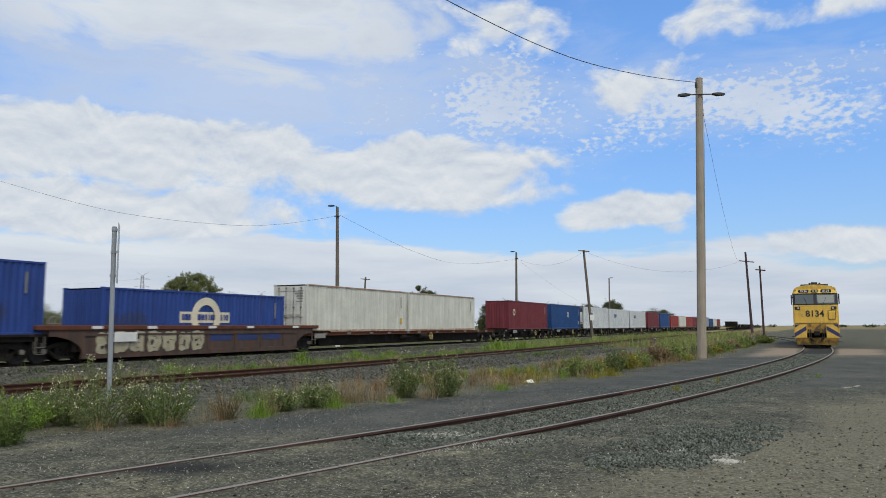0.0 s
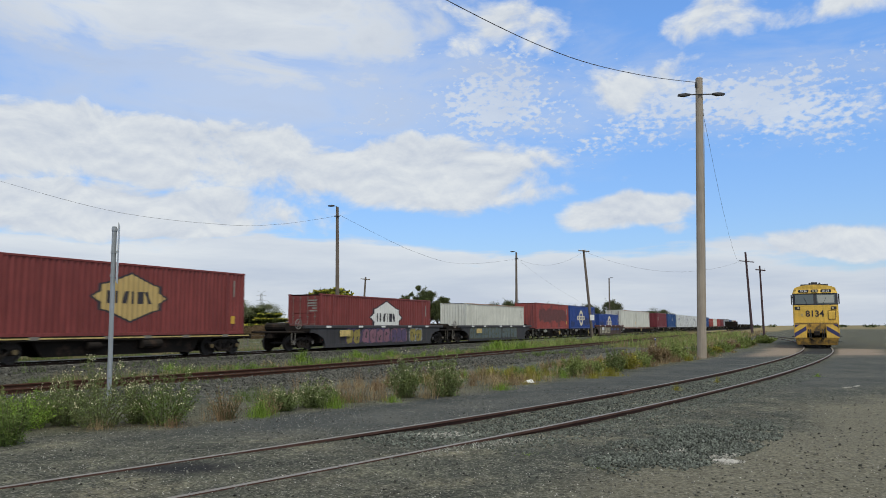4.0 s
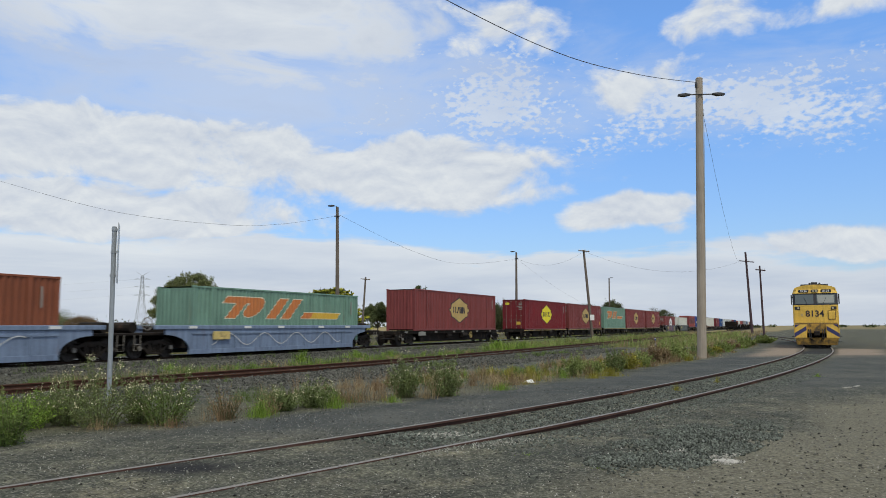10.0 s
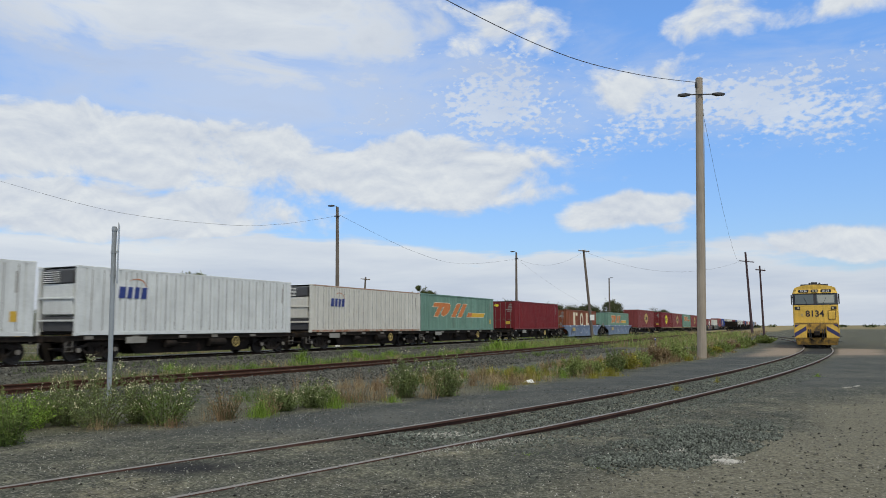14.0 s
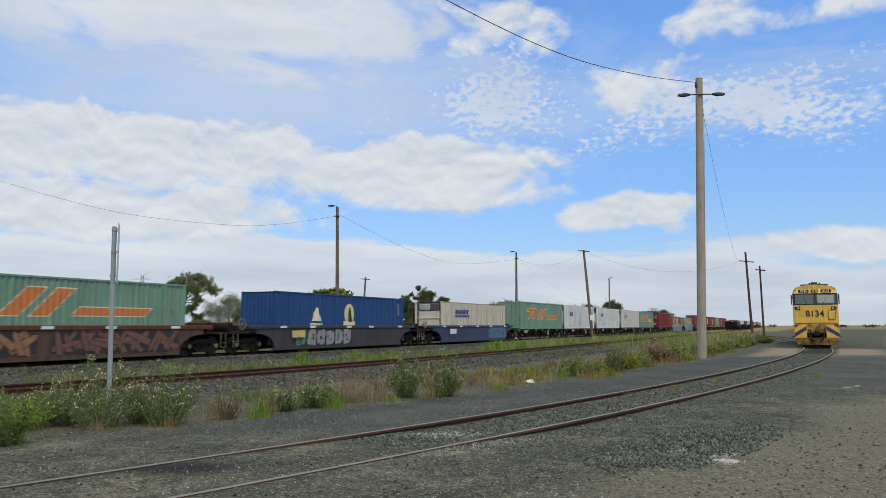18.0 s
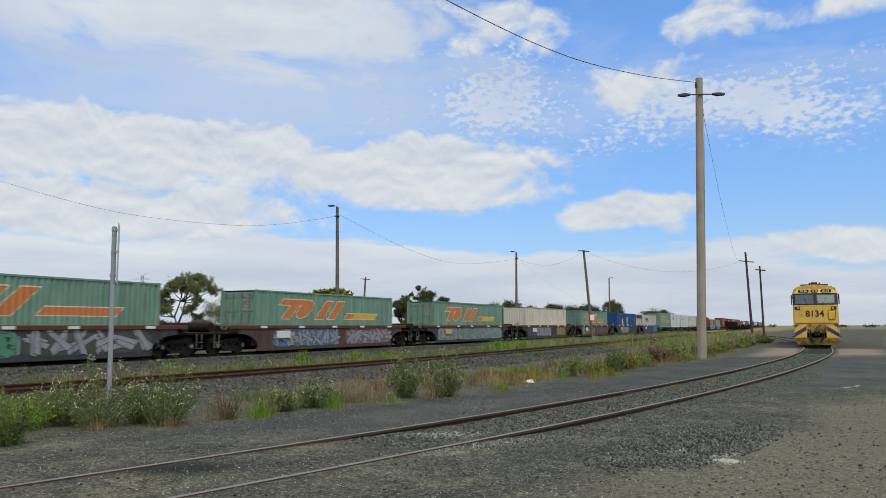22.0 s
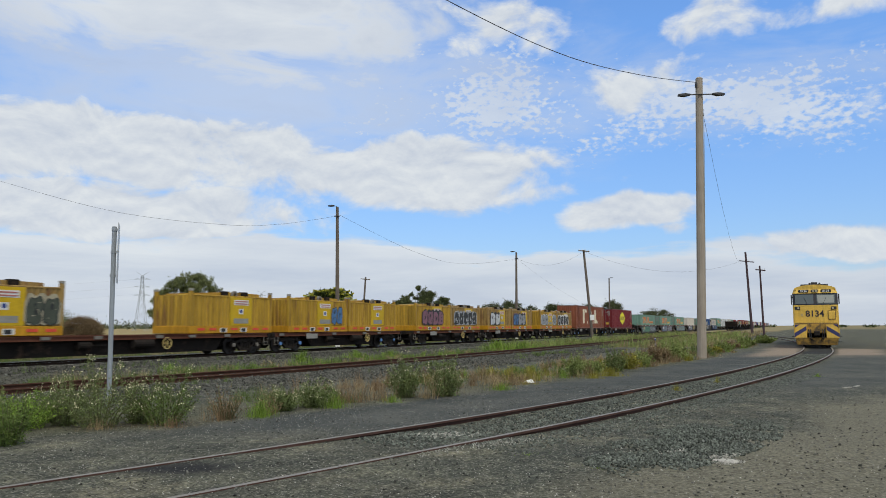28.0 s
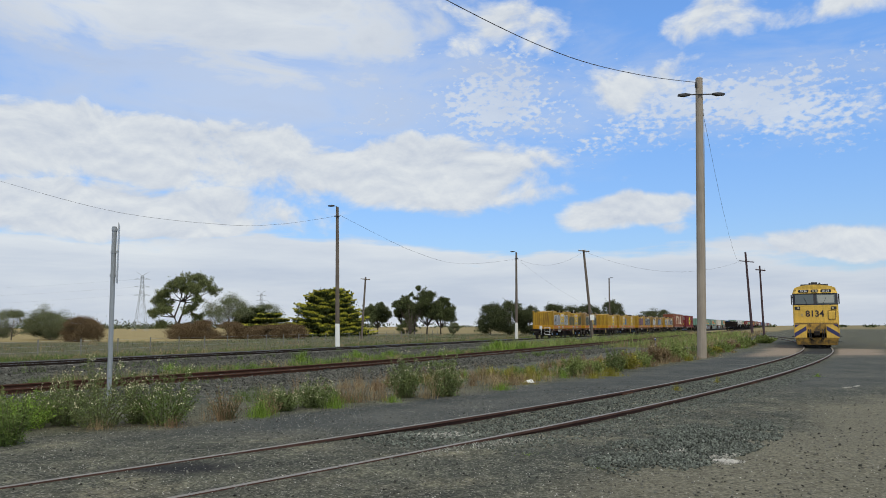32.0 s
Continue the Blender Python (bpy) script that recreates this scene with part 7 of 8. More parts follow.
def leaf_material(name, colour, vary=0.5):
    m = surface(name, colour, 0.75, 0, 0.25, 1.5, 20, 0.0)
    island_colour(m, 1 - vary, 1 + vary)
    return m


# "shade" is a darkened leaf colour for the shaded inside of conifers
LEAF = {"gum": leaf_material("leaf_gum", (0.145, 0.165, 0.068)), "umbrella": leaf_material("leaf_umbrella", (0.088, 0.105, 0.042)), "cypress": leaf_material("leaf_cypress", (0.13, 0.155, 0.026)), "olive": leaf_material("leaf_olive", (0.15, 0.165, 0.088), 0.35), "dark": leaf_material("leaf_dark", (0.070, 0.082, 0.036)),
        "gold": leaf_material("leaf_gold", (0.37, 0.36, 0.040), 0.5), "shade": leaf_material("leaf_shade", (0.055, 0.070, 0.020)), "brown": leaf_material("leaf_brown", (0.15, 0.103, 0.056), 0.3), "weed": leaf_material("leaf_weed", (0.095, 0.140, 0.034)),
        "light_weed": leaf_material("leaf_light_weed", (0.19, 0.235, 0.070)), "fresh": leaf_material("leaf_fresh", (0.155, 0.24, 0.036)), "dry": leaf_material("leaf_dry", (0.27, 0.205, 0.11)), "rusty": leaf_material("leaf_rusty", (0.20, 0.135, 0.075)),
        "yellow": leaf_material("leaf_yellow", (0.24, 0.22, 0.035)), "grey_green": leaf_material("leaf_grey_green", (0.125, 0.160, 0.055)), "flower": leaf_material("flower", (0.58, 0.54, 0.34), 0.4)}
M["bark"] = surface("bark", (0.13, 0.108, 0.088), 0.9, 0, 0.3, 3.0, 30, 0.3)
M["bark_dark"] = surface("bark_dark", (0.055, 0.045, 0.038), 0.9, 0, 0.3, 3.0, 30, 0.3)
M["stem"] = surface("stem", (0.12, 0.125, 0.06), 0.85, 0, 0.25, 5.0, 40, 0.1)


def leaves(points, size, rng, stretch=1.0, droop=0.0, slim=0.5):
    """Small four-cornered leaves, turned every way, one at each point."""
    n = len(points)
    p = np.asarray(points, float)
    a = rng.normal(size=(n, 3))
    a[:, 2] -= droop
    a /= np.linalg.norm(a, axis=1)[:, None]
    b = np.cross(a, rng.normal(size=(n, 3)))
    b /= np.linalg.norm(b, axis=1)[:, None]
    s = size * rng.uniform(0.6, 1.4, (n, 1))
    quad = np.stack([p - a * s * stretch, p + b * s * slim, p + a * s * stretch, p - b * s * slim], 1).reshape(-1, 3)
    faces = np.arange(n * 4).reshape(n, 4)
    return quad, faces


def leaf_mesh(name, chunks, material):
    v, f, k = [], [], 0
    for q, faces in chunks:
        v.append(q)
        f.append(faces + k)
        k += len(q)
    me = bpy.data.meshes.new(name)
    v, f = np.concatenate(v), np.concatenate(f)
    me.from_pydata(v.tolist(), [], f.tolist())
    me.materials.append(material)
    return me


def tree(x, y, height, width, kind, label, seed, bare=0.3, dense=1.0, layers=0, base=None, stems=1, leaf=0.0, category="tree"):
    """A tapered trunk with forking limbs and a ragged crown of leaf clumps with gaps."""
    rng = np.random.default_rng(seed)
    z0 = ground_height(x, y) - 0.1 if base is None else base
    w = thing("tree" if category == "tree" else "bush", label, category, at=pose(x, y, z0))
    wood = Shape()
    tips = []
    crown_lo = height * bare
    for k in range(stems):
        lean = rng.normal(0, 0.08, 2) * height * (1.6 if stems > 1 else 0.6)
        r0 = 0.028 * height / math.sqrt(stems) + 0.03
        fork = (lean[0] * 0.5, lean[1] * 0.5, crown_lo * 0.95)
        top = (lean[0] * 1.4, lean[1] * 1.4, height * 0.82)
        wood.tube([(0.1 * k, 0, 0), (lean[0] * 0.25, lean[1] * 0.25, crown_lo * 0.5), fork, top], r0, r0 * 0.25, 7)
        n = 9
        for i in range(n):
            t = rng.uniform(0.0, 0.85)
            a = 2 * math.pi * (i + rng.uniform(0, 0.8)) / n
            s = Vector(fork).lerp(Vector(top), t)
            reach = width * 0.5 * rng.uniform(0.55, 1.0) * (1 - 0.45 * t)
            e = s + Vector((math.cos(a) * reach, math.sin(a) * reach, height * rng.uniform(0.05, 0.25)))
            mid = s.lerp(e, 0.5) + Vector((0, 0, 0.04 * height))
            wood.tube([s, mid, e], r0 * 0.35, r0 * 0.08, 5)
            tips += [tuple(e), tuple(mid.lerp(e, 0.6))]
        tips.append(top)
    part("trunk", wood, M["bark"], w)
    clumps, shade = [], []
    size = leaf or max(0.07, height * 0.015)
    count_ = int(80 * dense)
    if layers:
        # flat boughs on a dome: tips above, shade below and inside painted as dark leaves
        for li in range(layers):
            t = li / layers
            zc = crown_lo + (height * 0.97 - crown_lo) * t
            rad = width * 0.5 * math.sqrt(max(0.03, 1 - (t * 0.97) ** 2.2))
            n = int(9 + 15 * (1 - t))
            for i in range(n):
                a = 2 * math.pi * (i + rng.uniform(0, 0.9)) / n
                reach = rad * rng.uniform(0.78, 1.08)
                ca, sa = math.cos(a), math.sin(a)
                u = rng.beta(2.2, 1.2, 330)
                side = rng.normal(size=330) * width * 0.034 * (1.15 - u * 0.5)
                lift = zc + 0.05 * height * u * u + rng.normal(0, 0.022 * height) + rng.normal(size=330) * 0.007 * height
                r = reach * (0.35 + 0.65 * u)
                pts = np.stack([r * ca - side * sa, r * sa + side * ca, lift], 1)
                clumps.append(leaves(pts, size, rng, 1.5, -0.2, 0.4))
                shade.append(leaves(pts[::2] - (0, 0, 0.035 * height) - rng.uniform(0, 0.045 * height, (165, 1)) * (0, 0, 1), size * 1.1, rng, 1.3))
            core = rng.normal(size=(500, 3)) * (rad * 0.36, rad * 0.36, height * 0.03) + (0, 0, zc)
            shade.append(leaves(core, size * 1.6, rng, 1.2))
    else:
        centre = np.array((0, 0, (crown_lo + height) / 2))
        centres = [np.array(t) + rng.normal(0, 0.04 * width, 3) for t in tips]
        while len(centres) < count_:
            d = rng.normal(size=3)
            d /= np.linalg.norm(d)
            rr = rng.uniform(0.45, 1.0) ** 0.5
            c = centre + d * (width * 0.46 * rr, width * 0.46 * rr, (height - crown_lo) * 0.47 * rr)
            if noise.noise((c[0] * 2.2 / width + seed, c[1] * 2.2 / width, c[2] * 2.2 / width)) > -0.12:
                centres.append(c)
        for c in centres:
            k = rng.uniform(0.6, 1.3)
            pts = c + rng.normal(size=(int(170 * k), 3)) * (0.062 * width * k, 0.062 * width * k, 0.045 * height * k)
            pts[:, 2] = np.maximum(pts[:, 2], 0.15)
            clumps.append(leaves(pts, size, rng, 1.2, 0.3))
    part("crown", leaf_mesh("crown", clumps, LEAF[kind]), None, w)
    if shade:
        part("undergrowth", leaf_mesh("undergrowth", shade, LEAF["shade"]), None, w, "inner leaves coloured dark for shade")
    return w


def open_gum(x, y, label, clusters, seed, kind="gum", forks=None, girth=0.30, dense=1.0):
    """A gum with a forked trunk and separate leaf clusters on long limbs; clusters: across, height, radius."""
    rng = np.random.default_rng(seed)
    w = thing("tree", label, "tree", at=pose(x, y, ground_height(x, y) - 0.1))
    wood, chunks = Shape(), []
    if forks is None:
        forks = [Vector((0.15, 0, 2.2)), Vector((0.9, 0.2, 4.4)), Vector((-0.35, -0.2, 3.6)), Vector((0.9, 0, 6.2))]
        wood.tube([(0, 0, 0), forks[0], forks[1], (1.9, 0.2, 9.0)], girth, 0.05, 7)
        wood.tube([forks[0], forks[2], (0.5, -0.2, 6.0), (1.0, -0.2, 9.0)], girth * 0.7, 0.04, 7)
    else:
        wood.tube([(0, 0, 0), *forks], girth, girth * 0.3, 7)
    for dx, z, r in clusters:
        c = Vector((dx, rng.normal(0, 1.2), z))
        f = min((p for p in forks if p.z < z + 0.4), key=lambda p: (p - c).length, default=forks[0])
        wood.tube([f, f.lerp(c, 0.55) + Vector((0, 0, -0.25)), c], girth * 0.36, 0.03, 5)
        for k in range(int(22 * r * dense)):
            d = rng.normal(size=3)
            d /= np.linalg.norm(d)
            q = np.array(c) + d * (r * 1.25, r * 1.25, r * 0.95) * rng.uniform(0.35, 1.15)
            wood.tube([tuple(c), tuple(np.array(c) * 0.4 + q * 0.6), tuple(q)], 0.03, 0.01, 4)
            pts = q + rng.normal(size=(int(95 * rng.uniform(0.5, 1.4)), 3)) * (0.22, 0.22, 0.20) * (0.8 + 0.25 * r)
            chunks.append(leaves(pts, 0.10, rng, 1.4, 0.5))
    part("trunk", wood, M["bark_dark"], w)
    part("crown", leaf_mesh("crown", chunks, LEAF[kind]), None, w)


def umbrella_gum(x, y, height, width, seed, label, low=0.45):
    """A dark gum with slim stems under a heaped, flat-based crown."""
    rng = np.random.default_rng(seed)
    lobes = []
    for k in range(24):
        u = rng.uniform(-1, 1)
        top = 1 - 0.32 * u * u
        lobes.append((u * width * 0.42, height * (low + (top - low) * rng.uniform(0.15, 0.9)), width * rng.uniform(0.11, 0.18)))
    lean = rng.normal(0, 0.05) * height
    forks = [Vector((lean * 0.4, 0, height * low * 0.55)), Vector((lean, 0.1, height * 0.72))]
    open_gum(x, y, label, lobes, seed, "umbrella", forks, 0.022 * height, 1.15)


def cypress(x, y, height, width, label, seed, layers, top=0.34, skew=0.0):
    """A broad conifer of flat, uneven shelves: gold tips outside, green within, shade under each shelf put in as dark
    leaves.
    """
    rng = np.random.default_rng(seed)
    w = thing("tree", label, "tree", at=pose(x, y, ground_height(x, y) - 0.1))
    part("trunk", Shape().tube([(0, 0, 0), (0.1, 0, height * 0.5), (0, 0, height * 0.92)], 0.04 * height, 0.08, 8), M["bark_dark"], w)
    gold, green, shade = [], [], []
    for li in range(layers):
        t = li / max(1, layers - 1)
        rad = width * 0.5 * (1 - (1 - top) * t ** 1.25)
        zc = height * (0.06 + 0.87 * t)
        n = int(10 + 12 * (1 - t))
        for i in range(n):
            a = 2 * math.pi * (i + rng.uniform(0, 0.9)) / n
            ca, sa = math.cos(a), math.sin(a)
            reach = rad * rng.uniform(0.72, 1.12) * (1 + skew * ca)
            rise, z0 = rng.uniform(0.02, 0.075) * height, zc + rng.normal(0, 0.022 * height)
            u = rng.beta(2.0, 1.1, 420)
            side = rng.normal(size=420) * width * 0.030 * (1.25 - u * 0.7)
            lift = z0 + rise * u ** 3 + rng.normal(size=420) * 0.0065 * height
            r = reach * (0.30 + 0.70 * u)
            pts = np.stack([r * ca - side * sa, r * sa + side * ca, lift], 1)
            tip = u > rng.uniform(0.45, 0.9)
            if tip.any():
                gold.append(leaves(pts[tip], 0.10, rng, 1.5, -0.2, 0.4))
            green.append(leaves(pts[~tip], 0.11, rng, 1.5, -0.2, 0.4))
            # leaves below the shelf, coloured dark to stand for its shade
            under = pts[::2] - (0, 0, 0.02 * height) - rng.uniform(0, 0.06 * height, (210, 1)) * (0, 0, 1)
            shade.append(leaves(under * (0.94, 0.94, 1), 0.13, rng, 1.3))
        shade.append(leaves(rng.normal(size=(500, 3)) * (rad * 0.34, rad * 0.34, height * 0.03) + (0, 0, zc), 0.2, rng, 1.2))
    # golden growth at the tips, its yellow raised to look sunlit
    part("tip_growth", leaf_mesh("tip_growth", gold, LEAF["gold"]), None, w, "golden bough tips")
    part("crown", leaf_mesh("crown", green, LEAF["cypress"]), None, w)
    part("undergrowth", leaf_mesh("undergrowth", shade, LEAF["shade"]), None, w, "inner leaves coloured dark for shade")


GUM, OLIVE = "gum tree with a ragged grey-green crown", "low olive-green tree at the paddock's edge"
tree(-64.5, 112, 4.6, 7.0, "olive", OLIVE, 1, 0.05, 1.9, leaf=0.055)
tree(-57.5, 110, 5.3, 6.6, "olive", OLIVE, 2, 0.08, 1.9, leaf=0.055)
tree(-61.0, 116, 4.2, 6.0, "dark", OLIVE, 3, 0.05, 1.6)
tree(-46.6, 97, 4.0, 5.0, "brown", "rounded reddish-brown bush behind the fence", 4, 0.0, 3.4, leaf=0.05, base=ground_height(-46.6, 97) - 0.7, category="bush")
open_gum(-44.8, 126, "tall gum tree with forked stems and open crown", [(0.6, 9.5, 1.3), (2.6, 10.0, 1.4), (4.5, 9.2, 1.3), (5.6, 8.2, 0.9), (-0.9, 8.5, 1.0), (3.4, 8.2, 1.1), (1.2, 8.2, 0.8), (-2.6, 7.5, 1.0), (-3.8, 6.3, 1.0), (-2.2, 5.8, 1.1), (-3.6, 4.3, 0.8), (-1.2, 4.6, 0.8), (2.4, 4.9, 1.0), (3.8, 6.3, 0.8), (-2.0, 2.4, 0.8), (3.4, 3.4, 0.9)], 5)
tree(-39.6, 138, 7.8, 8.6, "olive", "grey-green tree with a soft rounded crown", 7, 0.2, 1.7, leaf=0.075)
tree(-35.0, 146, 6.6, 7.5, "olive", "grey-green tree with a soft rounded crown", 8, 0.2, 1.6, leaf=0.075)
for i, (bx, by, bh, bw) in enumerate(((-40.5, 117, 3.6, 4.4), (-37.2, 118, 4.0, 4.6), (-34.0, 119, 3.7, 4.4), (-27.5, 118, 3.2, 4.2), (-24.4, 119, 3.5, 4.4), (-30.8, 120, 3.0, 4.0))):
    tree(bx, by, bh * 0.95, bw * 1.3, "brown", "dense twiggy brown bush behind the fence", 20 + i, 0.0, 3.6, leaf=0.05, base=ground_height(bx, by) - 0.8, category="bush")
CYPRESS = "broad golden-green cypress with layered boughs"
cypress(-21.2, 140, 9.1, 17.5, CYPRESS, 30, 10, 0.42, -0.06)
cypress(-31.5, 137, 4.5, 11.0, "low spreading golden-green cypress", 31, 5, 0.5, -0.15)
tree(-36.5, 142, 6.2, 7.0, "dark", "dark spreading conifer with layered boughs", 32, 0.35, layers=4, leaf=0.14)
umbrella_gum(-16.6, 190, 8.7, 6.8, 40, GUM, 0.3)
umbrella_gum(-10.4, 190, 9.6, 6.8, 41, GUM, 0.3)
open_gum(-7.0, 182, "thin gum tree with bare limbs and small tufts", [(0.9, 11.2, 0.5), (-0.9, 9.6, 0.4), (0.2, 8.8, 0.35), (1.6, 8.6, 0.5), (-1.4, 8.0, 0.3)], 42, "umbrella", [Vector((0.1, 0, 2.4)), Vector((0.5, 0, 5.0)), Vector((0.8, 0, 9.4))], 0.20)
umbrella_gum(-4.0, 182, 10.6, 7.8, 43, GUM, 0.35)
umbrella_gum(-0.6, 185, 9.4, 6.0, 44, GUM, 0.3)
tree(-9.0, 184, 3.6, 5.0, "umbrella", "low dark bush under the gums", 39, 0.0, 1.2, category="bush")
tree(2.6, 178, 2.8, 2.8, "olive", "small round bush in the paddock", 45, 0.1, 0.8, category="bush")
tree(9.6, 150, 6.4, 5.6, "dark", "dense dark green tree beyond the main line", 46, 0.03, 1.9, leaf=0.10)
tree(13.4, 151, 7.6, 6.6, "dark", "dense dark green tree beyond the main line", 47, 0.03, 2.0, leaf=0.10)
tree(17.6, 152, 5.9, 5.6, "dark", "dense dark green tree beyond the main line", 48, 0.03, 1.8, leaf=0.10)
for i, (bx, by, bh, bw) in enumerate(((44.5, 300, 10.6, 11), (51.0, 305, 10.0, 12), (59.0, 302, 10.5, 11), (68.0, 300, 12.0, 9.0), (110.0, 400, 9.6, 14), (119.0, 410, 10.6, 15))):
    tree(bx, by, bh, bw, "dark", "distant dark tree on the plain", 50 + i, 0.3, 1.0)


def bare_shrub(x, y, h, seed):
    rng = random.Random(seed)
    w = thing("bare_shrub", "leafless grey twiggy shrub", "shrub", at=pose(x, y, ground_height(x, y)))
    s = Shape()
    for i in range(26):
        a, r = rng.uniform(0, 6.28), rng.uniform(0.1, 0.5) * h
        e = (r * math.cos(a), r * math.sin(a), h * rng.uniform(0.6, 1.0))
        s.tube([(0, 0, 0), (e[0] * 0.4, e[1] * 0.4, e[2] * 0.55), e], 0.05, 0.012, 4)
    part("twig_cluster", s, M["bark"], w)


bare_shrub(-7.8, 178, 7.5, 3)


def far_woods():
    rng = np.random.default_rng(77)
    chunks = []
    for i in range(190):
        a = radians(rng.uniform(-34, -3)) if i % 4 else radians(rng.uniform(-3, 33))
        d = rng.uniform(520, 900)
        h = rng.uniform(2.0, 6.0) * (1.0 if a < 0 else 0.45)
        c = np.array((d * math.sin(a), d * math.cos(a), h * 0.45))
        pts = c + rng.normal(size=(60, 3)) * (h * 1.1, h * 1.1, h * 0.28)
        pts[:, 2] = np.abs(pts[:, 2])
        chunks.append(leaves(pts, 0.9, rng))
    ob = new("far_woods", leaf_mesh("far_woods", chunks, LEAF["dark"]))
    tagged(ob, "low dark tree line along the horizon", "trees", kind="stuff")


far_woods()

# ---- weeds ----


def weed_bush(x, y, h, r, kind, label, seed, flowers=0, leafy=1.0):
    """An upright weedy bush: many thin stems from one root, small leaves along them, some pale flower heads."""
    rng = np.random.default_rng(seed)
    w = thing("weed_bush", label, "bush", "weedy bushes", at=pose(x, y, ground_height(x, y) - 0.02))
    stems, pts, heads = Shape(), [], []
    n = int(46 + 40 * r)
    for i in range(n):
        a, rr = rng.uniform(0, 2 * math.pi), r * math.sqrt(rng.uniform(0, 1))
        hh = h * rng.uniform(0.45, 1.12) * (1 - 0.45 * (rr / r) ** 2)
        b = Vector((0.35 * rr * math.cos(a), 0.35 * rr * math.sin(a), 0))
        e = Vector((rr * math.cos(a) + rng.normal(0, 0.04), rr * math.sin(a) + rng.normal(0, 0.04), hh))
        m = b.lerp(e, 0.5) + Vector((0, 0, 0.06 * h))
        stems.tube([b, m, e], 0.006, 0.003, 3)
        for j in range(int((62 if y < 17 else 48) * leafy)):
            t = rng.uniform(0.08, 1.0)
            c = b.lerp(m, t * 2) if t < 0.5 else m.lerp(e, t * 2 - 1)
            k = 0.045 * (1.15 - t)
            pts.append((c.x + rng.normal(0, k + 0.012), c.y + rng.normal(0, k + 0.012), max(0.02, c.z + rng.normal(0, 0.02))))
        if flowers and rng.uniform() < flowers:
            for j in range(9):
                heads.append((e.x + rng.normal(0, 0.025), e.y + rng.normal(0, 0.025), e.z + rng.normal(0, 0.025)))
    part("stem_growth", stems, M["stem"], w)
    part("foliage", leaf_mesh("foliage", [leaves(pts, 0.011 + 0.0007 * max(0.0, y - 12), rng, 2.0, 0.0, 0.45)], LEAF[kind]), None, w)
    if heads:
        part("blossom", leaf_mesh("flower_heads", [leaves(heads, 0.014, rng, 0.8)], LEAF["flower"]), None, w, "tiny off-white flower heads")


WHITE_BUSH, GREEN_BUSH = "leafy green weed bush with small off-white flowers", "bushy green weed beside the track"
weed_bush(-5.15, 11.35, 1.05, 0.62, "grey_green", WHITE_BUSH, 1, 0.8)
weed_bush(-5.75, 11.6, 0.8, 0.5, "grey_green", WHITE_BUSH, 2, 0.5, 0.7)
weed_bush(-6.3, 11.9, 0.6, 0.5, "weed", GREEN_BUSH, 3, 0.3, 0.7)
weed_bush(-4.25, 11.6, 0.95, 0.55, "weed", WHITE_BUSH, 4, 0.6)
weed_bush(-4.75, 11.9, 0.75, 0.45, "grey_green", WHITE_BUSH, 5, 0.7, 0.8)
weed_bush(-5.35, 9.35, 0.62, 0.30, "weed", GREEN_BUSH, 6, 0.0, 1.3)
weed_bush(-3.55, 12.4, 0.6, 0.34, "rusty", "dry reddish weed clump", 7, 0.0, 0.22)
weed_bush(-0.80, 15.9, 0.92, 0.46, "grey_green", WHITE_BUSH, 8, 0.5, 1.2)
weed_bush(0.02, 16.1, 0.95, 0.50, "grey_green", WHITE_BUSH, 9, 0.5, 1.2)
weed_bush(-2.9, 13.6, 0.5, 0.4, "grey_green", WHITE_BUSH, 10, 0.4)
weed_bush(-2.4, 14.2, 0.62, 0.45, "grey_green", WHITE_BUSH, 11, 0.4)
weed_bush(-3.0, 12.9, 0.4, 0.22, "rusty", "dry reddish weed clump", 12, 0.0, 0.25)
weed_bush(-6.15, 11.1, 0.55, 0.55, "fresh", "low bright green leafy weed", 13, 0.0, 1.1)
weed_bush(-6.9, 11.7, 0.6, 0.6, "light_weed", "low bright green leafy weed", 14, 0.1, 1.0)
for i, (bx, by, bh, br) in enumerate(((3.9, 22.4, 0.95, 0.5), (4.6, 23.5, 0.9, 0.6), (5.6, 24.6, 1.0, 0.6), (6.4, 26.0, 0.8, 0.6), (7.2, 27.5, 1.1, 0.8), (8.6, 30.0, 1.1, 0.8), (9.6, 32.0, 1.2, 0.9), (10.6, 33.5, 1.1, 0.8), (11.3, 36.4, 1.1, 0.9), (13.2, 38.5, 1.2, 0.9), (14.6, 41.0, 1.1, 1.0), (16.4, 44.0, 1.2, 1.0), (18.0, 47.5, 1.2, 1.1), (20.2, 51.0, 1.1, 1.0), (22.5, 56.0, 1.3, 1.2), (26.5, 62.0, 1.4, 1.4))):
    weed_bush(bx, by, bh * (0.82, 0.58, 0.9)[i % 3] * (0.62 if by > 33 else 1.0), br * 0.7, ("light_weed", "light_weed", "grey_green", "yellow", "light_weed", "rusty", "light_weed")[i % 7], (GREEN_BUSH, GREEN_BUSH, GREEN_BUSH, "yellowing weed clump beside the track", GREEN_BUSH, "dry reddish weed clump", GREEN_BUSH)[i % 7], 30 + i, 0.2 if i % 2 else 0.0, 0.8)


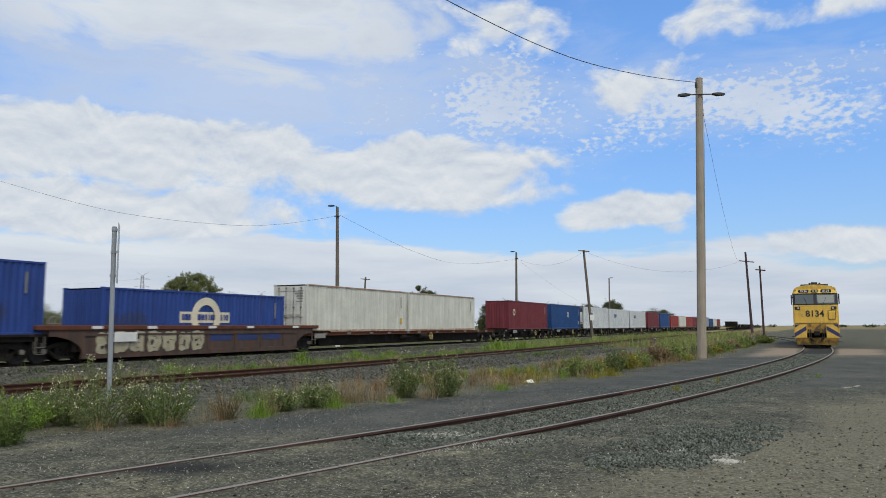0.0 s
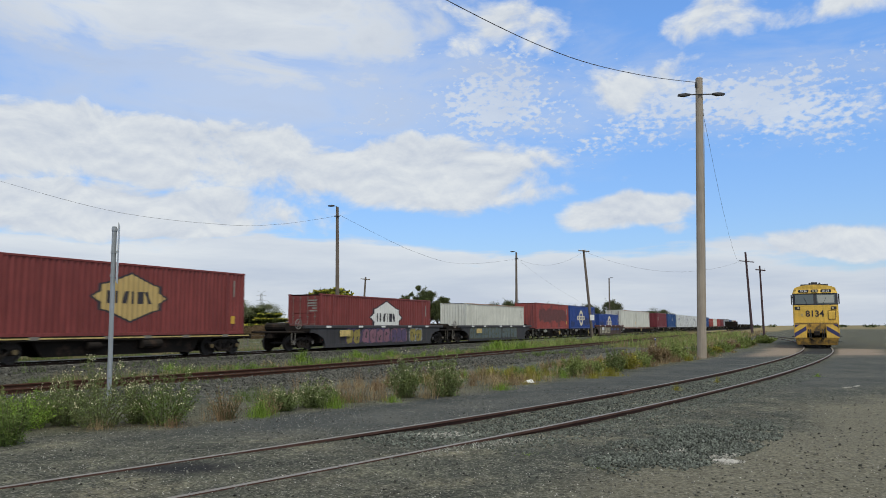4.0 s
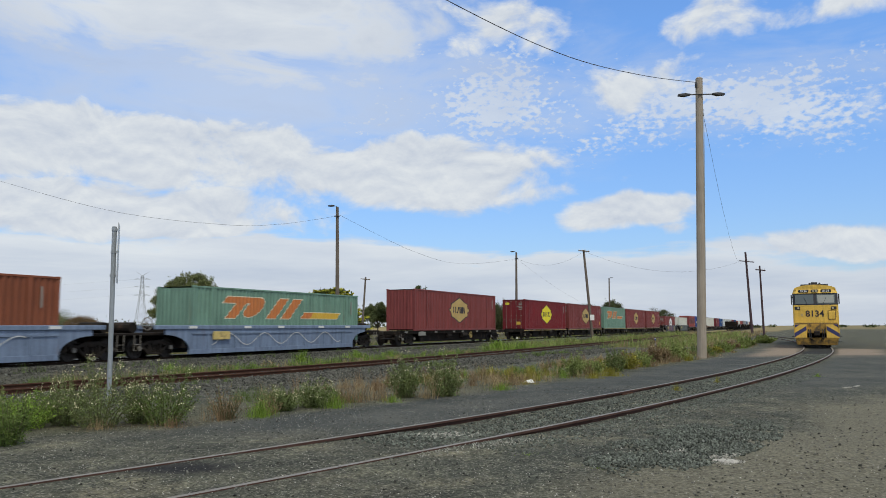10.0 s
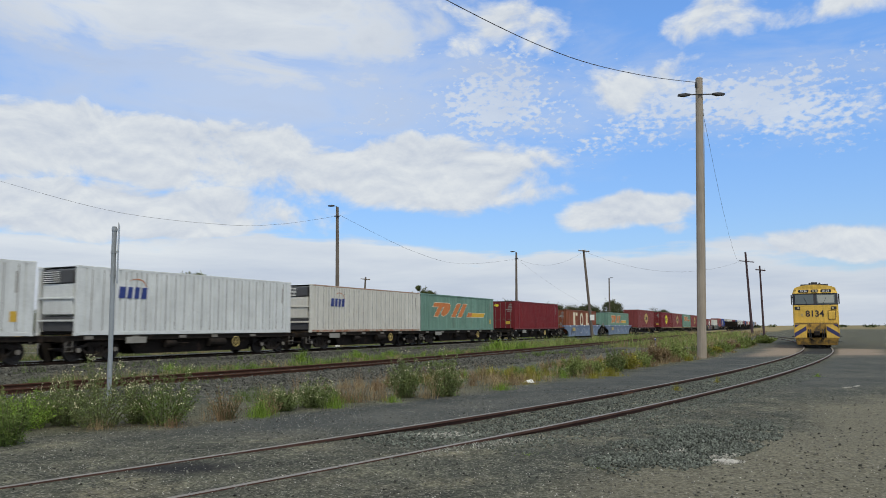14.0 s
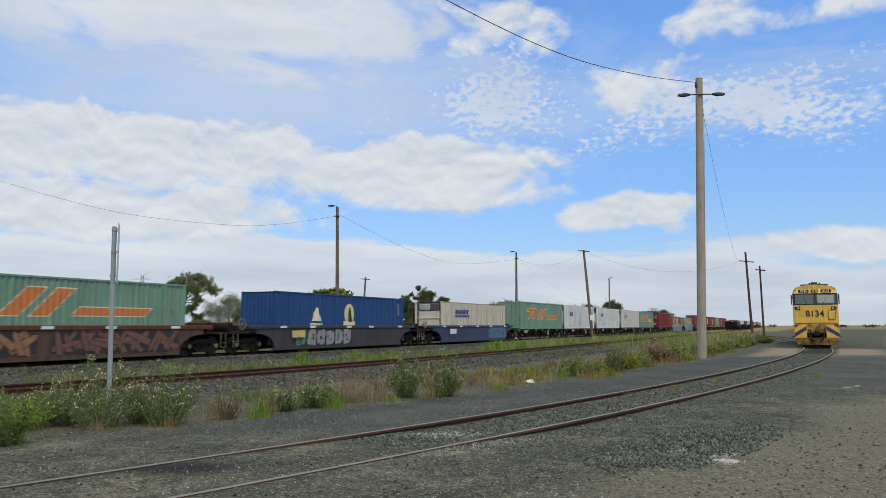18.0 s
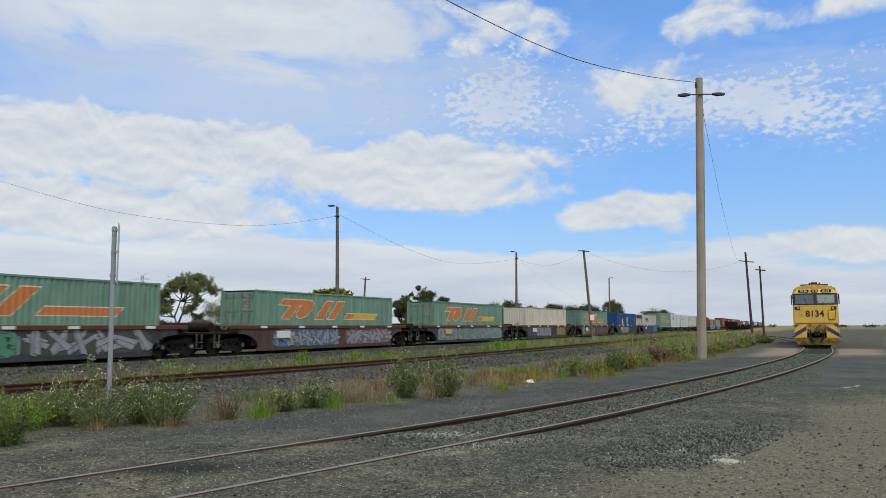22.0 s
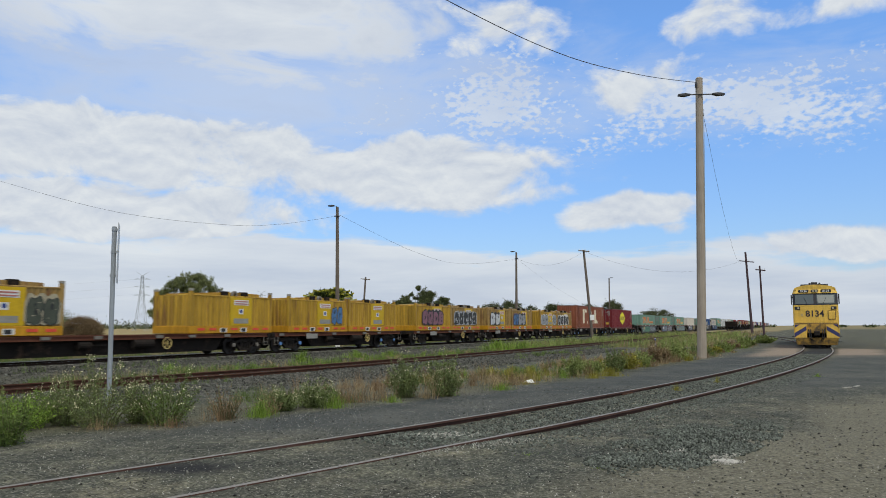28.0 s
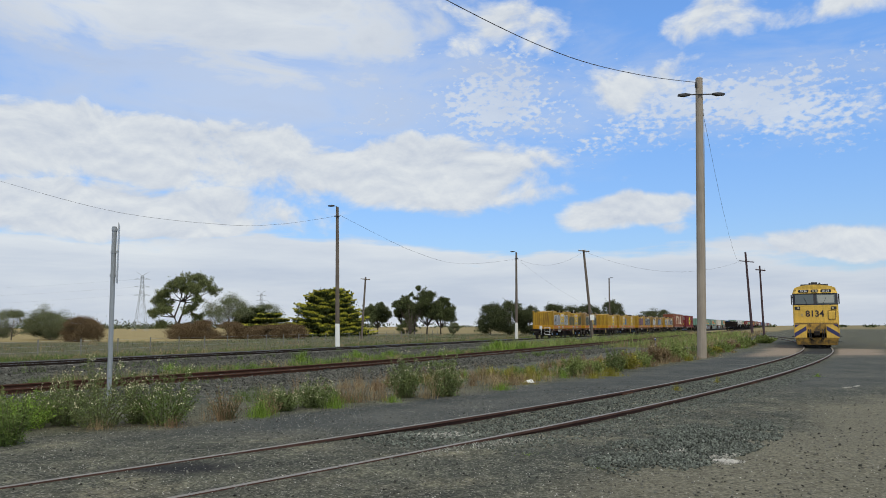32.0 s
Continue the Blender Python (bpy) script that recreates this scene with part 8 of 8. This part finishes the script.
def grass(name, label, kind, spots, seed):
    """Tufts of bent blades; spots: x, y, radius, height, blades."""
    rng = np.random.default_rng(seed)
    v, f = [], []
    for x, y, r, h, n in spots:
        for i in range(n * 2 if y < 45 else n):
            a, rr = rng.uniform(0, 2 * math.pi), r * min(1.8, abs(rng.normal(0, 0.62)))
            px, py = x + rr * math.cos(a), y + rr * math.sin(a)
            pz = ground_height(px, py) - 0.01
            hh = h * rng.uniform(0.35, 1.2) * (1 - 0.38 * rr / r)
            b = rng.uniform(0, 2 * math.pi)
            lean = hh * rng.uniform(0.1, 0.9)
            dx, dy = math.cos(b), math.sin(b)
            wd = (0.0012 + 0.0022 * min(1.0, hh)) * max(1.0, y / 14)
            k = len(v)
            v += [(px - dy * wd, py + dx * wd, pz), (px + dy * wd, py - dx * wd, pz), (px + dx * lean * 0.4 + dy * wd * 0.8, py + dy * lean * 0.4 - dx * wd * 0.8, pz + hh * 0.6), (px + dx * lean * 0.4 - dy * wd * 0.8, py + dy * lean * 0.4 + dx * wd * 0.8, pz + hh * 0.6), (px + dx * lean, py + dy * lean, pz + hh)]
            f += [(k, k + 1, k + 2, k + 3), (k + 3, k + 2, k + 4)]
    me = bpy.data.meshes.new(name)
    me.from_pydata(v, [], f)
    me.materials.append(LEAF[kind])
    tagged(new(name, me), label, "grass", kind="stuff")


def strip_spots(seed, n, near, far, side_a, side_b, line, r, h, blades, patch=0.0, shift=0.0):
    """Random spots along a line between two offsets from it, thinned into patches."""
    rng = random.Random(seed)
    out = []
    pts = [p for p in line if near < p[1] < far]
    step = math.hypot(pts[1][0] - pts[0][0], pts[1][1] - pts[0][1])
    while len(out) < n:
        # closer stretches get more
        x, y, a = pts[int(len(pts) * rng.random() ** 1.4)]
        o = rng.uniform(side_a, side_b)
        t = rng.uniform(-0.5, 0.5) * step
        px, py = x + o * math.cos(a) + t * math.sin(a), y - o * math.sin(a) + t * math.cos(a)
        if noise.noise((px * 0.45 + shift, py * 0.45, seed * 3.7)) < patch:
            if rng.random() > 0.02:
                continue
        out.append((px, py, r * rng.uniform(0.5, 1.5), h * rng.uniform(0.5, 1.4), blades))
    return out


# between the loop and the path beside the yard track
grass("green_grass", "short green weeds and grass along the tracks", "weed", strip_spots(1, 240, 11, 60, -7.4, -4.1, YARD, 0.22, 0.24, 30, 0.16) + strip_spots(2, 160, 17, 120, 2.3, 3.6, LOOP, 0.3, 0.22, 22, 0.1), 1)
grass("bright_grass", "bright green grass clumps", "fresh", [(10.9, 22.0, 0.16, 0.12, 50), (1.57, 7.7, 0.22, 0.03, 90), (0.95, 8.5, 0.3, 0.03, 70), (-3.05, 12.6, 0.28, 0.35, 220), (-2.0, 14.0, 0.25, 0.3, 180), (-1.0, 14.9, 0.22, 0.2, 120), (1.35, 17.6, 0.3, 0.22, 200), (-6.3, 10.6, 0.4, 0.3, 200)] + strip_spots(3, 46, 14, 70, -6.6, -4.2, YARD, 0.26, 0.25, 60, 0.16), 2)
grass("yellow_grass", "yellowing grass tufts", "yellow", [(5.3, 17.2, 0.14, 0.2, 60), (7.1, 19.6, 0.1, 0.2, 40), (2.4, 20.9, 0.35, 0.32, 260), (5.0, 22.6, 0.4, 0.3, 260), (4.3, 21.6, 0.3, 0.25, 160)] + strip_spots(4, 44, 16, 60, -6.8, -4.0, YARD, 0.28, 0.28, 70, 0.14), 3)
grass("dry_grass", "dry straw-coloured grass and dead stems", "dry", [(-5.0, 11.0, 0.35, 0.2, 70), (-1.55, 15.3, 0.7, 0.5, 40), (-1.0, 15.7, 0.4, 0.45, 24), (1.3, 18.4, 0.5, 0.45, 90), (-0.3, 15.6, 0.3, 0.7, 40), (7.7, 30.0, 0.7, 0.5, 120)] + strip_spots(5, 420, 12, 60, -7.6, -3.9, YARD, 0.3, 0.26, 18, 0.02), 4)
grass("rusty_grass", "rust-brown dead weeds", "rusty", [(-4.0, 11.2, 0.3, 0.22, 80), (-3.6, 12.2, 0.3, 0.5, 60), (-1.9, 14.8, 0.4, 0.5, 50), (9.2, 33.0, 0.6, 0.9, 260)] + strip_spots(6, 150, 12, 50, -7.0, -4.0, YARD, 0.2, 0.40, 26, 0.08), 5)
# between the loop and the main line, and beyond the main line
grass("sparse_weeds", "sparse weeds in the ballast between the running lines", "weed", strip_spots(21, 420, 20, 90, -4.6, -1.9, LOOP, 0.3, 0.3, 16, -0.2) + strip_spots(22, 120, 22, 60, 1.8, 3.2, MAIN, 0.18, 0.3, 14, -0.1), 21)
grass("sparse_dry_weeds", "thin dry weeds in the ballast between the running lines", "dry", strip_spots(23, 260, 20, 80, -4.8, -1.8, LOOP, 0.3, 0.3, 12, -0.1), 22)
grass("line_side_grass", "pale green grass between the running lines", "fresh", [(-10.6, 29.2, 0.7, 0.35, 120), (-4.6, 39.8, 0.9, 0.45, 300), (-2.9, 41.2, 0.8, 0.4, 240), (3.6, 50.5, 1.3, 0.75, 700), (5.6, 53.5, 1.0, 0.65, 400), (-6.6, 35.0, 0.5, 0.6, 160)] + strip_spots(7, 190, 24, 130, -4.2, -2.3, LOOP, 0.4, 0.32, 26, 0.0), 6)
grass("far_verge", "rough green verge beyond the main line", "weed", strip_spots(8, 700, 30, 160, -13.0, -3.4, MAIN, 0.9, 0.35, 22, -0.05), 7)
grass("paddock_rough", "rough green and straw growth about the boundary fence", "olive", strip_spots(31, 1500, 34, 150, -48.0, -8.0, MAIN, 1.5, 0.30, 26, -0.12), 31)
grass("paddock_straw", "straw-coloured growth about the boundary fence", "dry", strip_spots(32, 500, 34, 150, -48.0, -8.0, MAIN, 1.3, 0.3, 18, 0.0, 7.0), 32)
grass("far_verge_dry", "dry grass beyond the main line", "dry", strip_spots(9, 500, 30, 190, -16.0, -3.6, MAIN, 1.0, 0.35, 18, 0.0, 5.0), 8)
grass("mid_rough", "tall rough weeds beside the loop further along", "light_weed", strip_spots(10, 420, 52, 130, 2.4, 9.0, LOOP, 0.8, 0.55, 26, -0.1) + strip_spots(12, 420, 52, 140, -6.0, -2.4, LOOP, 0.9, 0.6, 26, -0.15), 9)
grass("mid_rough_dry", "tall dry weeds beside the loop further along", "dry", strip_spots(11, 300, 52, 170, 2.4, 10.0, LOOP, 0.9, 0.5, 20, -0.1, 3.0) + strip_spots(13, 200, 56, 170, -5.5, -2.4, LOOP, 0.9, 0.5, 20, 0.0), 10)

# ---- loose stones ----


def stones(name, label, spots, seed, material="stone"):
    """Angular stones, each a squashed and tilted octahedron; spots: arrays of x, y, z and size."""
    rng = np.random.default_rng(seed)
    n = len(spots)
    p = np.asarray(spots, float)
    base = np.array([(1, 0, 0), (-1, 0, 0), (0, 1, 0), (0, -1, 0), (0, 0, 1), (0, 0, -1)], float)
    sc = rng.uniform(0.55, 1.2, (n, 1, 3)) * p[:, None, 3:4]
    v = (base[None] + rng.normal(0, 0.22, (n, 6, 3))) * sc
    q = rng.normal(size=(n, 4))
    q /= np.linalg.norm(q, axis=1)[:, None]
    w, x, y, z = q.T
    R = np.stack([1 - 2 * (y * y + z * z), 2 * (x * y - z * w), 2 * (x * z + y * w), 2 * (x * y + z * w), 1 - 2 * (x * x + z * z), 2 * (y * z - x * w), 2 * (x * z - y * w), 2 * (y * z + x * w), 1 - 2 * (x * x + y * y)], 1).reshape(n, 3, 3)
    v = np.einsum("nij,nkj->nki", R, v) + p[:, None, :3]
    tri = np.array([(0, 2, 4), (2, 1, 4), (1, 3, 4), (3, 0, 4), (2, 0, 5), (1, 2, 5), (3, 1, 5), (0, 3, 5)])
    f = (tri[None] + (np.arange(n) * 6)[:, None, None]).reshape(-1, 3)
    me = bpy.data.meshes.new(name)
    me.from_pydata(v.reshape(-1, 3).tolist(), [], f.tolist())
    me.materials.append(M[material])
    tagged(new(name, me), label, "stones", kind="stuff")


def along(line, near, far, lo, hi, n, seed, size, z=None, gap=(), lift=0.0, flat=1.6):
    rng = random.Random(seed)
    pts = [p for p in line if near < p[1] < far]
    step = max(1.2, math.hypot(pts[1][0] - pts[0][0], pts[1][1] - pts[0][1]))
    out = []
    while len(out) < n:
        x, y, a = pts[int(len(pts) * rng.random() ** 1.25)]
        t = rng.uniform(-0.5, 0.5) * step
        o = rng.uniform(lo, hi)
        if any(g0 < o < g1 for g0, g1 in gap):
            continue
        px, py = x + o * math.cos(a) + t * math.sin(a), y - o * math.sin(a) + t * math.cos(a)
        pz = (ground_height(px, py) if z is None else max(ground_height(px, py), z - max(0.0, abs(o) - flat) * 0.42)) + lift
        out.append((px, py, pz, size * rng.uniform(0.6, 1.35)))
    return out


rail_gap = ((-0.83, -0.68), (0.68, 0.83))
M["stone_pale"] = surface("stone_pale", (0.33, 0.32, 0.285), 0.9, 0, 0.3, 8.0, 60, 0.2)
island_colour(M["stone_pale"], 0.6, 1.3)


def heap(cx, cy, rx, ry, turn, n, seed, size, high=0.05):
    rng = random.Random(seed)
    out = []
    ca, sa = math.cos(turn), math.sin(turn)
    while len(out) < n:
        u, v = rng.uniform(-1, 1), rng.uniform(-1, 1)
        r = math.hypot(u, v)
        px, py = cx + u * rx * ca - v * ry * sa, cy + u * rx * sa + v * ry * ca
        if r > 1 or rng.random() < r * 0.9 - 0.9 * noise.noise((px * 1.3, py * 1.3, seed)):
            continue
        out.append((px, py, ground_height(px, py) + high * (1 - r) * rng.random() + 0.004, size * rng.uniform(0.6, 1.4)))
    return out


M["stone_heap"] = surface("stone_heap", (0.095, 0.104, 0.090), 0.9, 0, 0.35, 8.0, 60, 0.2)
island_colour(M["stone_heap"], 0.4, 1.7)
stones("yard_ballast", "dark grey ballast stones between the siding rails", along(YARD, 9.5, 26, -0.66, 0.66, 6500, 1, 0.023, None, (), 0.005) + along(YARD, 9.8, 24, 0.84, 1.7, 3000, 2, 0.02) + along(YARD, 20, 38, -0.66, 0.66, 3200, 9, 0.027, None, (), 0.005), 1, "stone_heap")
stones("stone_heap", "low spread of grey crushed stones on the yard", heap(3.25, 9.7, 2.9, 0.85, 0.95, 8500, 3, 0.0175, 0.05), 2, "stone_heap")
stones("loop_stones", "grey ballast stones beside the loop", along(LOOP, 15, 60, -2.5, 3.0, 17000, 4, 0.042, -0.13, rail_gap), 3)
stones("main_stones", "grey ballast stones beside the main line", along(MAIN, 14, 75, 1.1, 3.6, 20000, 5, 0.05, -0.125, rail_gap, 0.0, 2.2), 4)
stones("shoulder_stones", "coarse grey ballast stones beside the weedy strip", along(LOOP, 13, 50, 1.9, 5.2, 13000, 25, 0.038, -0.16), 24)
stones("between_stones", "grey ballast stones and grit between the running lines", along(MAIN, 14, 60, 2.4, 8.5, 19000, 15, 0.034), 14)
stones("pale_chips", "scattered pale stone chips on the gravel", [(x, y, ground_height(x, y) + 0.002, random.Random(i).uniform(0.003, 0.011)) for i, (x, y) in enumerate([(random.Random(i * 2 + 1).uniform(-6.5, 8.5) * (0.4 + random.Random(i * 3).random() * 0.6), 4.6 + 11 * random.Random(i * 5 + 2).random() ** 1.3) for i in range(4200)])], 5, "stone_pale")
stones("edge_chips", "dense pale chips along the edge of the weeds", along(YARD, 4, 17, -4.3, -1.0, 3600, 31, 0.0055, None, (), 0.002) + along(YARD, 4, 14, -0.66, 3.0, 700, 32, 0.005, None, (), 0.002), 31, "stone_pale")
stones("grey_grit", "loose grey gravel on the yard", [(x, y, ground_height(x, y), random.Random(i).uniform(0.008, 0.02)) for i, (x, y) in enumerate([(random.Random(i * 7 + 1).uniform(-7, 12) * (0.4 + random.Random(i * 11).random() * 0.6), 4.6 + 14 * random.Random(i * 13 + 2).random() ** 1.3) for i in range(9000)])], 6)
stones("pale_spill", "patch of pale crushed stone by the siding", heap(2.75, 8.75, 0.6, 0.3, 0.9, 220, 16, 0.014, 0.03) + heap(2.98, 8.02, 0.22, 0.15, 0.5, 300, 18, 0.009, 0.02) + heap(3.0, 8.35, 0.35, 0.12, 0.5, 260, 17, 0.010, 0.01) + heap(-0.1, 10.1, 0.9, 0.45, 0.85, 420, 6, 0.011, 0.01) + heap(0.6, 9.3, 1.3, 0.35, 0.85, 350, 7, 0.010, 0.01), 7, "stone_pale")

# ---- what moves ----


def motions():
    times = [0.0, 2.0, 4.0, 6.0, 8.0, 10.0, 12.0, 14.0, 16.0, 18.0, 20.0, 22.0, 24.0, 26.0, 28.0, 30.0, 32.0]
    for ob, s, z in TRAIN:
        walk(ob, [(t, on_main(s + SPEED * t, z)) for t in times])
    # wheels turn with the ground they cover; wheelsets at the same end of their bogies share one set of keys
    first = {}
    for w, dx in WHEELSETS:
        if dx not in first:
            turn = math.degrees(SPEED / FPS / WHEEL)
            walk(w, [(i / FPS, pose(dx, 0, WHEEL) @ Matrix.Rotation(radians(turn * i % 360), 4, "Y")) for i in range(32 * FPS + 1)])
            first[dx] = w
        else:
            w.rotation_mode = "QUATERNION"
            w.animation_data_create()
            w.animation_data.action = first[dx].animation_data.action
            w.animation_data.action_slot = first[dx].animation_data.action_slot


motions()
